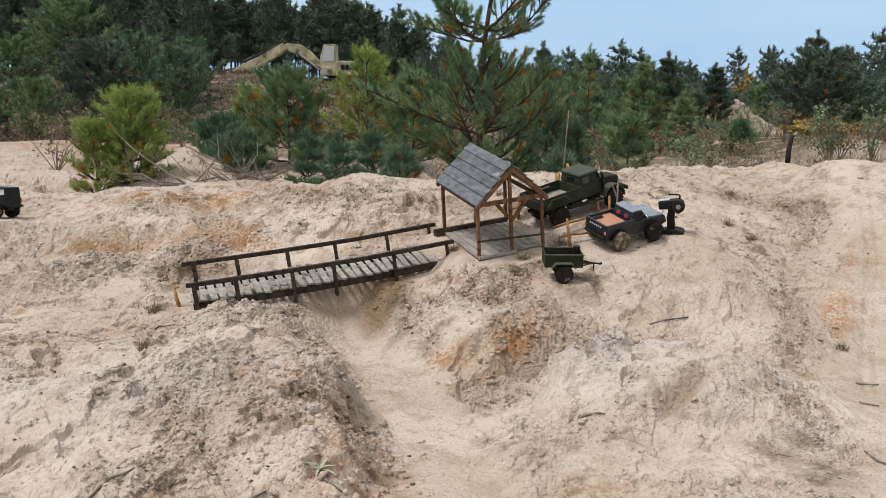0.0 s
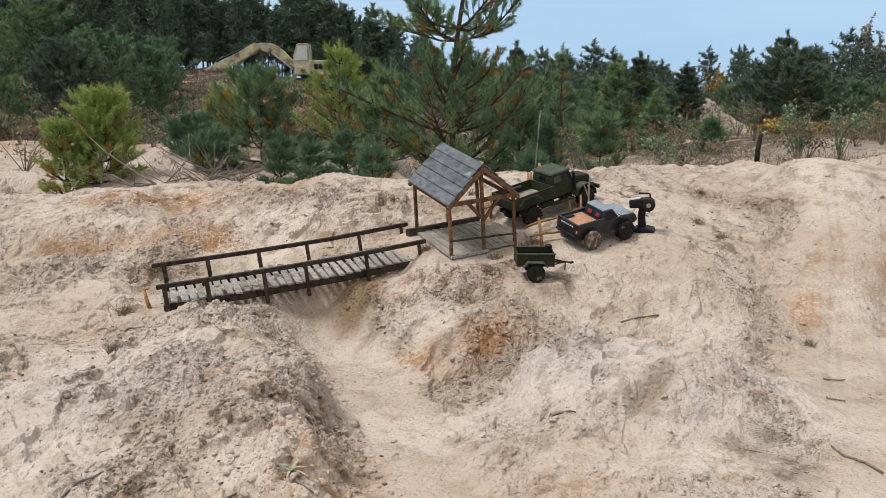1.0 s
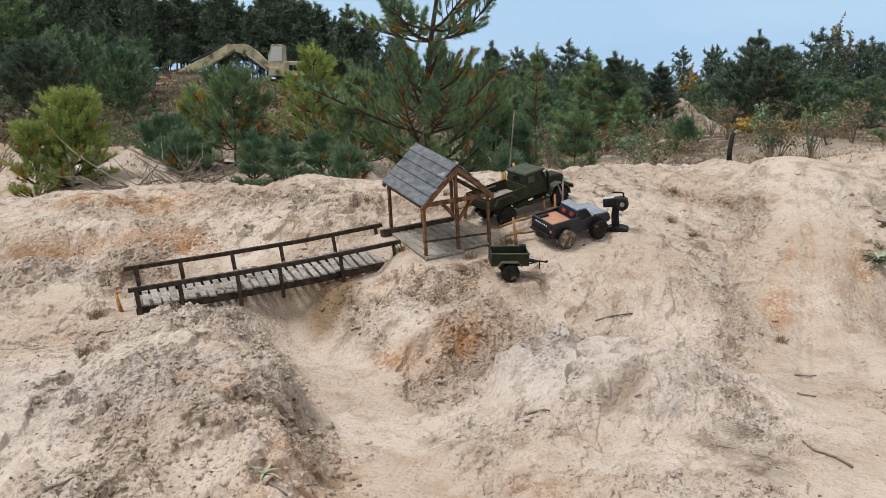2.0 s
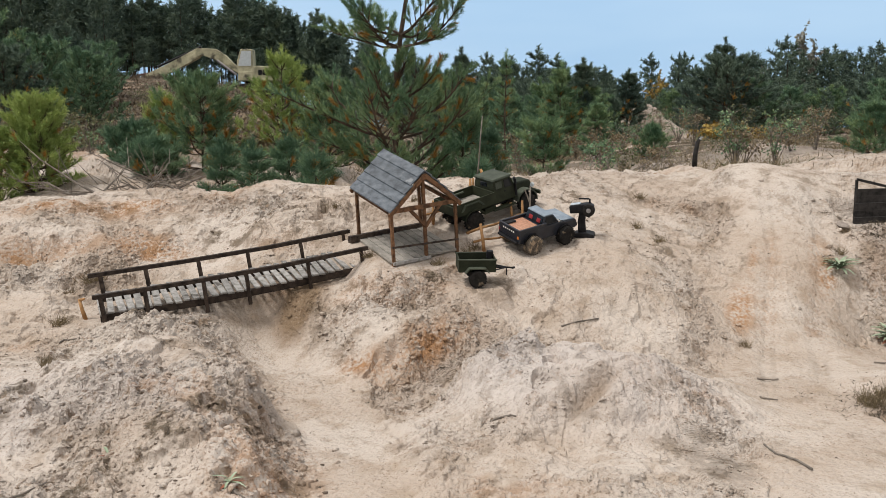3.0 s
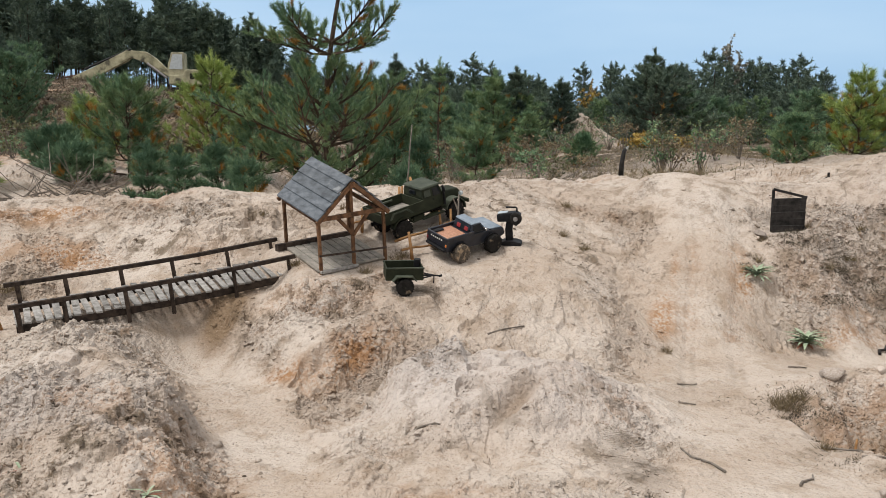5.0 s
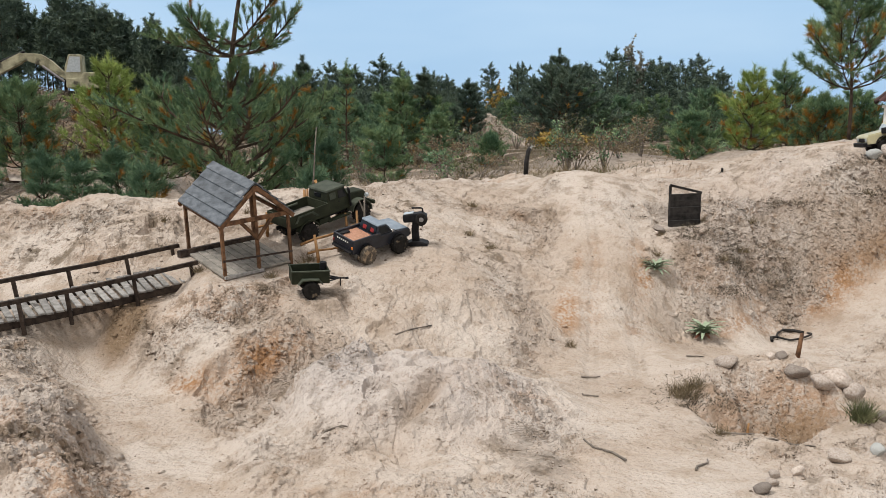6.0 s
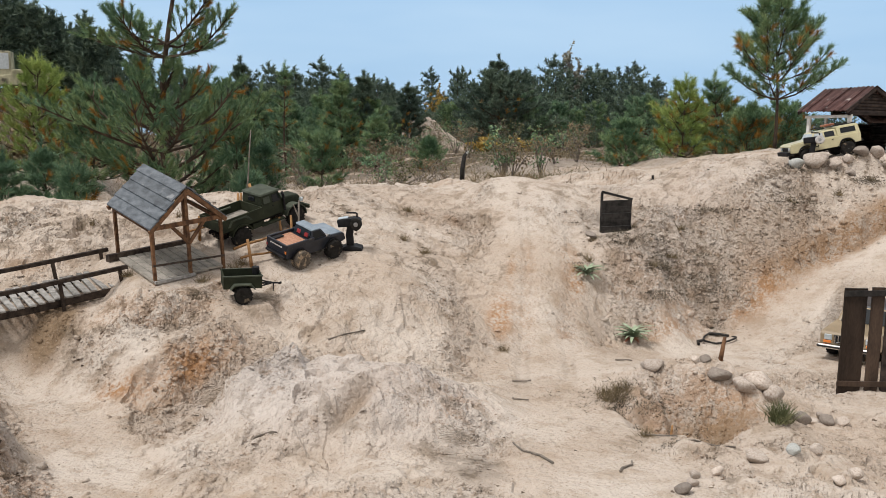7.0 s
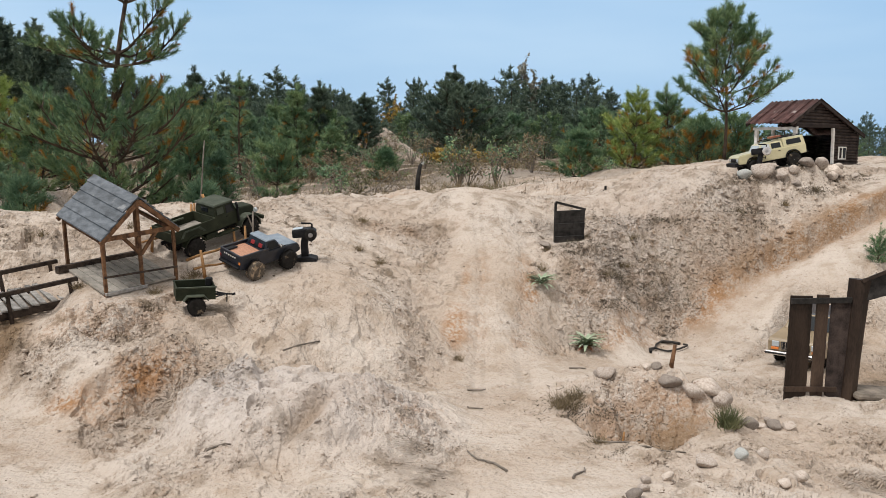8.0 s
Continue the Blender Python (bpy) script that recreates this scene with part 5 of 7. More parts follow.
def wheel(parent, x, y, r, w, tyre=None, rim=None, steer=0.0, spokes=6):
    """A lugged tyre with its rim, axle along y."""
    m = pose(x, y, r, 0, 0, 90 + steer)
    bm = disc(B(), m, [(-w / 2, r * 0.62), (-w / 2, r * 0.86), (-w * 0.36, r * 0.955), (w * 0.36, r * 0.955), (w / 2, r * 0.86), (w / 2, r * 0.62)], 28)
    for k in range(20):
        a = 2 * math.pi * k / 20
        for side in (-1, 1):
            lug = m @ Matrix.Rotation(a + side * 0.07, 4, "X") @ Matrix.Translation((side * w * 0.26, 0, r * 0.965)) @ Matrix.Rotation(side * 0.35, 4, "Z")
            block(bm, (w * 0.42, r * 0.14, r * 0.09), lug)
    ob = part("wheel", bm, tyre or RUBBER, parent)
    out = 1 if y > 0 else -1
    s = -out
    bm = disc(B(), m, [(-w * 0.40, r * 0.60), (-w * 0.40, r * 0.50), (-w * 0.2, r * 0.44), (w * 0.2, r * 0.44), (w * 0.40, r * 0.50), (w * 0.40, r * 0.60)], 24)
    for k in range(spokes):
        a = 2 * math.pi * k / spokes
        block(bm, (w * 0.14, r * 0.13, r * 0.46), m @ Matrix.Rotation(a, 4, "X") @ Matrix.Translation((out * w * 0.30, 0, r * 0.25)), 0)
    disc(bm, m, [(out * w * 0.25, r * 0.2), (out * w * 0.46, r * 0.17), (out * w * 0.50, r * 0.08)] if out > 0 else [(-w * 0.50, r * 0.08), (-w * 0.46, r * 0.17), (-w * 0.25, r * 0.2)], 12)
    part("rim", bm, rim or BLACK_PLASTIC, ob)
    return ob


def open_box(bm, l, w, h, t, m=Matrix(), floor=True):
    for sx, sy, sz, px, py, pz in ((l, t, h, 0, w / 2 - t / 2, h / 2), (l, t, h, 0, -w / 2 + t / 2, h / 2), (t, w - 2 * t, h, l / 2 - t / 2, 0, h / 2), (t, w - 2 * t, h, -l / 2 + t / 2, 0, h / 2)):
        block(bm, (sx, sy, sz), m @ Matrix.Translation((px, py, pz)))
    if floor:
        block(bm, (l - 2 * t, w - 2 * t, t), m @ Matrix.Translation((0, 0, t / 2)))
    return bm


def side_plate(outline, z0, half0, z1, half1, s, mat, parent, name="side_window", thick=0.003):
    """A thin pane that lies on a leaning cabin side; s: 1 left, -1 right."""
    bm = B()
    out = []
    for grow in (0.0012, -thick):
        out.append([bm.verts.new((x, s * (half0 + (half1 - half0) * (z - z0) / (z1 - z0) + grow), z)) for x, z in outline])
    a, b = out
    fs = [bm.faces.new(a), bm.faces.new(b[::-1])]
    n = len(a)
    for k in range(n):
        fs.append(bm.faces.new((a[k], b[k], b[(k + 1) % n], a[(k + 1) % n])))
    bmesh.ops.recalc_face_normals(bm, faces=fs)
    return part(name, bm, mat, parent)


def arch(bm, x, y, r, w, z, thick=0.006, a0=0, a1=180, n=8):
    """A mudguard: an arched strip over a wheel."""
    rings = []
    for k in range(n + 1):
        a = radians(a0 + (a1 - a0) * k / n)
        c, s = math.cos(a), math.sin(a)
        rings.append([bm.verts.new((x + rr * c, yy, z + rr * s)) for rr, yy in ((r, y - w / 2), (r, y + w / 2), (r + thick, y + w / 2), (r + thick, y - w / 2))])
    for p, q in zip(rings, rings[1:]):
        for k in range(4):
            bm.faces.new((p[k], p[(k + 1) % 4], q[(k + 1) % 4], q[k]))
    bm.faces.new(rings[0][::-1])
    bm.faces.new(rings[-1])
    bmesh.ops.recalc_face_normals(bm, faces=bm.faces)
    return bm


def army_truck(m):
    t = placed("army_truck", "dark olive camouflage model army truck with an open cargo bed", "model truck", m)
    # cargo bed
    bed = part("cargo_bed", open_box(B(), 0.275, 0.215, 0.068, 0.007, pose(-0.165, 0, 0.118)), OLIVE, t)
    box_part("bed_floor", (0.255, 0.196, 0.004), (-0.165, 0, 0.132), WOOD_FLOOR, bed, "pale dusty bed floor")
    for s in (-1, 1):
        box_part("bench", (0.10, 0.012, 0.010), (-0.16, s * 0.088, 0.172), OLIVE_PALE, bed, bevel=0.002)
        part("bed_rib", slab(B(), [(-0.27, 0.152), (-0.255, 0.152), (-0.235, 0.178), (-0.15, 0.178), (-0.12, 0.152), (-0.105, 0.152), (-0.14, 0.186), (-0.245, 0.186)], 0.006, pose(0, s * 0.1095, -0.012)), OLIVE_PALE, bed)
        part("rear_mudguard", arch(B(), -0.185, s * 0.098, 0.070, 0.040, 0.058, a0=20, a1=160), OLIVE, t)
        part("front_mudguard", arch(B(), 0.195, s * 0.088, 0.068, 0.055, 0.066, a0=-8, a1=165), OLIVE_PALE, t)
        box_part("running_board", (0.16, 0.035, 0.012), (0.035, s * 0.092, 0.078), OLIVE, t)
        box_part("side_tank", (0.08, 0.04, 0.032), (-0.06, s * 0.075, 0.088), OLIVE, t)
        box_part("frame_rail", (0.56, 0.012, 0.022), (-0.02, s * 0.042, 0.092), BLACK_PLASTIC, t)
    box_part("tailgate", (0.006, 0.19, 0.054), (-0.306, 0, 0.152), OLIVE, t)
    # cab
    cab = part("cab", slab(B(), [(-0.020, 0.108), (0.125, 0.108), (0.128, 0.178), (0.108, 0.242), (-0.016, 0.242), (-0.022, 0.20)], 0.185, bevel=0.006, pinch=(1, 1, 1, 0.9, 0.9, 1)), OLIVE, t)
    part("cab_roof", slab(B(), [(-0.024, 0.240), (0.118, 0.240), (0.112, 0.2505), (-0.018, 0.2515)], 0.180, bevel=0.004, pinch=(1, 1, 0.94, 0.94)), OLIVE_PALE, cab, "dusty pale olive roof")
    for s in (-1, 1):
        side_plate([(0.056, 0.186), (0.110, 0.186), (0.098, 0.230), (0.056, 0.230)], 0.178, 0.0925, 0.242, 0.0833, s, DARK_GLASS, cab)
        side_plate([(-0.006, 0.192), (0.040, 0.192), (0.040, 0.228), (-0.004, 0.228)], 0.178, 0.0925, 0.242, 0.0833, s, OLIVE_PALE, cab, "side_panel")
        box_part("door_handle", (0.012, 0.006, 0.004), (0.055, s * 0.0945, 0.168), BLACK_PLASTIC, cab, bevel=0.001)
        box_part("mirror", (0.006, 0.022, 0.030), (0.118, s * 0.112, 0.212), BLACK_PLASTIC, cab, bevel=0.002)
        part("mirror_arm", tube(B(), [(0.122, s * 0.09, 0.19), (0.119, s * 0.11, 0.205)], 0.0018, 5), BLACK_PLASTIC, cab)
    part("windscreen", slab(B(), [(0.1235, 0.186), (0.1275, 0.186), (0.1145, 0.230), (0.1105, 0.230)], 0.145), DARK_GLASS, cab)
    box_part("rear_window", (0.004, 0.06, 0.026), (-0.0225, 0, 0.215), DARK_GLASS, cab, bevel=0.001)
    # bonnet and nose
    hood = part("bonnet", slab(B(), [(0.120, 0.105), (0.275, 0.105), (0.280, 0.150), (0.268, 0.166), (0.120, 0.184)], 0.120, bevel=0.008, pinch=(1, 0.85, 0.85, 0.78, 0.95)), OLIVE, t)
    for k in range(6):
        box_part("grille_bar", (0.004, 0.006, 0.040), (0.282, -0.035 + 0.014 * k, 0.128), BLACK_PLASTIC, hood, bevel=0.001)
    for s in (-1, 1):
        part("headlight", disc(B(), pose(0.262, s * 0.075, 0.138), [(0, 0.013), (0.012, 0.013), (0.016, 0.009)], 14), SCREEN, t)
    box_part("front_bumper", (0.016, 0.20, 0.022), (0.300, 0, 0.088), OLIVE, t)
    part("exhaust_stack", tube(B(), [(0.128, -0.098, 0.12), (0.126, -0.098, 0.215), (0.120, -0.102, 0.232)], 0.007, 8), BLACK_PLASTIC, t)
    for x in (-0.185, 0.195):
        part("axle", tube(B(), [(x, -0.09, 0.056), (x, 0.09, 0.056)], 0.009, 8), BLACK_PLASTIC, t)
        for s in (-1, 1):
            wheel(t, x, s * 0.096, 0.058, 0.045, RUBBER, BLACK_PLASTIC)
    return t


def pickup(m):
    t = placed("pickup_truck", "dark blue model pickup with a copper tread-plate bed", "model truck", m)
    box_part("chassis", (0.36, 0.09, 0.03), (0.0, 0, 0.062), BLACK_PLASTIC, t)
    body = part("body", slab(B(), [(-0.215, 0.078), (-0.170, 0.070), (-0.165, 0.100), (-0.145, 0.118), (-0.100, 0.118), (-0.080, 0.100), (-0.076, 0.066), (0.080, 0.066), (0.086, 0.098), (0.104, 0.116), (0.150, 0.116), (0.168, 0.098), (0.172, 0.072), (0.225, 0.078), (0.228, 0.116), (0.220, 0.130), (0.085, 0.140), (-0.010, 0.142), (-0.216, 0.142)], 0.185, bevel=0.004), NAVY, t)
    box_part("bed_plate", (0.150, 0.150, 0.004), (-0.128, 0, 0.1445), COPPER_PLATE, body, "worn copper tread plate", bevel=0.001)
    for s in (-1, 1):
        box_part("bed_side", (0.205, 0.012, 0.022), (-0.112, s * 0.086, 0.150), NAVY, body, bevel=0.002)
    box_part("tailgate", (0.012, 0.172, 0.060), (-0.212, 0, 0.132), NAVY, body)
    for k in range(6):
        box_part("tailgate_mark", (0.002, 0.008, 0.008), (-0.2195, 0.046 - 0.018 * k, 0.140), WHITE_PAINT, body, "plain pale bar", bevel=0.0)
    box_part("bed_tray", (0.075, 0.030, 0.008), (-0.165, 0.055, 0.152), BLACK_PLASTIC, body)
    cab = part("cab", slab(B(), [(-0.030, 0.140), (0.100, 0.138), (0.050, 0.193), (-0.014, 0.196)], 0.170, bevel=0.007, pinch=(1, 1, 0.84, 0.84)), NAVY, t)
    part("cab_roof", slab(B(), [(-0.018, 0.194), (0.052, 0.192), (0.046, 0.200), (-0.012, 0.201)], 0.146, bevel=0.003), STEEL_BLUE, cab, "pale blue roof")
    part("rear_window", slab(B(), [(-0.0315, 0.148), (-0.0275, 0.148), (-0.0150, 0.189), (-0.0190, 0.189)], 0.130), DARK_GLASS, cab)
    for y in (0.030, -0.036):
        part("seat_back", slab(B(), [(-0.0325, 0.152), (-0.0305, 0.152), (-0.0225, 0.174), (-0.0245, 0.174)], 0.030, pose(0, y, 0)), RED_GLOSS, cab, "red seat behind the rear window")
    part("windscreen", slab(B(), [(0.092, 0.146), (0.096, 0.146), (0.055, 0.190), (0.051, 0.190)], 0.140), DARK_GLASS, cab)
    for s in (-1, 1):
        side_plate([(-0.016, 0.149), (0.076, 0.149), (0.044, 0.188), (-0.006, 0.188)], 0.140, 0.085, 0.195, 0.0714, s, DARK_GLASS, cab)
        box_part("mirror", (0.010, 0.020, 0.014), (0.070, s * 0.100, 0.158), CHROME, cab)
        box_part("tail_lamp", (0.004, 0.012, 0.016), (-0.218, s * 0.082, 0.116), RED_GLOSS if s > 0 else AMBER, body, bevel=0.001)
        part("wheel_arch_flare", arch(B(), -0.122, s * 0.094, 0.054, 0.018, 0.062, 0.005, 5, 175), BLACK_PLASTIC, body)
        part("wheel_arch_flare", arch(B(), 0.128, s * 0.094, 0.054, 0.018, 0.062, 0.005, 5, 175), BLACK_PLASTIC, body)
    part("bonnet", slab(B(), [(0.082, 0.140), (0.222, 0.130), (0.212, 0.136), (0.090, 0.1475)], 0.165, bevel=0.002), STEEL_BLUE, body, "pale blue bonnet")
    box_part("rear_bumper", (0.016, 0.17, 0.014), (-0.222, 0, 0.086), BLACK_PLASTIC, t)
    box_part("front_bumper", (0.018, 0.17, 0.020), (0.236, 0, 0.088), BLACK_PLASTIC, t)
    part("hose", tube(B(), [(0.06, -0.088, 0.172), (0.10, -0.094, 0.150), (0.12, -0.094, 0.142)], 0.003, 6), CHROME, body)
    for x, tyre in ((-0.122, RUBBER_SANDY), (0.128, RUBBER)):
        part("axle", tube(B(), [(x, -0.10, 0.05), (x, 0.10, 0.05)], 0.008, 8), BLACK_PLASTIC, t)
        for s in (-1, 1):
            wheel(t, x, s * 0.108, 0.0565, 0.050, tyre, BLACK_PLASTIC)
    return t


def trailer(m):
    t = placed("cargo_trailer", "small dark green single-axle model trailer", "model trailer", m)
    body = part("body", open_box(B(), 0.180, 0.130, 0.062, 0.005, pose(0, 0, 0.070)), OLIVE, t)
    for s in (-1, 1):
        box_part("top_rim", (0.188, 0.008, 0.007), (0, s * 0.064, 0.131), OLIVE_PALE, body, bevel=0.001)
        part("mudguard", slab(B(), [(-0.062, 0.074), (-0.042, 0.098), (0.036, 0.098), (0.056, 0.074), (0.050, 0.074), (0.033, 0.093), (-0.039, 0.093), (-0.056, 0.074)], 0.036, pose(0, s * 0.080, 0)), OLIVE_PALE, t)
        wheel(t, 0.0, s * 0.082, 0.043, 0.034, RUBBER, OLIVE)
    part("axle", tube(B(), [(0, -0.08, 0.043), (0, 0.08, 0.043)], 0.006, 8), BLACK_PLASTIC, t)
    part("drawbar", tube(B(), [(0.085, 0, 0.076), (0.15, 0, 0.074), (0.180, 0, 0.072)], [0.006, 0.005, 0.004], 6), BLACK_PLASTIC, t)
    for s in (-1, 1):
        part("drawbar_brace", tube(B(), [(0.088, s * 0.05, 0.076), (0.150, 0, 0.075)], 0.004, 6), BLACK_PLASTIC, t)
    part("coupling", tube(B(), [(0.176, 0, 0.070), (0.192, 0, 0.074)], 0.006, 8), BLACK_PLASTIC, t)
    part("prop_stand", tube(B(), [(0.152, 0, 0.076), (0.152, 0, 0.034)], 0.003, 6), BLACK_PLASTIC, t)
    part("stowed_can", disc(B(), pose(0.070, 0.020, 0.134, 0, 90, 0), [(-0.02, 0.014), (-0.018, 0.017), (0.016, 0.017), (0.018, 0.014)], 14), BLACK_PLASTIC, t)
    return t


def handset(m, label, wheel_mat=None):
    """A pistol-grip radio handset standing on its foot."""
    t = placed("radio_handset", label, "radio handset", m)
    part("foot", slab(B(), [(-0.065, 0.0), (0.060, 0.0), (0.056, 0.016), (0.020, 0.026), (-0.030, 0.026), (-0.062, 0.014)], 0.085, bevel=0.005), BLACK_PLASTIC, t)
    part("grip", slab(B(), [(-0.030, 0.020), (0.012, 0.020), (0.006, 0.085), (0.014, 0.140), (-0.026, 0.140), (-0.034, 0.085)], 0.036, bevel=0.008), BLACK_PLASTIC, t)
    head = part("head", slab(B(), [(-0.075, 0.130), (0.045, 0.136), (0.055, 0.170), (0.030, 0.188), (-0.080, 0.172)], 0.062, bevel=0.007), BLACK_PLASTIC, t)
    part("display", slab(B(), [(-0.074, 0.175), (-0.020, 0.183), (-0.020, 0.186), (-0.074, 0.178)], 0.046), SCREEN, head)
    w = part("steering_wheel", disc(B(), pose(0.030, -0.062, 0.160, 0, 0, 90), [(-0.014, 0.026), (-0.012, 0.033), (0.012, 0.033), (0.014, 0.026)], 20), wheel_mat or RUBBER, t, "foam-ringed steering wheel")
    part("hub", disc(B(), pose(0.030, -0.066, 0.160, 0, 0, 90), [(-0.016, 0.012), (0.010, 0.016)], 14), GREY_METAL, w)
    part("wheel_stem", tube(B(), [(0.030, -0.02, 0.158), (0.030, -0.055, 0.160)], 0.010, 10), BLACK_PLASTIC, t)
    part("aerial", tube(B(), [(0.030, 0.0, 0.186), (0.030, 0.0, 0.206), (0.022, 0.0, 0.210), (-0.030, 0.0, 0.210)], 0.005, 8), BLACK_PLASTIC, t)
    part("trigger", tube(B(), [(0.012, 0, 0.112), (0.028, 0, 0.106), (0.030, 0, 0.124)], 0.004, 6), BLACK_PLASTIC, t)
    return t


def estate_car(m):
    """Long cream off-roader with a canopy body and roof rack."""
    t = placed("off_road_car", "cream model off-road car with roof rack, parked nose down", "model car", m)
    box_part("chassis", (0.44, 0.10, 0.03), (0.0, 0, 0.075), BLACK_PLASTIC, t)
    body = part("body", slab(B(), [(-0.270, 0.092), (-0.215, 0.088), (-0.205, 0.116), (-0.185, 0.130), (-0.135, 0.130), (-0.115, 0.116), (-0.108, 0.080), (0.098, 0.080), (0.106, 0.112), (0.124, 0.128), (0.176, 0.128), (0.194, 0.112), (0.200, 0.086), (0.262, 0.090), (0.264, 0.142), (0.255, 0.150), (0.100, 0.158), (-0.272, 0.160)], 0.215, bevel=0.004), CREAM, t)
    cab = part("cabin", slab(B(), [(-0.098, 0.156), (0.108, 0.154), (0.072, 0.212), (-0.092, 0.216)], 0.205, bevel=0.007, pinch=(1, 1, 0.88, 0.88)), CREAM, t)
    top = part("canopy", slab(B(), [(-0.272, 0.156), (-0.098, 0.156), (-0.098, 0.228), (-0.262, 0.228)], 0.208, bevel=0.006, pinch=(1, 1, 0.90, 0.90)), CREAM, t)
    for s in (-1, 1):
        side_plate([(-0.240, 0.174), (-0.125, 0.174), (-0.125, 0.214), (-0.236, 0.214)], 0.156, 0.104, 0.228, 0.0936, s, DARK_GLASS, top, "canopy_window")
        side_plate([(-0.080, 0.166), (-0.005, 0.166), (-0.005, 0.206), (-0.076, 0.206)], 0.155, 0.1025, 0.215, 0.0902, s, DARK_GLASS, cab)
        # front pane coloured pale, a painted reflection of the sky
        side_plate([(0.008, 0.166), (0.090, 0.166), (0.066, 0.205), (0.008, 0.206)], 0.155, 0.1025, 0.215, 0.0902, s, SCREEN, cab)
        part("wheel_arch_flare", arch(B(), -0.160, s * 0.110, 0.056, 0.016, 0.072, 0.006, 5, 175), BLACK_PLASTIC, body)
        part("wheel_arch_flare", arch(B(), 0.150, s * 0.110, 0.056, 0.016, 0.072, 0.006, 5, 175), BLACK_PLASTIC, body)
        box_part("door_handle", (0.016, 0.005, 0.005), (-0.06, s * 0.1085, 0.142), BLACK_PLASTIC, body, bevel=0.001)
        part("rack_rail", tube(B(), [(-0.255, s * 0.075, 0.236), (-0.08, s * 0.075, 0.236), (0.03, s * 0.07, 0.232)], 0.003, 6), BLACK_PLASTIC, top)
        part("headlight", disc(B(), pose(0.262, s * 0.075, 0.122), [(0, 0.014), (0.006, 0.013)], 14), SCREEN, body)
    for k in range(5):
        part("rack_bar", tube(B(), [(-0.25 + 0.065 * k, -0.075, 0.238), (-0.25 + 0.065 * k, 0.075, 0.238)], 0.0025, 5), BLACK_PLASTIC, top)
    box_part("rack_load", (0.09, 0.05, 0.016), (-0.075, 0.0, 0.247), LEAF_RED, top, "dark red bundle on the rack")
    # windscreen's reflected sky is put into its base colour
    part("windscreen", slab(B(), [(0.101, 0.160), (0.106, 0.160), (0.078, 0.205), (0.073, 0.205)], 0.165), SCREEN, cab, "windscreen with pale sky reflection painted on")
    part("bonnet", slab(B(), [(0.100, 0.157), (0.256, 0.150), (0.246, 0.157), (0.106, 0.166)], 0.190, bevel=0.003), CREAM, body)
    box_part("grille", (0.006, 0.115, 0.030), (0.264, 0, 0.120), BLACK_PLASTIC, body)
    box_part("front_bumper", (0.028, 0.20, 0.030), (0.280, 0, 0.088), BLACK_PLASTIC, t)
    box_part("rear_bumper", (0.020, 0.19, 0.020), (-0.280, 0, 0.096), BLACK_PLASTIC, t)
    for x in (-0.160, 0.150):
        part("axle", tube(B(), [(x, -0.10, 0.054), (x, 0.10, 0.054)], 0.008, 8), BLACK_PLASTIC, t)
        for s in (-1, 1):
            wheel(t, x, s * 0.108, 0.054, 0.042, RUBBER, GREY_METAL)
    return t


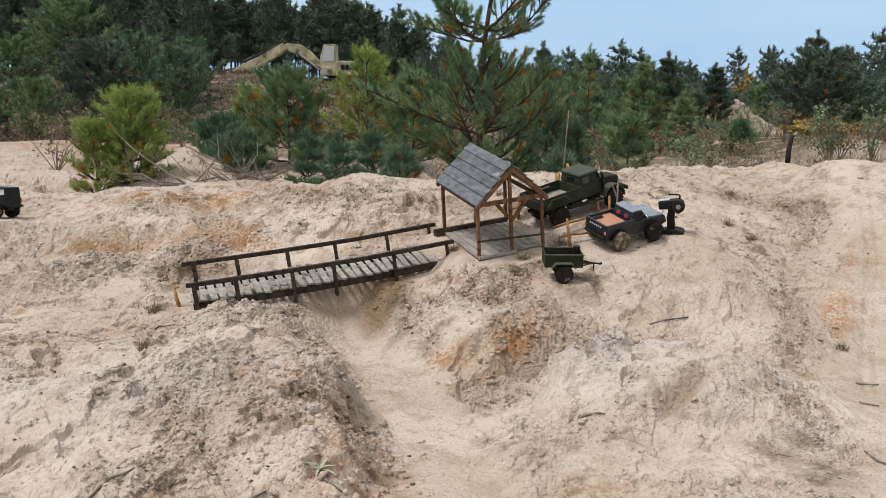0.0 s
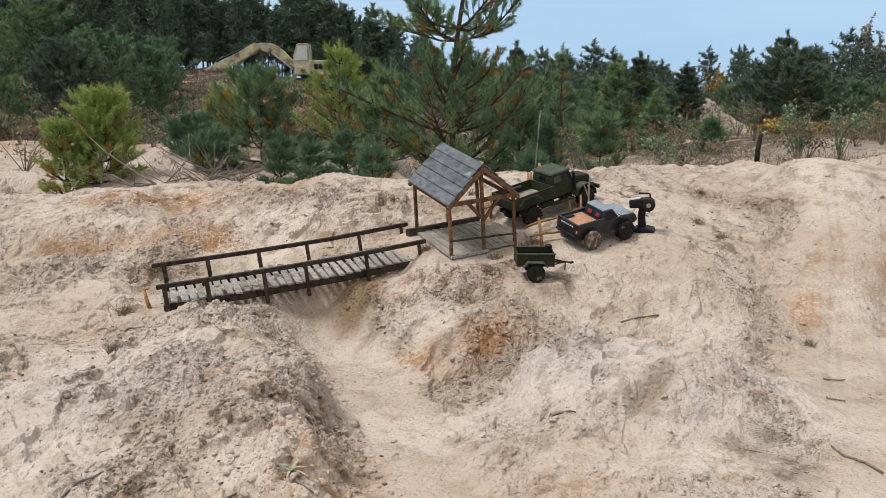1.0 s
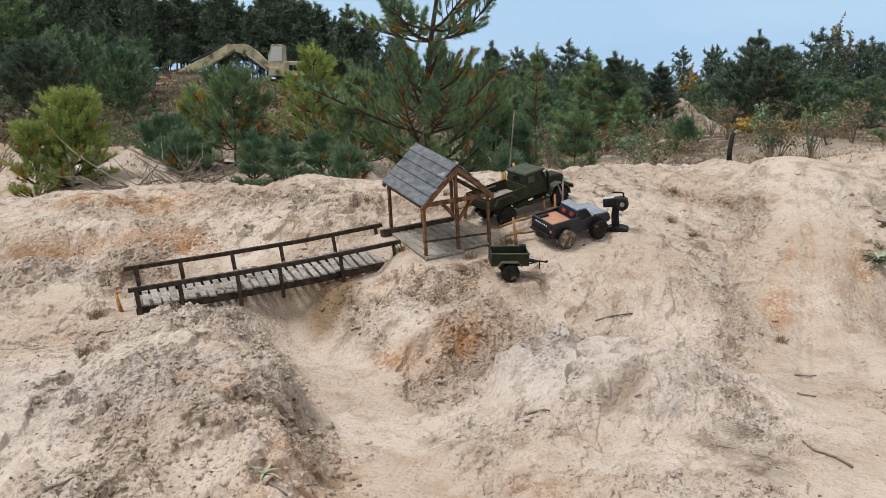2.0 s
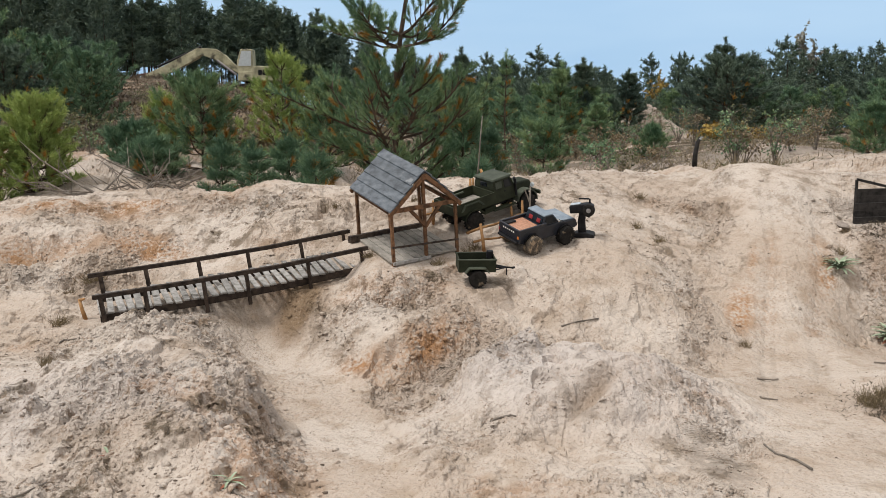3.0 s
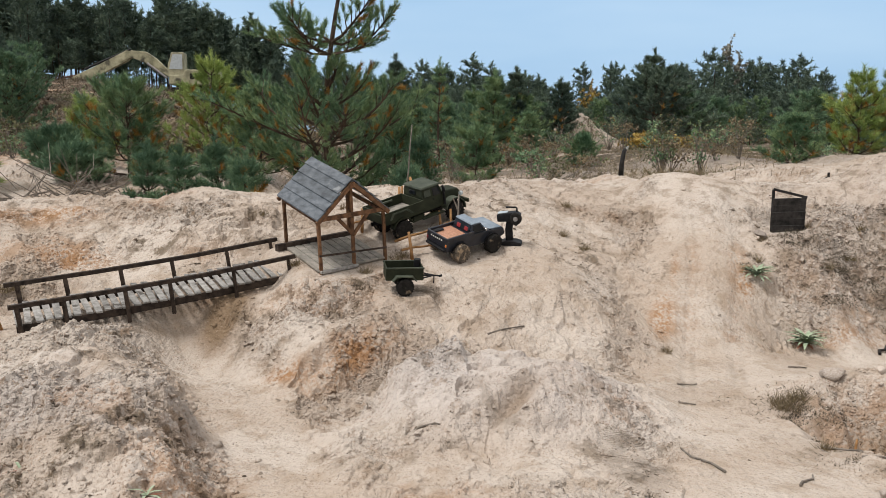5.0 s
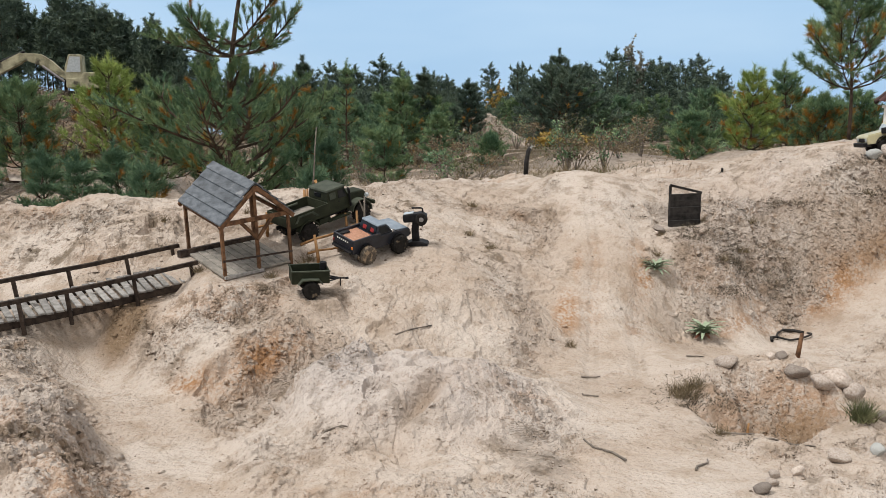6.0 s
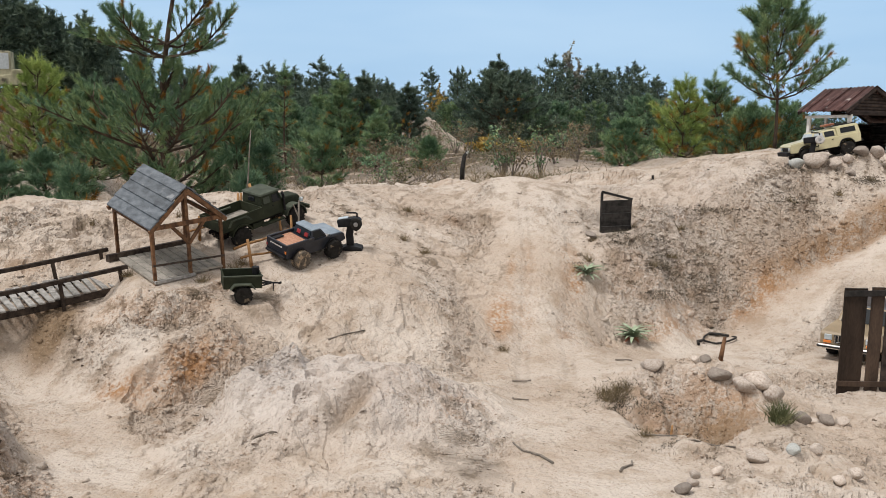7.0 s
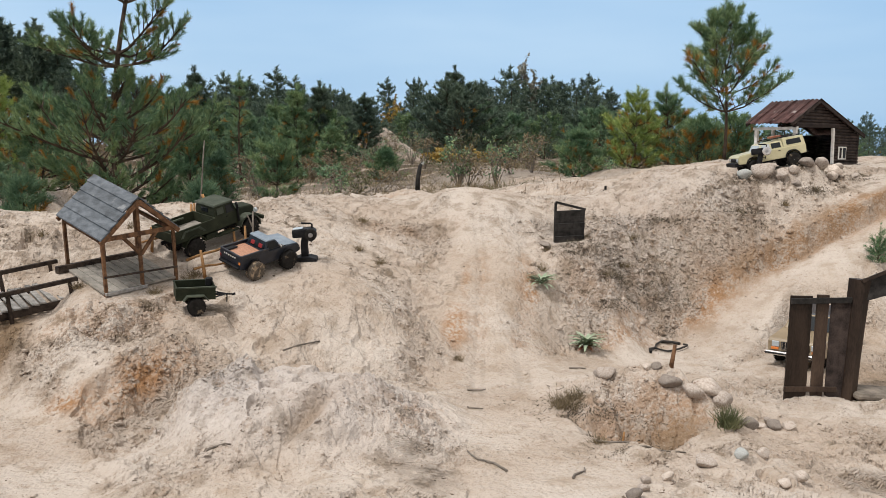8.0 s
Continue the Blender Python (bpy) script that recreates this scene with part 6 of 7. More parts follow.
def saloon(m):
    """Boxy beige saloon with square lamps."""
    t = placed("saloon_car", "boxy beige model saloon with chrome bumper", "model car", m)
    body = part("body", slab(B(), [(-0.330, 0.075), (-0.255, 0.060), (-0.240, 0.095), (-0.215, 0.112), (-0.175, 0.112), (-0.150, 0.095), (-0.140, 0.058), (0.140, 0.058), (0.150, 0.095), (0.175, 0.112), (0.215, 0.112), (0.240, 0.095), (0.255, 0.060), (0.330, 0.072), (0.332, 0.128), (0.322, 0.140), (0.120, 0.152), (-0.200, 0.154), (-0.332, 0.146)], 0.262, bevel=0.006), SANDY_PAINT, t)
    cab = part("cabin", slab(B(), [(-0.235, 0.150), (0.135, 0.148), (0.070, 0.222), (-0.165, 0.224)], 0.245, bevel=0.008, pinch=(1, 1, 0.86, 0.86)), SANDY_PAINT, t)
    part("roof", slab(B(), [(-0.168, 0.222), (0.072, 0.220), (0.064, 0.229), (-0.160, 0.231)], 0.214, bevel=0.003), NAVY, cab, "dark blue-black roof")
    part("windscreen", slab(B(), [(0.128, 0.155), (0.133, 0.155), (0.079, 0.215), (0.074, 0.215)], 0.200), DARK_GLASS, cab)
    for s in (-1, 1):
        side_plate([(0.0, 0.158), (0.105, 0.158), (0.062, 0.213), (0.0, 0.214)], 0.149, 0.1225, 0.223, 0.1054, s, DARK_GLASS, cab)
        side_plate([(-0.185, 0.158), (-0.012, 0.158), (-0.012, 0.214), (-0.15, 0.214)], 0.149, 0.1225, 0.223, 0.1054, s, DARK_GLASS, cab)
        box_part("headlight", (0.006, 0.036, 0.028), (0.333, s * 0.093, 0.116), SCREEN, body)
        box_part("indicator", (0.006, 0.036, 0.012), (0.333, s * 0.096, 0.094), AMBER, body, bevel=0.001)
    g = box_part("grille", (0.006, 0.135, 0.040), (0.333, 0, 0.110), BLACK_PLASTIC, body)
    for j in range(9):
        box_part("grille_bar", (0.004, 0.003, 0.036), (0.337, -0.060 + 0.015 * j, 0.110), CHROME, g, bevel=0.0)
    part("grille_sash", tube(B(), [(0.339, -0.055, 0.094), (0.339, 0.055, 0.126)], 0.002, 5), CHROME, g)
    box_part("chrome_bumper", (0.026, 0.275, 0.020), (0.344, 0, 0.074), CHROME, t, bevel=0.005)
    box_part("bumper_strip", (0.008, 0.276, 0.008), (0.356, 0, 0.074), BLACK_PLASTIC, t)
    for x in (-0.195, 0.195):
        for s in (-1, 1):
            wheel(t, x, s * 0.112, 0.056, 0.040, RUBBER, GREY_METAL)
    return t


def jeep(m):
    t = placed("black_off_roader", "black boxy model off-roader with white wheels", "model car", m)
    box_part("chassis", (0.36, 0.09, 0.03), (0.0, 0, 0.068), BLACK_PLASTIC, t)
    body = part("body", slab(B(), [(-0.20, 0.080), (0.20, 0.080), (0.20, 0.135), (0.085, 0.142), (-0.20, 0.142)], 0.180, bevel=0.004), BLACK_PLASTIC, t)
    cab = part("cabin", slab(B(), [(-0.198, 0.140), (0.085, 0.140), (0.060, 0.208), (-0.194, 0.208)], 0.172, bevel=0.006, pinch=(1, 1, 0.9, 0.9)), BLACK_PLASTIC, t)
    for s in (-1, 1):
        for a, b in ((-0.18, -0.10), (-0.09, -0.015), (-0.005, 0.055)):
            side_plate([(a, 0.158), (b, 0.158), (b - 0.008, 0.194), (a + 0.004, 0.194)], 0.140, 0.086, 0.208, 0.0774, s, SCREEN, cab)
        part("rack_rail", tube(B(), [(-0.19, s * 0.065, 0.216), (0.05, s * 0.065, 0.216)], 0.003, 6), GREY_METAL, cab)
        for x in (-0.125, 0.125):
            part("mudguard", arch(B(), x, s * 0.098, 0.054, 0.018, 0.055, 0.005, 5, 175), BLACK_PLASTIC, t)
            wheel(t, x, s * 0.100, 0.050, 0.036, RUBBER, WHITE_PAINT)
    box_part("tail_lamp", (0.004, 0.014, 0.024), (-0.202, -0.078, 0.115), RED_GLOSS, body)
    box_part("bumper", (0.016, 0.17, 0.016), (-0.210, 0, 0.082), BLACK_PLASTIC, t)
    return t


def resting(k, dz=0.0, size=1.0):
    """The pose of a thing on the pad k."""
    x, y, z, az, pitch, roll = PADS[k][:6]
    return pose(x, y, z + dz, roll, -pitch, az) @ Matrix.Scale(size, 4)


army_truck(resting(1))
pickup(resting(2, -0.003, 0.92))
trailer(resting(3))
handset(resting(4), "black pistol-grip radio handset standing in the sand")
estate_car(resting(5, 0, 0.97))
handset(pose(4.80, 4.925, ground_z(4.80, 4.925) + 0.004, 0, 0, -38) @ Matrix.Scale(0.98, 4), "black and silver radio handset leaning by a cream car", CHROME)
saloon(resting(7, 0, 1.16))
jeep(resting(8, 0, 0.88))


# ---- boards, fences and the shed ----
def on_ground(x, y, dz=0.0):
    return Vector((x, y, ground_z(x, y) + dz))


def board_screen():
    """A little screen of overlapped tarred boards with one slanting top."""
    a, b = Vector((3.033, 4.86, 0.907)), Vector((3.245, 4.85, 0.915))
    root = thing("board_screen", "small screen of black tarred boards standing on the bank", "fence panel", a)
    ex = b - a
    for u, h in ((0.02, 0.262), (0.98, 0.205)):
        part("upright", beam(B(), ex * u + Vector((0.0, 0.012, -0.04)), ex * u + Vector((0.0, 0.012, h)), 0.016, 0.014, ex), WOOD_BLACK, root)
    for k in range(5):
        z = 0.012 + 0.043 * k
        part("board", beam(B(), ex * -0.02 + Vector((0, 0.004 * (k % 2), z)), ex * 1.02 + Vector((0, 0.004 * (k % 2) - 0.002, z - 0.002)), 0.009, 0.046, (0, -0.12, 1)), WOOD_BLACK, root)
    part("top_board", beam(B(), ex * -0.03 + Vector((0, -0.006, 0.266)), ex * 1.03 + Vector((0, -0.006, 0.206)), 0.010, 0.016), WOOD_BLACK, root)


def plank_gate():
    """Tall dark planks nailed to two cross bars, at a stout post."""
    o = Vector((3.305, 3.005, 0.30))
    ex = Vector((0.335, -0.105, 0.0))
    at = lambda u, w, d=0.0: ex * u + Vector((-0.3 * d, -0.95 * d, w)) + Vector((0.02 * w, 0, 0))
    root = thing("plank_gate", "tall dark brown plank gate with two cross bars", "gate", o)
    for u0, u1, top in ((0.0, 0.33, 0.52), (0.385, 0.57, 0.525), (0.60, 0.985, 0.50)):
        a, b = u0 + 0.004, u1 - 0.004
        part("plank", beam(B(), at((a + b) / 2, -0.035), at((a + b) / 2, top), 0.345 * (b - a), 0.014, ex.cross(Vector((0, 0, 1))), 0.002), PLATE_BROWN if u0 < 0.5 else LOG_DARK, root)
    part("cross_bar", beam(B(), at(0.0, 0.495, 0.014), at(0.88, 0.500, 0.014), 0.012, 0.028), WOOD_BLACK, root)
    part("cross_bar", beam(B(), at(-0.02, 0.055, 0.014), at(0.75, 0.05, 0.014), 0.012, 0.026), PLATE_BROWN, root)
    post = thing("gate_post", "stout dark weathered gate post with a slanting cap board", "post", o + ex * 0.86)
    part("post_body", tube(B(), [(0.03, 0.0, -0.06), (0.045, 0.0, 0.2), (0.06, 0.0, 0.42), (0.075, 0.0, 0.60)], [0.046, 0.046, 0.050, 0.054], 7), PLATE_BROWN, post)
    part("cap_board", beam(B(), (0.06, -0.01, 0.585), (0.52, -0.20, 0.80), 0.09, 0.018, (0, 0.3, 1)), PLATE_BROWN, post)
    part("fascia_board", beam(B(), (0.07, -0.03, 0.55), (0.54, -0.22, 0.70), 0.014, 0.11, (0, 0.1, 1)), WOOD_BLACK, post)
    sl = thing("stone_slab", "flat dusty brown stone slab with a dark edge", "stone", o + ex * 1.30 + Vector((0, -0.06, 0)))
    part("slab", block(B(), (0.46, 0.20, 0.035), pose(0.12, 0.04, 0.012, 2, 4, -20), 0.012), SLAB, sl)


def log_shed():
    """An open-sided log shed with a rusty iron roof."""
    o = Vector((5.536, 5.40, 1.428))
    ex, ey = Vector((0.875, 0.165, 0.0)), Vector((0.02, 0.49, 0.0))
    at = lambda u, v, w: ex * u + ey * v + Vector((0, 0, w))
    root = thing("log_shed", "open-sided dark log shed with a rusty corrugated iron roof", "shed", o)
    eave_l, apex_z, eave_r, ua = 0.36, 0.515, 0.262, 0.33
    # right-hand log wall and log gable
    n = 10
    for k in range(13):
        z = 0.012 + k * 0.0255
        part("log", tube(B(), [at(0.62, 0, z), at(min(1.0, 1.0 - 0.67 * (z - eave_r) / (apex_z - eave_r)), 0, z)], 0.0135, 7), LOG_DARK, root)
    for k in range(n):
        z = 0.012 + k * 0.0255
        part("log", tube(B(), [at(1.0, -0.03, z + 0.012), at(1.0, 1.0, z + 0.012)], 0.0135, 7), LOG_DARK, root)
        part("log", tube(B(), [at(0.42, 1.0, z), at(1.0, 1.0, z)], 0.0135, 7), LOG_DARK, root)
    for k in range(7):
        z = 0.338 + k * 0.0265
        f = (z - eave_l) / (apex_z - eave_l)
        left = 0.03 if z < eave_l else 0.03 + (ua - 0.03) * f
        right = 1.0 - (1.0 - ua) * max(0.0, (z - eave_r) / (apex_z - eave_r))
        if right - left > 0.08:
            for v, side in ((0.0, left), (1.0, max(left, 0.38) if z < eave_l else left)):
                part("log", tube(B(), [at(side, v, z), at(right, v, z)], 0.0135, 7), LOG_DARK, root)
    for u, v, lean in ((0.03, 0.0, 0.0), (0.03, 0.97, 0.0), (0.575, -0.02, -0.03), (0.28, 0.97, 0.0)):
        part("post", beam(B(), at(u - lean, v, -0.03), at(u - lean * 0.6, v, 0.30 if u < 0.1 else 0.32), 0.032 if u < 0.1 else 0.022, 0.022, ex), WHITE_PAINT, root, "flaking white post")
    part("lintel", beam(B(), at(0.0, -0.02, 0.318), at(0.66, -0.02, 0.326), 0.024, 0.026), LOG_DARK, root)
    part("wall_plate", beam(B(), at(0.03, -0.05, 0.30), at(0.03, 1.05, 0.30), 0.024, 0.024), WHITE_PAINT, root)
    part("floor_slab", beam(B(), at(0.5, -0.02, 0.0), at(0.5, 1.02, 0.0), 0.78, 0.02), LOG_DARK, root)
    part("back_board", beam(B(), at(0.20, 0.95, 0.02), at(0.20, 0.95, 0.12), 0.22, 0.012, ey), WHITE_PAINT, root, "pale board at the back")
    win = part("window", beam(B(), at(0.75, -0.022, 0.055), at(0.75, -0.022, 0.145), 0.085, 0.008, ey), DARK_GLASS, root, "small window with a pale frame")
    for a, b in (((0.695, 0.05), (0.695, 0.15)), ((0.805, 0.05), (0.805, 0.15)), ((0.69, 0.05), (0.81, 0.05)), ((0.69, 0.15), (0.81, 0.15)), ((0.75, 0.05), (0.75, 0.15))):
        part("window_frame", beam(B(), at(a[0], -0.032, a[1]), at(b[0], -0.032, b[1]), 0.010, 0.010, ey), WHITE_PAINT, win)
    # corrugated roof sheets
    for side, u0, z0 in ((0, -0.06, eave_l - 0.035), (1, 1.06, eave_r - 0.02)):
        for k in range(6):
            v0, v1 = -0.10 + 1.2 * k / 6, -0.10 + 1.2 * (k + 1) / 6 + 0.02
            rows, cols = 2, 8
            vs, fs = [], []
            for i in range(rows):
                for j in range(cols + 1):
                    v = v0 + (v1 - v0) * j / cols
                    bumpy = 0.006 * math.cos(2 * math.pi * 2 * j / cols) + 0.004 * (k % 2)
                    u, z = (u0, z0) if i == 0 else (ua, apex_z + 0.012)
                    vs.append(at(u, v, z + bumpy + 0.018))
            top = len(vs)
            vs += [p + Vector((0, 0, -0.005)) for p in vs]
            for j in range(cols):
                a, b, c, d = j, j + 1, cols + 2 + j, cols + 1 + j
                fs += [(a, b, c, d), (top + d, top + c, top + b, top + a), (a, top + a, top + b, b), (d, c, top + c, top + d)]
            sheet("roof_sheet", [tuple(p) for p in vs], fs, RUSTY_IRON, root)
    for v in (-0.08, 1.08):
        part("barge_board", beam(B(), at(1.07, v, eave_r - 0.015), at(ua, v, apex_z + 0.012), 0.014, 0.028), LOG_DARK, root)
        part("barge_board", beam(B(), at(-0.07, v, eave_l - 0.03), at(ua, v, apex_z + 0.012), 0.014, 0.028), LOG_DARK, root)


board_screen()
plank_gate()
log_shed()


def stick(root_name, label, pts, r, mat=None, category="stick", group=""):
    p0 = Vector(pts[0])
    root = thing(root_name, label, category, p0, group)
    pts = [Vector(p) - p0 for p in pts]
    n = len(pts) - 1
    part("stem", tube(B(), pts, [r * (1 - 0.35 * k / n) for k in range(n + 1)], 7), mat or STICK, root, smooth=True)
    return root


# branch fence round the shelter: stakes and thin rails
def stake(x, y, h, lean=(0, 0), r=0.011, label="short peeled branch fence stake", mat=None):
    b = on_ground(x, y, -0.03)
    return stick("fence_stake", label, [b, b + Vector((lean[0] * 0.5 + 0.004, lean[1] * 0.5, h * 0.5)), b + Vector((lean[0], lean[1], h + 0.03))], r, mat, "fence stake", "branch fence")


def rail(a, b, sag=0.01, r=0.006):
    a, b = Vector(a), Vector(b)
    m = (a + b) / 2 + Vector((0.004, 0, -sag))
    return stick("fence_rail", "thin peeled branch rail between stakes", [a, a.lerp(m, 0.5) + Vector((0, 0.006, 0.004)), m, m.lerp(b, 0.5) + Vector((0, -0.005, -0.003)), b], r, None, "fence rail", "branch fence")


stake(0.690, 4.40, 0.145, (-0.022, 0.0))
stake(0.905, 4.78, 0.09, (-0.01, 0.0), 0.010)
stake(0.955, 4.74, 0.11, (0.0, 0.0), 0.010)
stake(1.005, 4.72, 0.08, (0.004, 0.0), 0.010)
fork = stake(0.99, 4.74, 0.19, (0.012, 0.0), 0.007, "forked thin branch stake", TWIG)
part("fork_tine", tube(B(), [(0.008, 0, 0.13), (-0.022, 0, 0.20)], [0.006, 0.003], 6), TWIG, fork)
stake(0.455, 4.86, 0.13, (0, 0), 0.010)
stake(0.69, 5.04, 0.125, (0.004, 0.0), 0.012)
stake(0.705, 5.07, 0.12, (0.01, 0.0), 0.010)
lean_stake = stake(0.83, 5.10, 0.16, (-0.06, 0.03), 0.013)
rail((0.60, 4.44, 0.915), (0.93, 4.66, 0.995), 0.006, 0.008)
rail((0.63, 4.38, 0.875), (0.88, 4.50, 0.905), 0.004, 0.007)
rail((0.40, 4.80, 1.02), (0.80, 5.10, 1.10), 0.008, 0.006)
rail((0.40, 4.82, 0.975), (0.78, 5.09, 1.045), 0.01, 0.006)
tall = on_ground(0.80, 5.55, -0.03)
stick("bare_sapling", "thin bare leaning sapling stem behind the fence", [tall, tall + Vector((0.02, 0.02, 0.15)), tall + Vector((0.03, 0.03, 0.30)), tall + Vector((0.045, 0.05, 0.45))], 0.0055, TWIG, "sapling")
sl = on_ground(-1.235, 3.93, -0.02)
stick("bridge_stake", "short orange-brown branch stake by the bridge", [sl, sl + Vector((-0.018, 0, 0.06)), sl + Vector((-0.03, 0, 0.115))], 0.011, STICK, "stake")
part("stub", tube(B(), [(-0.028, 0, 0.11), (-0.005, -0.005, 0.117)], [0.008, 0.005], 6), STICK, bpy.data.objects["bridge_stake"])

# charred stump post on the crest
b = on_ground(2.70, 6.62, -0.03)
stump = stick("charred_post", "charred black post with a pale split top", [b, b + Vector((0.004, 0, 0.12)), b + Vector((0.02, 0, 0.22)), b + Vector((0.045, 0, 0.255))], 0.022, WOOD_BLACK, "post")
part("split_top", tube(B(), [(0.034, -0.008, 0.240), (0.052, -0.012, 0.260)], [0.012, 0.006], 6), STONE_GREY, stump, "pale split wood")
b = on_ground(3.80, 5.55, 0.0)
scrap = thing("tarred_offcut", "triangular black offcut board lying on the crest", "board", b)
part("offcut", slab(B(), [(-0.09, -0.01), (0.05, -0.01), (0.05, 0.055), (0.01, 0.03)], 0.02, pose(0, 0, 0, 0, 0, -25)), WOOD_BLACK, scrap)
part("peg", tube(B(), [(0.045, -0.01, -0.02), (0.045, -0.01, 0.075)], 0.009, 6), WOOD_BLACK, scrap)

# stake, rope loop and sticks in front
b = on_ground(2.56, 2.925, -0.03)
stick("square_peg", "short grey-brown wooden peg in the pit's rim", [b, b + Vector((0.012, 0, 0.07)), b + Vector((0.022, 0, 0.13))], 0.012, WOOD_POST, "peg")
b = on_ground(2.02, 2.48, -0.02)
stick("thin_peg", "thin twig peg stuck in the pit's floor", [b, b + Vector((0.0, 0, 0.03)), b + Vector((0.004, 0, 0.065))], 0.006, STICK, "peg")
lx, ly = 3.47, 4.16
lz = ground_z(lx, ly)
loop = thing("rope_loop", "dark rope loop lying on the sand track", "rope", (lx, ly, lz))


def laid(u, v, up=0.008):
    return (u, v, ground_z(lx + u, ly + v) - lz + up)


ring = [laid(0.115 * math.cos(a) - 0.02 * math.sin(2 * a), 0.085 * math.sin(a) + 0.02 * math.cos(a), 0.008 + 0.01 * abs(math.sin(1.5 * a))) for a in [0.3 + 5.9 * k / 18 for k in range(19)]]
part("strand", tube(B(), ring, 0.006, 6), WOOD_BLACK, loop)
part("rope_end", tube(B(), [ring[0], laid(0.12, 0.05), laid(0.08, 0.09), laid(0.01, 0.10)], 0.008, 6), WOOD_BLACK, loop)
part("rope_tail", tube(B(), [ring[9], laid(-0.17, -0.04), laid(-0.20, -0.09)], 0.009, 6), WOOD_BLACK, loop)
rnd = random.Random(77)
# x, y, length, azimuth
for k, (x, y, ln, az) in enumerate(((1.44, 2.32, 0.26, 100), (1.98, 2.40, 0.24, -8), (1.90, 2.52, 0.14, -30), (1.62, 2.18, 0.14, 40), (-0.62, 2.05, 0.16, 35), (-1.0, 2.12, 0.2, 50), (0.95, 3.68, 0.20, 22), (-1.25, 3.55, 0.08, 10), (1.60, 3.05, 0.07, -20), (1.74, 3.36, 0.10, -5), (0.45, 2.72, 0.12, -10), (2.9, 3.55, 0.16, 4), (2.45, 3.62, 0.10, 10), (-0.38, 2.20, 0.10, -35))):
    p = [on_ground(x + ln * f * math.cos(radians(az)) + 0.012 * math.sin(7 * f + k), y + ln * f * math.sin(radians(az)), 0.006) for f in (0, 0.33, 0.66, 1)]
    stick("fallen_twig", "thin dry fallen twig lying on the sand", p, 0.0045, TWIG, "twig", "fallen twigs")

# stones: x, y, width
ROCKS = [rock_mesh("stone", STONE, k) for k in range(4)] + [rock_mesh("stone", STONE_GREY, 9)]


def stones(rows, label, group, sink=0.22, grey=()):
    for k, (x, y, w) in enumerate(rows):
        me = ROCKS[4] if k in grey else ROCKS[k % 4]
        ob = new("stone", me)
        rr = random.Random(k + len(rows))
        s = (w * rr.uniform(0.9, 1.1), w * rr.uniform(0.75, 1.0), w * rr.uniform(0.75, 1.05))
        ob.matrix_world = Matrix.LocRotScale((x, y, ground_z(x, y) + s[2] * (0.36 - sink)), Euler((rr.uniform(-0.2, 0.2), rr.uniform(-0.2, 0.2), rr.uniform(0, 6.28))), s)
        tagged(ob, label if k not in grey else "rounded grey granite stone in the sand", "stone", group)


stones([(2.53, 2.88, 0.115), (2.60, 2.81, 0.115), (2.70, 2.83, 0.16), (2.72, 2.76, 0.12), (2.28, 3.01, 0.095), (2.45, 2.95, 0.045), (2.50, 2.95, 0.06), (2.25, 3.04, 0.05)], "pinkish field stone bedded in the pit's rim", "rim stones", 0.16)
stones([(2.14, 2.14, 0.085), (2.31, 2.15, 0.056), (2.44, 2.18, 0.052), (1.83, 2.06, 0.046), (1.79, 2.01, 0.045), (1.93, 2.07, 0.05), (2.02, 1.99, 0.032), (2.38, 1.93, 0.06), (2.28, 1.90, 0.05), (1.72, 1.96, 0.06)], "rounded reddish stone lying on sand", "loose stones", 0.10, (1,))
stones([(2.89, 2.69, 0.062), (2.93, 2.65, 0.078), (2.99, 2.63, 0.07), (2.60, 2.45, 0.10), (2.87, 2.74, 0.055), (2.95, 2.72, 0.05)], "pale field stone beside a grass clump", "stones by the grass", 0.10)
stones([(4.775, 4.865, 0.19), (4.61, 4.885, 0.125), (4.92, 4.845, 0.12), (5.02, 4.82, 0.10), (5.12, 4.81, 0.13), (5.22, 4.77, 0.12), (5.42, 4.82, 0.13), (5.36, 4.78, 0.10), (5.00, 4.78, 0.09), (5.52, 4.90, 0.10), (5.60, 4.80, 0.08), (4.86, 4.80, 0.07)], "large rounded stone on the bank below the shed", "bank stones", 0.08, (1,))
stones([(2.905, 4.77, 0.085), (2.86, 4.72, 0.04)], "stone wedged at the foot of the boards", "board stones", 0.15)


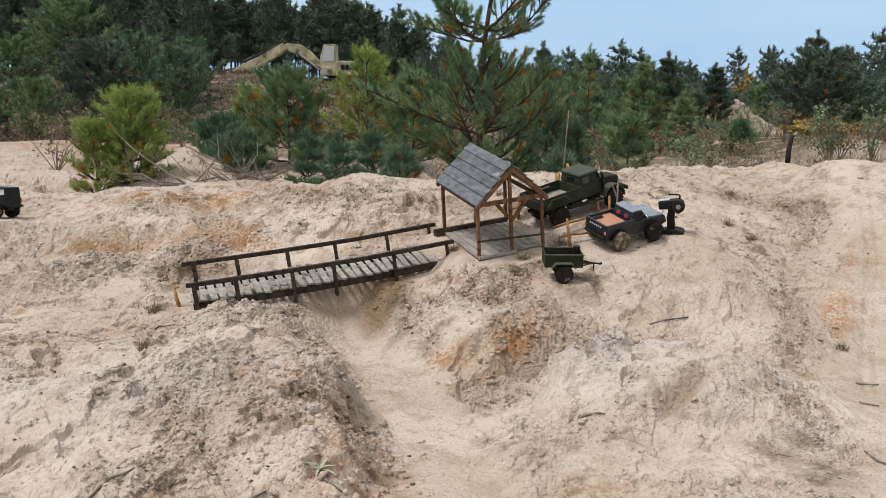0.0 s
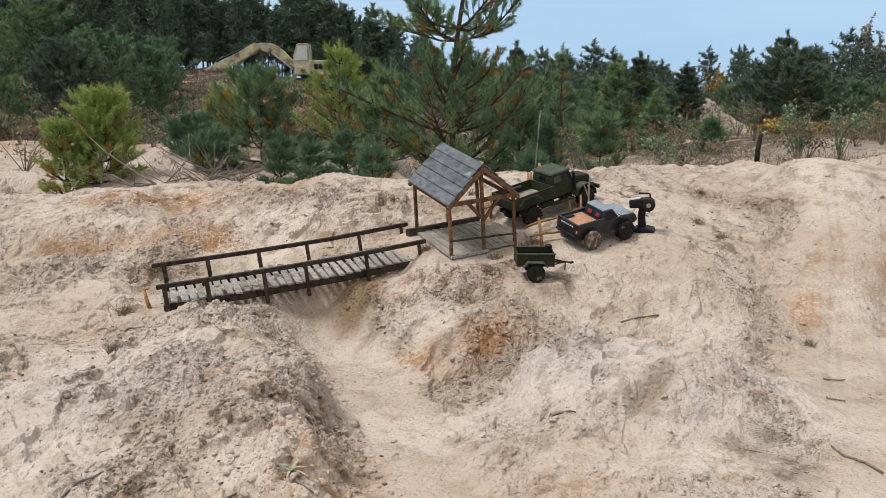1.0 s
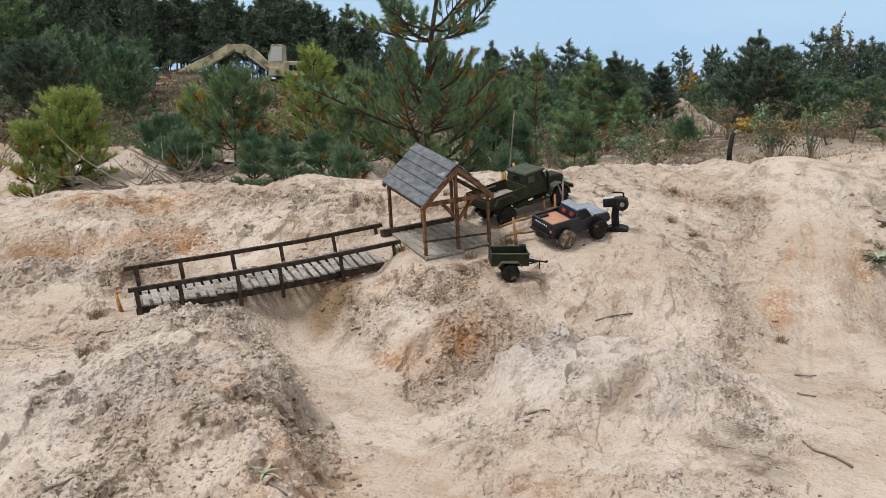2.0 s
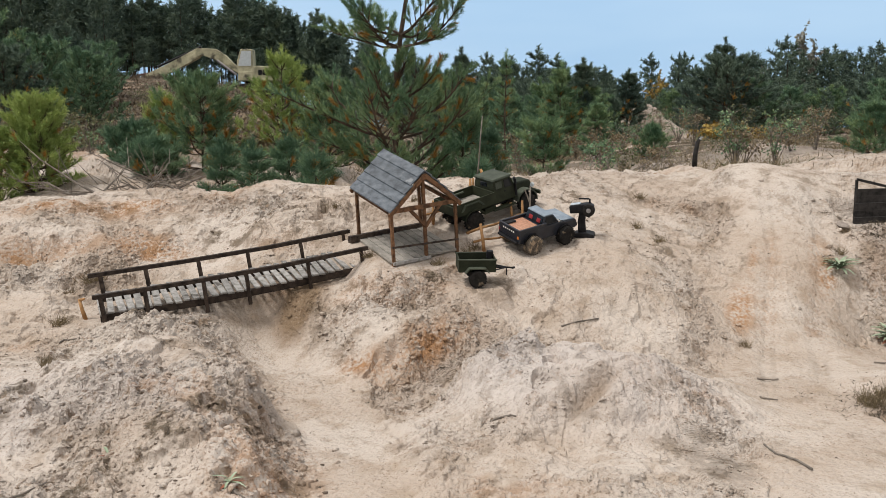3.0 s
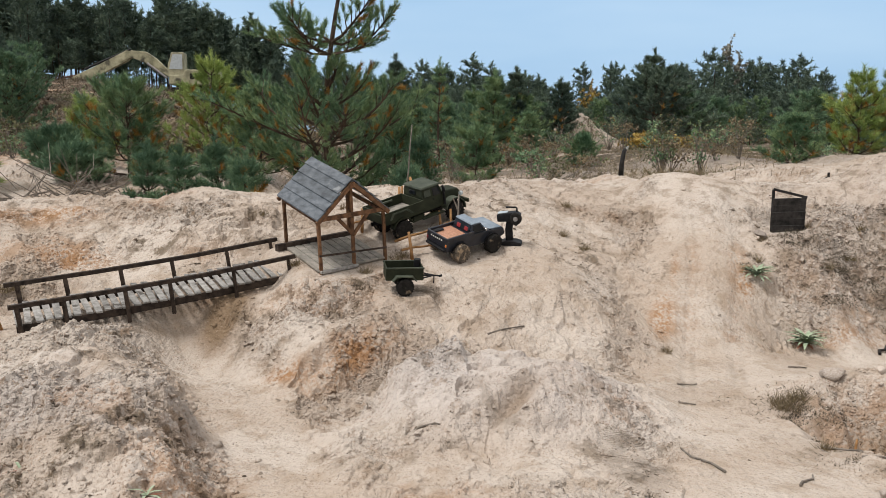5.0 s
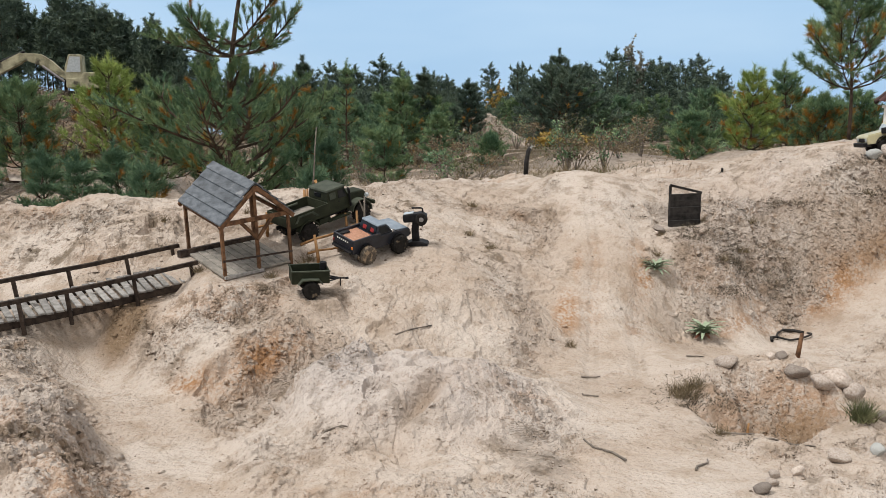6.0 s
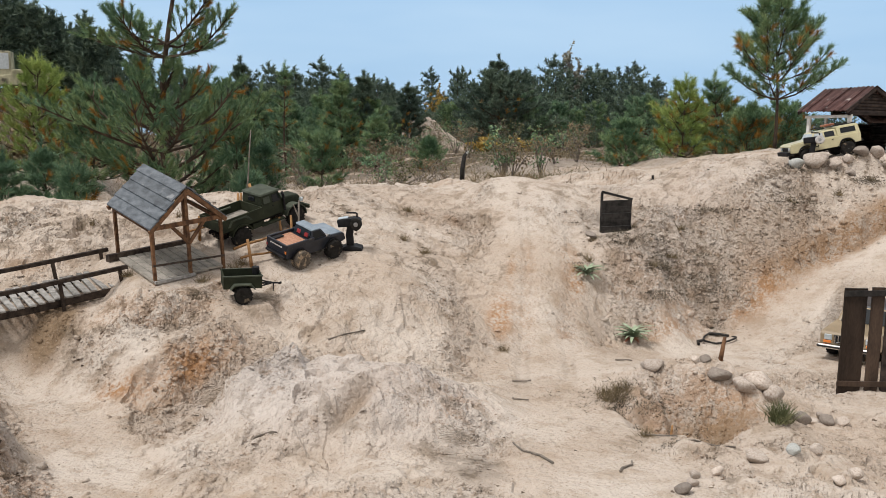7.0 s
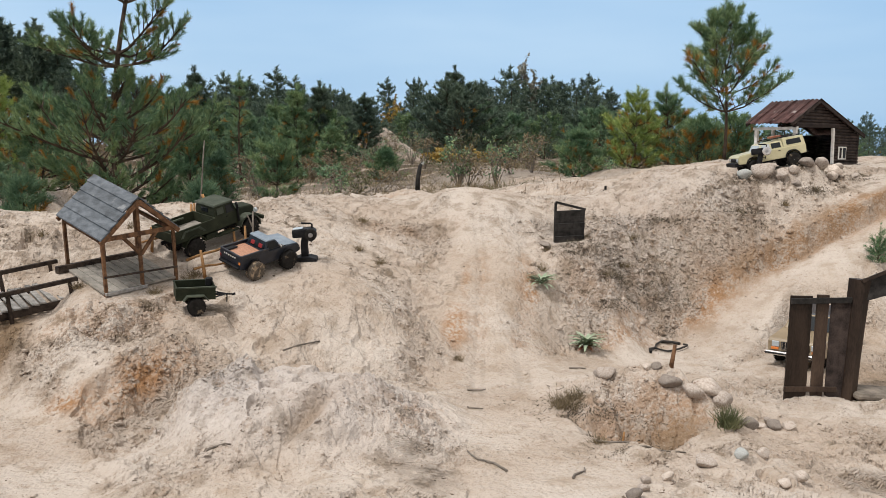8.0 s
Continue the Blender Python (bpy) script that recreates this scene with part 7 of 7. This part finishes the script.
# ---- low plants ----
def rosette(x, y, size, leaves, mat, label, seed, name="mullein_plant", dry=0):
    """A rosette of long folded leaves."""
    root = thing(name, label, "plant", on_ground(x, y, -0.006))
    rng = random.Random(seed)
    for k in range(leaves + dry):
        old = k >= leaves
        az, up = 2.4 * k + rng.uniform(-0.3, 0.3), (rng.uniform(0.3, 1.45) if not old else rng.uniform(-0.1, 0.12))
        ln, w = size * rng.uniform(0.6, 1.15), size * rng.uniform(0.09, 0.17)
        bm = B()
        rows = []
        for i in range(6):
            f = i / 5
            bend = up - 1.1 * f * f
            r = ln * f
            c = Vector((r * math.cos(max(bend, -0.2)) * 0.95, 0, 0.01 + ln * (math.sin(up) * f - 0.45 * f * f * (1 if up > 0.3 else 0.2))))
            half = w * math.sin(math.pi * min(0.97, 0.12 + 0.85 * f)) * 0.6
            rows.append([bm.verts.new(c + Vector((0, s * half, abs(s) * half * 0.35))) for s in (-1, 0, 1)])
        for p, q in zip(rows, rows[1:]):
            for j in (0, 1):
                bm.faces.new((p[j], p[j + 1], q[j + 1], q[j]))
        bmesh.ops.transform(bm, matrix=Matrix.Rotation(az, 4, "Z"), verts=bm.verts)
        part("leaf", bm, LEAF_RED if old else mat, root, "withered brown leaf" if old else "", smooth=True)
    return root


rosette(2.70, 4.42, 0.12, 50, LEAF_SILVER, "silvery green mullein rosette on the bank", 1)
rosette(2.83, 4.09, 0.13, 50, LEAF_SILVER, "silvery green mullein with withered brown outer leaves", 2, dry=9)
rosette(-0.36, 2.22, 0.06, 7, LEAF_SILVER, "small uprooted green weed on the mound", 3, "weed", 4)
rosette(-2.02, 3.22, 0.05, 6, LEAF_SILVER, "small grey-green weed in the sand", 5, "weed")
rosette(-0.74, 2.40, 0.05, 2, LEAF_SILVER, "withered red leaf on the mound", 4, "weed", 3)
pine(5.02, 4.02, ground_z(5.02, 4.02) + 0.16, 0.045, 201, "tiny green pine seedling by the track", NEEDLE, 3, 4, 0.05, 2, 40, 0.03, 0.003, rust=0.0, name="pine_seedling")


def clump(name, label, x, y, size, count, mat, seed, lean=0.5, wide=0.003):
    rng = np.random.default_rng(seed)
    b = on_ground(x, y)
    root = thing(name, label, "grass", b)
    v, f = blades(np.array([[0, 0, 0, size]]), count, 1.0, wide, rng, lean)
    sheet("tuft", v, f, mat, root)


clump("grass_clump", "dark stiff grass clump beside the stones", 2.51, 2.46, 0.075, 420, GRASS, 1, 0.55, 0.004)
for k, (x, y, s) in enumerate(((-1.36, 4.39, 0.07), (-1.31, 4.42, 0.06), (-1.34, 3.87, 0.07), (-1.14, 3.10, 0.05), (-1.42, 4.30, 0.05), (1.89, 3.81, 0.045), (1.81, 5.25, 0.05), (2.03, 3.0, 0.07), (2.08, 2.99, 0.07), (2.12, 2.98, 0.06), (2.05, 2.93, 0.07), (2.0, 2.94, 0.06), (1.92, 2.5, 0.05), (2.9, 4.72, 0.07), (3.2, 4.5, 0.06), (3.45, 4.66, 0.06), (3.0, 4.4, 0.06), (3.6, 4.8, 0.06), (2.75, 4.52, 0.06), (3.3, 4.9, 0.05), (0.64, 4.42, 0.06), (0.60, 4.36, 0.06), (0.42, 4.18, 0.05), (0.07, 4.26, 0.05), (1.62, 4.72, 0.05), (1.70, 4.55, 0.05), (4.4, 4.7, 0.06), (4.8, 4.66, 0.06), (5.1, 4.7, 0.06), (0.90, 5.0, 0.05), (0.36, 4.98, 0.05), (0.75, 5.2, 0.06), (-0.1, 4.9, 0.05))):
    clump("dry_grass_tuft", "small tuft of dry grey-brown grass in the sand", x, y, s, 110, SCRUB, 40 + k, 0.8, 0.0028)


def dead_branches(x, y, size, seed, label):
    """A heap of bare dead branches."""
    rng = np.random.default_rng(seed)
    root = thing("dead_branches", label, "branches", on_ground(x, y))
    for k in range(9):
        az = rng.uniform(0, 6.28)
        a = np.array([rng.normal() * 0.3 * size, rng.normal() * 0.15 * size, 0.01])
        d = np.array([math.cos(az), 0.5 * math.sin(az), rng.uniform(0.05, 0.5)])
        ln = size * rng.uniform(0.5, 1.1)
        pts = [a + d * ln * f + rng.normal(size=3) * 0.03 * size * (f > 0) for f in (0, 0.35, 0.7, 1)]
        bm = tube(B(), pts, [0.012 * size + 0.004, 0.010 * size, 0.006 * size, 0.003 * size], 5)
        for j in range(6):
            f = rng.uniform(0.25, 0.95)
            p = a + d * ln * f
            q = p + (d * 0.5 + rng.normal(size=3) * 0.6) * ln * 0.3
            q[2] = max(q[2], 0.01)
            tube(bm, [p, q], [0.005 * size, 0.002 * size], 4, cap=False)
        part("branch", bm, TWIG, root)


for k, (x, y, s) in enumerate(((-1.95, 7.2, 0.75), (-1.5, 7.1, 0.85), (-1.2, 7.2, 0.6), (1.0, 7.6, 0.6), (1.55, 7.8, 0.5), (2.3, 8.6, 0.5), (3.1, 9.4, 0.5), (0.2, 6.9, 0.4), (3.9, 10.5, 0.6))):
    dead_branches(x, y, s, 300 + k, "heap of bare grey dead branches behind the ridge")


# ---- excavator in the wood ----
def excavator():
    x0, y0 = -4.55, 44.0
    m = pose(x0, y0, ground_z(x0, y0) - 0.02, 0, 0, 176) @ Matrix.Scale(1.12, 4)
    t = placed("excavator", "old faded yellow excavator with a folded boom", "excavator", m)
    for s in (-1, 1):
        tr = part("track", slab(B(), [(-1.3, 0.15), (-1.05, 0.0), (1.05, 0.0), (1.3, 0.15), (1.3, 0.35), (1.05, 0.5), (-1.05, 0.5), (-1.3, 0.35)], 0.35, pose(0, s * 0.75, 0), 0.04), BLACK_PLASTIC, t)
        for k in range(4):
            part("roller", disc(B(), pose(-0.75 + 0.5 * k, s * 0.95, 0.22, 0, 0, 90), [(-0.03, 0.12), (0.03, 0.12)], 12), RUSTY_IRON, tr)
    part("turntable", disc(B(), pose(0, 0, 0.55, 0, 90, 0), [(-0.08, 0.55), (0.08, 0.55)], 20), BLACK_PLASTIC, t)
    house = part("house", slab(B(), [(-1.25, 0.62), (0.75, 0.62), (0.75, 1.0), (0.15, 1.05), (0.1, 1.25), (-1.2, 1.25), (-1.3, 1.0)], 1.35, bevel=0.05), EXCAVATOR_PAINT, t)
    for k in range(5):
        box_part("vent_slat", (0.16, 0.02, 0.22), (-1.0 + 0.2 * k, 0.685, 0.98), BLACK_PLASTIC, house)
    cab = part("cab", slab(B(), [(0.1, 0.95), (0.8, 0.95), (0.78, 1.45), (0.62, 1.95), (0.12, 1.95)], 0.75, pose(0, 0.28, 0), 0.04), EXCAVATOR_PAINT, t)
    for s in (-1, 1):
        # pale pane colour stands for sky reflected in the cab glass
        part("cab_window", slab(B(), [(0.18, 1.25), (0.72, 1.25), (0.58, 1.86), (0.18, 1.86)], 0.02, pose(0, 0.28 + s * 0.375, 0)), SCREEN, cab, "cab window with pale sky reflection painted on")
    part("exhaust", tube(B(), [(-0.8, -0.3, 1.25), (-0.8, -0.3, 1.6)], 0.05, 8), RUSTY_IRON, house)
    boom = part("boom", slab(B(), [(0.55, 0.95), (0.75, 0.9), (1.6, 1.45), (2.35, 1.72), (2.75, 1.55), (2.8, 1.70), (2.35, 2.02), (1.75, 1.98), (1.35, 1.72)], 0.36, bevel=0.02), EXCAVATOR_PAINT, t)
    part("ram", tube(B(), [(0.9, 0.2, 0.9), (1.7, 0.2, 1.5)], 0.05, 8), GREY_METAL, boom)
    arm = part("arm", slab(B(), [(2.3, 1.98), (2.55, 2.02), (3.6, 1.45), (5.0, 0.78), (5.35, 0.45), (5.2, 0.32), (4.6, 0.60), (3.4, 1.12), (2.5, 1.60)], 0.32, bevel=0.02), EXCAVATOR_PAINT, t)
    part("arm_ram", tube(B(), [(2.4, 0, 2.08), (3.5, 0, 1.58), (4.3, 0, 1.22)], 0.05, 8), BLACK_PLASTIC, arm)
    part("bucket_link", tube(B(), [(4.6, 0.1, 0.95), (5.1, 0.1, 0.85), (5.3, 0.1, 0.5)], 0.05, 8), RUSTY_IRON, arm)


excavator()


# ---- broken lumps of sand, and bits of dark litter ----
def scatter_lumps(name, label, mat, count, lo, hi, seed, want, squash=0.7, start=1.9, span=3.6):
    rng = np.random.default_rng(seed)
    x, y = rng.uniform(-2.6, 5.4, count * 6), start + span * rng.random(count * 6) ** 1.25
    keep = rng.random(len(x)) < want(x, y)
    x, y = x[keep][:count], y[keep][:count]
    bm = bmesh.new()
    bmesh.ops.create_icosphere(bm, subdivisions=1, radius=0.5)
    bm.verts.ensure_lookup_table()
    v0 = np.array([v.co[:] for v in bm.verts])
    f0 = np.array([[v.index for v in f.verts] for f in bm.faces])
    bm.free()
    n = len(x)
    s = lo + (hi - lo) * rng.random(n) ** 3.5
    jig = (1 + 0.42 * rng.normal(size=(n, len(v0), 1)).clip(-1.4, 1.4)) * rng.uniform(0.6, 1.35, (n, 1, 3))
    a = rng.uniform(0, 6.28, n)
    c, sn = np.cos(a)[:, None], np.sin(a)[:, None]
    p = v0[None] * jig * s[:, None, None]
    px, py = p[..., 0] * c - p[..., 1] * sn, p[..., 0] * sn + p[..., 1] * c
    z = height(x, y)
    v = np.stack([px + x[:, None], py + y[:, None], p[..., 2] * squash + z[:, None] - 0.06 * s[:, None]], -1).reshape(-1, 3)
    f = (f0[None] + (np.arange(n) * len(v0))[:, None, None]).reshape(-1, 3)
    me = mesh_from(name, v, f, mat)
    if mat is SAND:
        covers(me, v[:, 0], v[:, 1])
    tagged(new(name, me), label, "ground cover", kind="stuff")


def sand_crumbs(name, label, count, lo, hi, power, seed, want, start=1.9, span=3.7):
    """Angular crumbs of the same sand, half bedded in it."""
    rng = np.random.default_rng(seed)
    x, y = rng.uniform(-2.6, 5.4, count * 5), start + span * rng.random(count * 5) ** 1.35
    keep = rng.random(len(x)) < want(x, y) * (1 - 0.75 * smooth_ways(x, y)) * (1 - levelled(x, y)[1])
    x, y = x[keep][:count], y[keep][:count]
    n = len(x)
    v0 = np.array([(0.5, 0.1, -0.35), (-0.1, 0.5, -0.35), (-0.5, -0.1, -0.35), (0.1, -0.5, -0.35), (0.12, 0.1, 0.45), (-0.12, -0.08, 0.40)])
    f0 = np.array([(0, 1, 4), (1, 2, 5), (1, 5, 4), (2, 3, 5), (3, 0, 4), (3, 4, 5)])
    s = lo + (hi - lo) * rng.random(n) ** power
    p = (v0[None] * (1 + rng.uniform(-0.4, 0.4, (n, 6, 1))) + rng.uniform(-0.16, 0.16, (n, 6, 3))) * s[:, None, None]
    a = rng.uniform(0, 6.28, n)
    c, sn = np.cos(a)[:, None], np.sin(a)[:, None]
    vx, vy = p[..., 0] * c - p[..., 1] * sn + x[:, None], p[..., 0] * sn + p[..., 1] * c + y[:, None]
    v = np.stack([vx, vy, p[..., 2] * 0.55 + (height(x, y) + 0.06 * s)[:, None]], -1).reshape(-1, 3)
    me = mesh_from(name, v, (f0[None] + (np.arange(n) * 6)[:, None, None]).reshape(-1, 3), SAND)
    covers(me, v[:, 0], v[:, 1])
    tagged(new(name, me), label, "ground cover", kind="stuff")


def drifts(x, y):
    return ease(-0.3, 0.6, layers(x, y, 0.33, 3, 85) + 0.5 * (clods(x, y) - 0.6)) * np.clip(0.25 + 0.6 * clods(x, y), 0, 1) + 0.12


sand_crumbs("sand_crumbs", "small angular crumbs of pale sand", 110000, 0.004, 0.017, 2.2, 5, drifts)
scatter_lumps("sand_clods", "broken clods of pale sand", SAND, 13000, 0.007, 0.030, 6, lambda x, y: np.clip(1.2 * drifts(x, y) ** 2, 0, 1) * (1 - 0.9 * smooth_ways(x, y)) * (1 - levelled(x, y)[1]))
scatter_lumps("mound_clods", "crumbling brown clods on the dug mound", SAND, 4200, 0.008, 0.036, 16, lambda x, y: np.clip(hill(x, y, -0.30, 2.45, 0.20, 0.45, 8, 3) + 0.8 * hill(x, y, 0.33, 3.60, 0.22, 0.10, 20) + 0.6 * hill(x, y, -0.6, 2.3, 0.3, 0.3), 0, 1), 0.75, 1.9, 2.0)
scatter_lumps("bank_clods", "large broken clods on the bank and round the pit", SAND, 2600, 0.014, 0.070, 9, lambda x, y: 0.6 * hill(x, y, 3.4, 4.6, 0.6, 0.36) + 0.9 * hill(x, y, 4.9, 4.68, 0.8, 0.26, 0, 3) + 0.2 * hill(x, y, 2.45, 2.82, 0.25, 0.15))
sand_crumbs("crest_clods", "clods of sand along the crest", 9000, 0.008, 0.030, 2.6, 14, lambda x, y: 0.15 + 0.5 * drifts(x, y), 4.5, 1.9)
CRUMB = material("dark_litter", (0.06, 0.045, 0.035), (0.20, 0.15, 0.11), 0.95, size=0.2, bump=0.2)
scatter_lumps("dark_litter", "dark crumbs of bark, moss and dead leaves", CRUMB, 3000, 0.005, 0.020, 7, lambda x, y: np.clip(0.008 + 0.012 * ease(4.6, 5.0, y) + 0.5 * stained(x, y) + 0.6 * hill(x, y, 3.2, 4.6, 0.5, 0.35) + 0.5 * hill(x, y, 4.8, 4.75, 0.7, 0.18) + 0.25 * hill(x, y, 2.0, 2.85, 0.25, 0.3) + 0.35 * hill(x, y, -0.6, 2.5, 0.5, 0.5) + 0.3 * hill(x, y, 0.5, 3.95, 0.4, 0.15) + 0.35 * hill(x, y, -1.8, 3.1, 0.4, 0.4) + 0.5 * hill(x, y, 1.7, 4.6, 0.15, 0.3), 0, 1), 0.5)

MOSS = foliage("dead_moss_and_heather", (0.034, 0.027, 0.018), (0.080, 0.064, 0.044), (0.165, 0.135, 0.095), 0.08)


def tufts(name, label, box, count, want, per, size, seed):
    """Small fuzzy cushions of dead moss, in clusters."""
    rng = np.random.default_rng(seed)
    x, y = rng.uniform(box[0], box[1], count), rng.uniform(box[2], box[3], count)
    keep = rng.random(count) < want(x, y)
    x, y = x[keep], y[keep]
    r = rng.uniform(0.4, 1.0, len(x)) ** 2 * size
    x, y, r = np.repeat(x, 9), np.repeat(y, 9), np.repeat(r, 9)
    x, y = x + rng.normal(size=len(x)) * r * 0.9, y + rng.normal(size=len(y)) * r * 0.55
    scattered(name, label, MOSS, np.c_[x, y, height(x, y), 10 * r], per, 0.055, 0.004, seed + 1, 1.3)


tufts("dead_moss", "grey-brown dead moss and heather on the bank", (2.4, 5.9, 4.0, 5.3), 1500, lambda x, y: (0.7 * hill(x, y, 3.45, 4.58, 0.62, 0.34, 0, 3) + 0.8 * hill(x, y, 5.1, 4.75, 0.8, 0.22, 0, 3)) * (layers(x, y, 0.13, 2, 19) > 0.55), 34, 0.040, 51)
tufts("pit_moss", "grey-brown dead moss round the pit", (1.7, 2.5, 2.2, 3.15), 420, lambda x, y: 1.0 * hill(x, y, 2.06, 2.95, 0.13, 0.10, 0, 3) + 0.5 * hill(x, y, 1.94, 2.66, 0.05, 0.2) + 0.3 * hill(x, y, 1.95, 2.38, 0.2, 0.1), 12, 0.04, 53)
